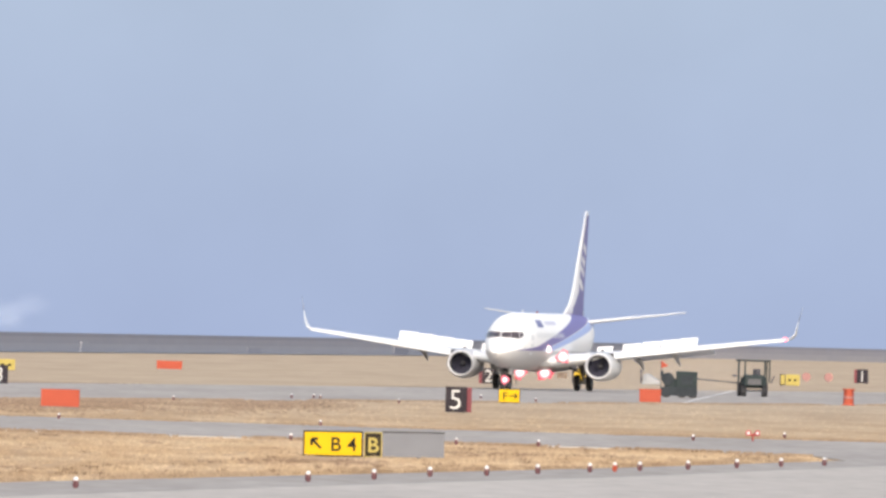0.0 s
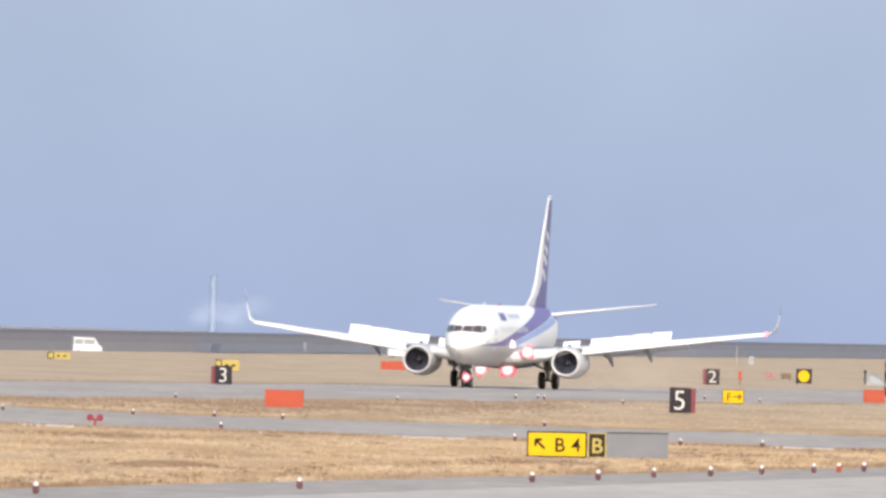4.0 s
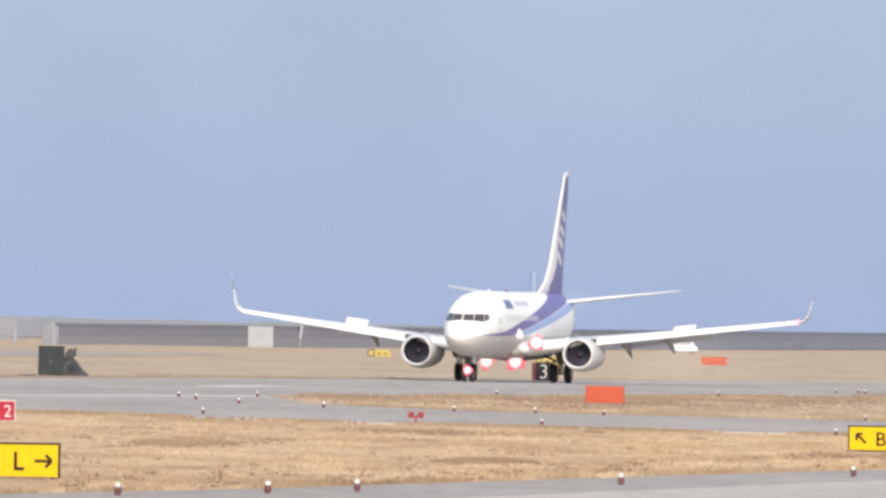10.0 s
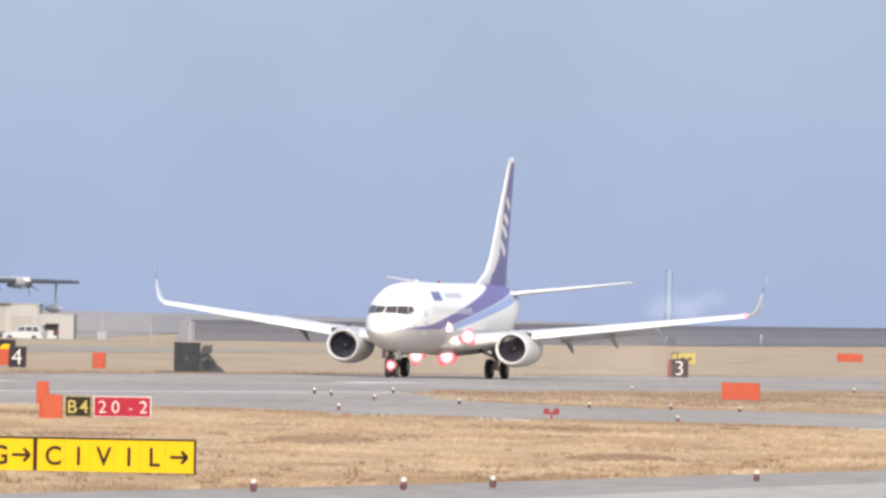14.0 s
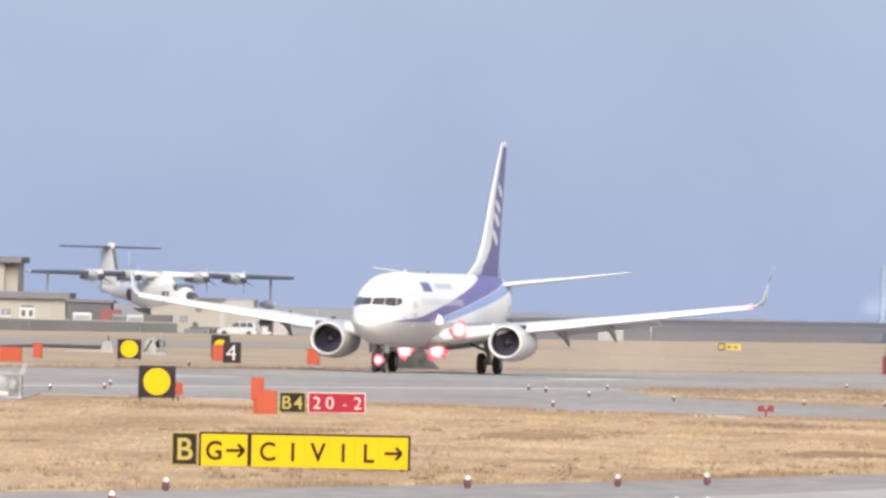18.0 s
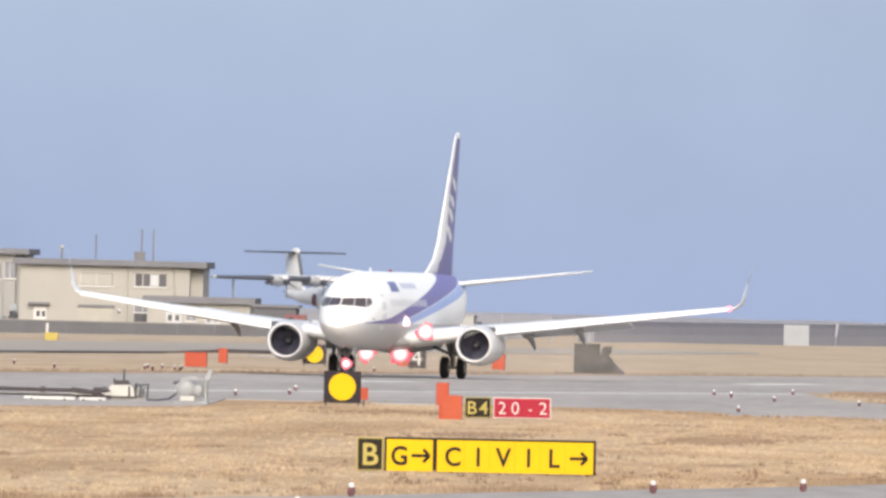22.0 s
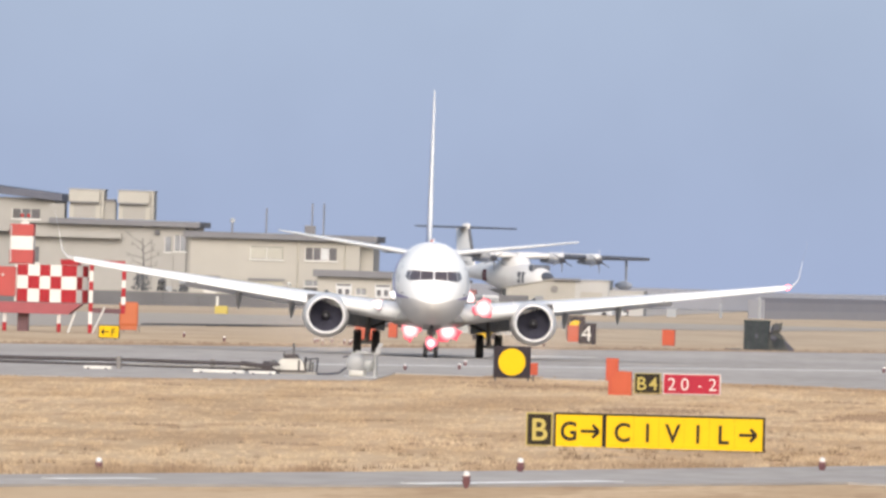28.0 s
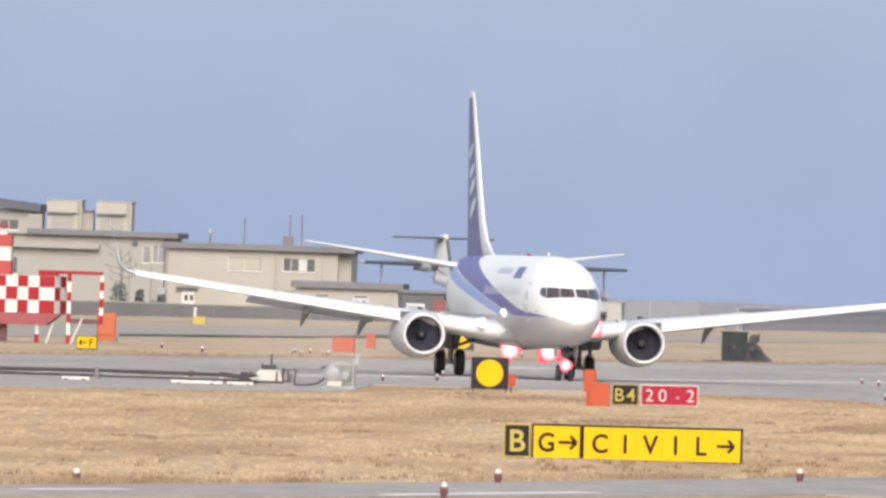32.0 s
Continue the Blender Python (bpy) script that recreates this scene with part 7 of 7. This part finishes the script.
# ---- what moves ----
def motions():
    rows = (
        (0, 7.17, 1513.1, 9.70, -0.36), (0.5, 4.68, 1498.9, 9.62, -0.35), (1, 2.23, 1484.8, 9.55, -0.33), (1.5, -0.11, 1470.8, 9.40, -0.38),
        (2, -2.41, 1457.1, 9.24, -0.38), (2.5, -4.56, 1443.7, 8.96, -0.37), (3, -6.59, 1430.7, 8.60, -0.30), (3.5, -8.49, 1418.0, 8.33, -0.33),
        (4, -10.24, 1405.7, 8.46, -0.31), (4.5, -11.96, 1393.7, 8.39, -0.27), (6.5, -18.22, 1351.9, 8.82, -0.25),
        (7, -19.68, 1342.6, 9.01, -0.18), (7.5, -21.15, 1333.4, 9.04, -0.10), (8, -22.60, 1324.5, 8.96, -0.11),
        (8.5, -23.93, 1315.7, 9.04, -0.14), (9, -25.34, 1307.1, 8.86, -0.16), (9.5, -26.62, 1298.6, 8.71, -0.13),
        (10, -27.87, 1290.3, 8.48, -0.12), (10.5, -29.09, 1282.1, 8.34, -0.12), (11, -30.26, 1274.0, 8.27, -0.04),
        (11.5, -31.45, 1265.9, 8.49, -0.03), (12, -32.67, 1258.0, 8.86, -0.03), (12.5, -33.89, 1250.1, 9.00, 0.05),
        (13, -35.21, 1242.2, 9.31, 0.06), (13.5, -36.53, 1234.4, 9.54, 0.05), (14, -37.88, 1226.6, 9.57, 0.01),
        (14.5, -39.22, 1218.9, 9.35, -0.09), (16.5, -44.34, 1189.5, 8.60, -0.30), (17, -45.55, 1181.8, 8.62, -0.32),
        (17.5, -46.79, 1174.0, 8.66, -0.33), (18, -48.04, 1166.2, 8.88, -0.33), (18.5, -49.29, 1158.4, 8.79, -0.25),
        (19, -50.51, 1150.6, 8.69, -0.19), (19.5, -51.73, 1142.9, 8.56, -0.21), (20, -52.92, 1135.1, 8.28, -0.24),
        (20.5, -54.06, 1127.4, 7.84, -0.14), (21, -55.08, 1119.8, 7.40, -0.08), (21.5, -56.05, 1112.2, 6.79, -0.14),
        (22, -56.93, 1104.6, 6.33, -0.03), (22.5, -57.71, 1097.2, 5.70, -0.12), (23, -58.37, 1089.9, 5.05, -0.05),
        (23.5, -58.99, 1082.6, 4.16, -0.02), (24, -59.44, 1075.5, 3.46, 0.20), (24.5, -59.78, 1068.3, 2.61, 0.33),
        (26.5, -60.04, 1039.6, -1.10, 0.47), (27, -59.80, 1032.0, -1.99, 0.48), (27.5, -59.42, 1024.3, -2.82, 0.50),
        (28, -58.92, 1016.5, -3.85, 0.54), (28.5, -58.26, 1008.5, -4.60, 0.48), (29, -57.48, 1000.4, -5.53, 0.51),
        (29.5, -56.55, 992.2, -6.10, 0.52), (30, -55.56, 983.9, -7.05, 0.61), (30.5, -54.42, 975.6, -8.04, 0.56),
        (31, -53.16, 967.2, -8.98, 0.52), (31.5, -51.81, 958.9, -10.11, 0.67), (32, -50.32, 950.6, -10.97, 0.65),
    )
    walk(AIRLINER, [(t, pose(x, y, 0.03, -b, 0, -90 - w)) for t, x, y, w, b in rows])
    walk(DUST, [(t, pose(x, y, 0.03, 0, 0, -90 - w)) for t, x, y, w, b in rows])
    up, down = 46.0, 4.0
    for sp, (x, y, z) in MOVING["spoiler"]:
        walk(sp, [(t, pose(x, y, z, 0, r, 0)) for t, r in ((0, up), (4.4, up), (5.0, up - 4), (6.2, down + 3), (6.6, down), (32, down))])
    for sp, (x, y, z) in MOVING["outer"]:
        walk(sp, [(t, pose(x, y, z, 0, r, 0)) for t, r in ((0, up), (4.4, up), (5.0, up - 2), (6.2, 25), (6.6, 24), (11.8, 24), (12.0, 20), (12.5, down), (32, down))])
    for van, us in ((VAN_A, ((0, -935), (1.5, -758), (2, -694), (3, -585), (3.6, -515), (7, -102), (7.5, -42), (16, 960), (32, 2850))),
                    (VAN_B, ((0, -1290), (3.5, -1052), (4, -1022), (4.5, -987), (8, -720), (10.5, -461), (11, -379), (11.5, -304), (16, 350), (32, 2700)))):
        keys = []
        for t, u in us:
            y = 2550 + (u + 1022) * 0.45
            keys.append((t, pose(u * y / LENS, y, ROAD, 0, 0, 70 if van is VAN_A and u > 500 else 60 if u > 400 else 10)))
        walk(van, keys)
    ts, way = [0.0], [0.0]
    for p, q in zip(rows, rows[1:]):
        ts.append(q[0])
        way.append(way[-1] + math.hypot(q[1] - p[1], q[2] - p[2]))
    steps = [i / 30 for i in range(961)]
    gone = np.interp(steps, ts, way)
    for wh, r, (x, y, z) in MOVING["wheels"]:
        turn, keys = 0.0, []
        for i, t in enumerate(steps):
            if i:
                turn += min(80.0, math.degrees((gone[i] - gone[i - 1]) / r))
            keys.append((t, pose(x, y, z, 0, turn % 360.0, 0)))
        walk(wh, keys)


motions()
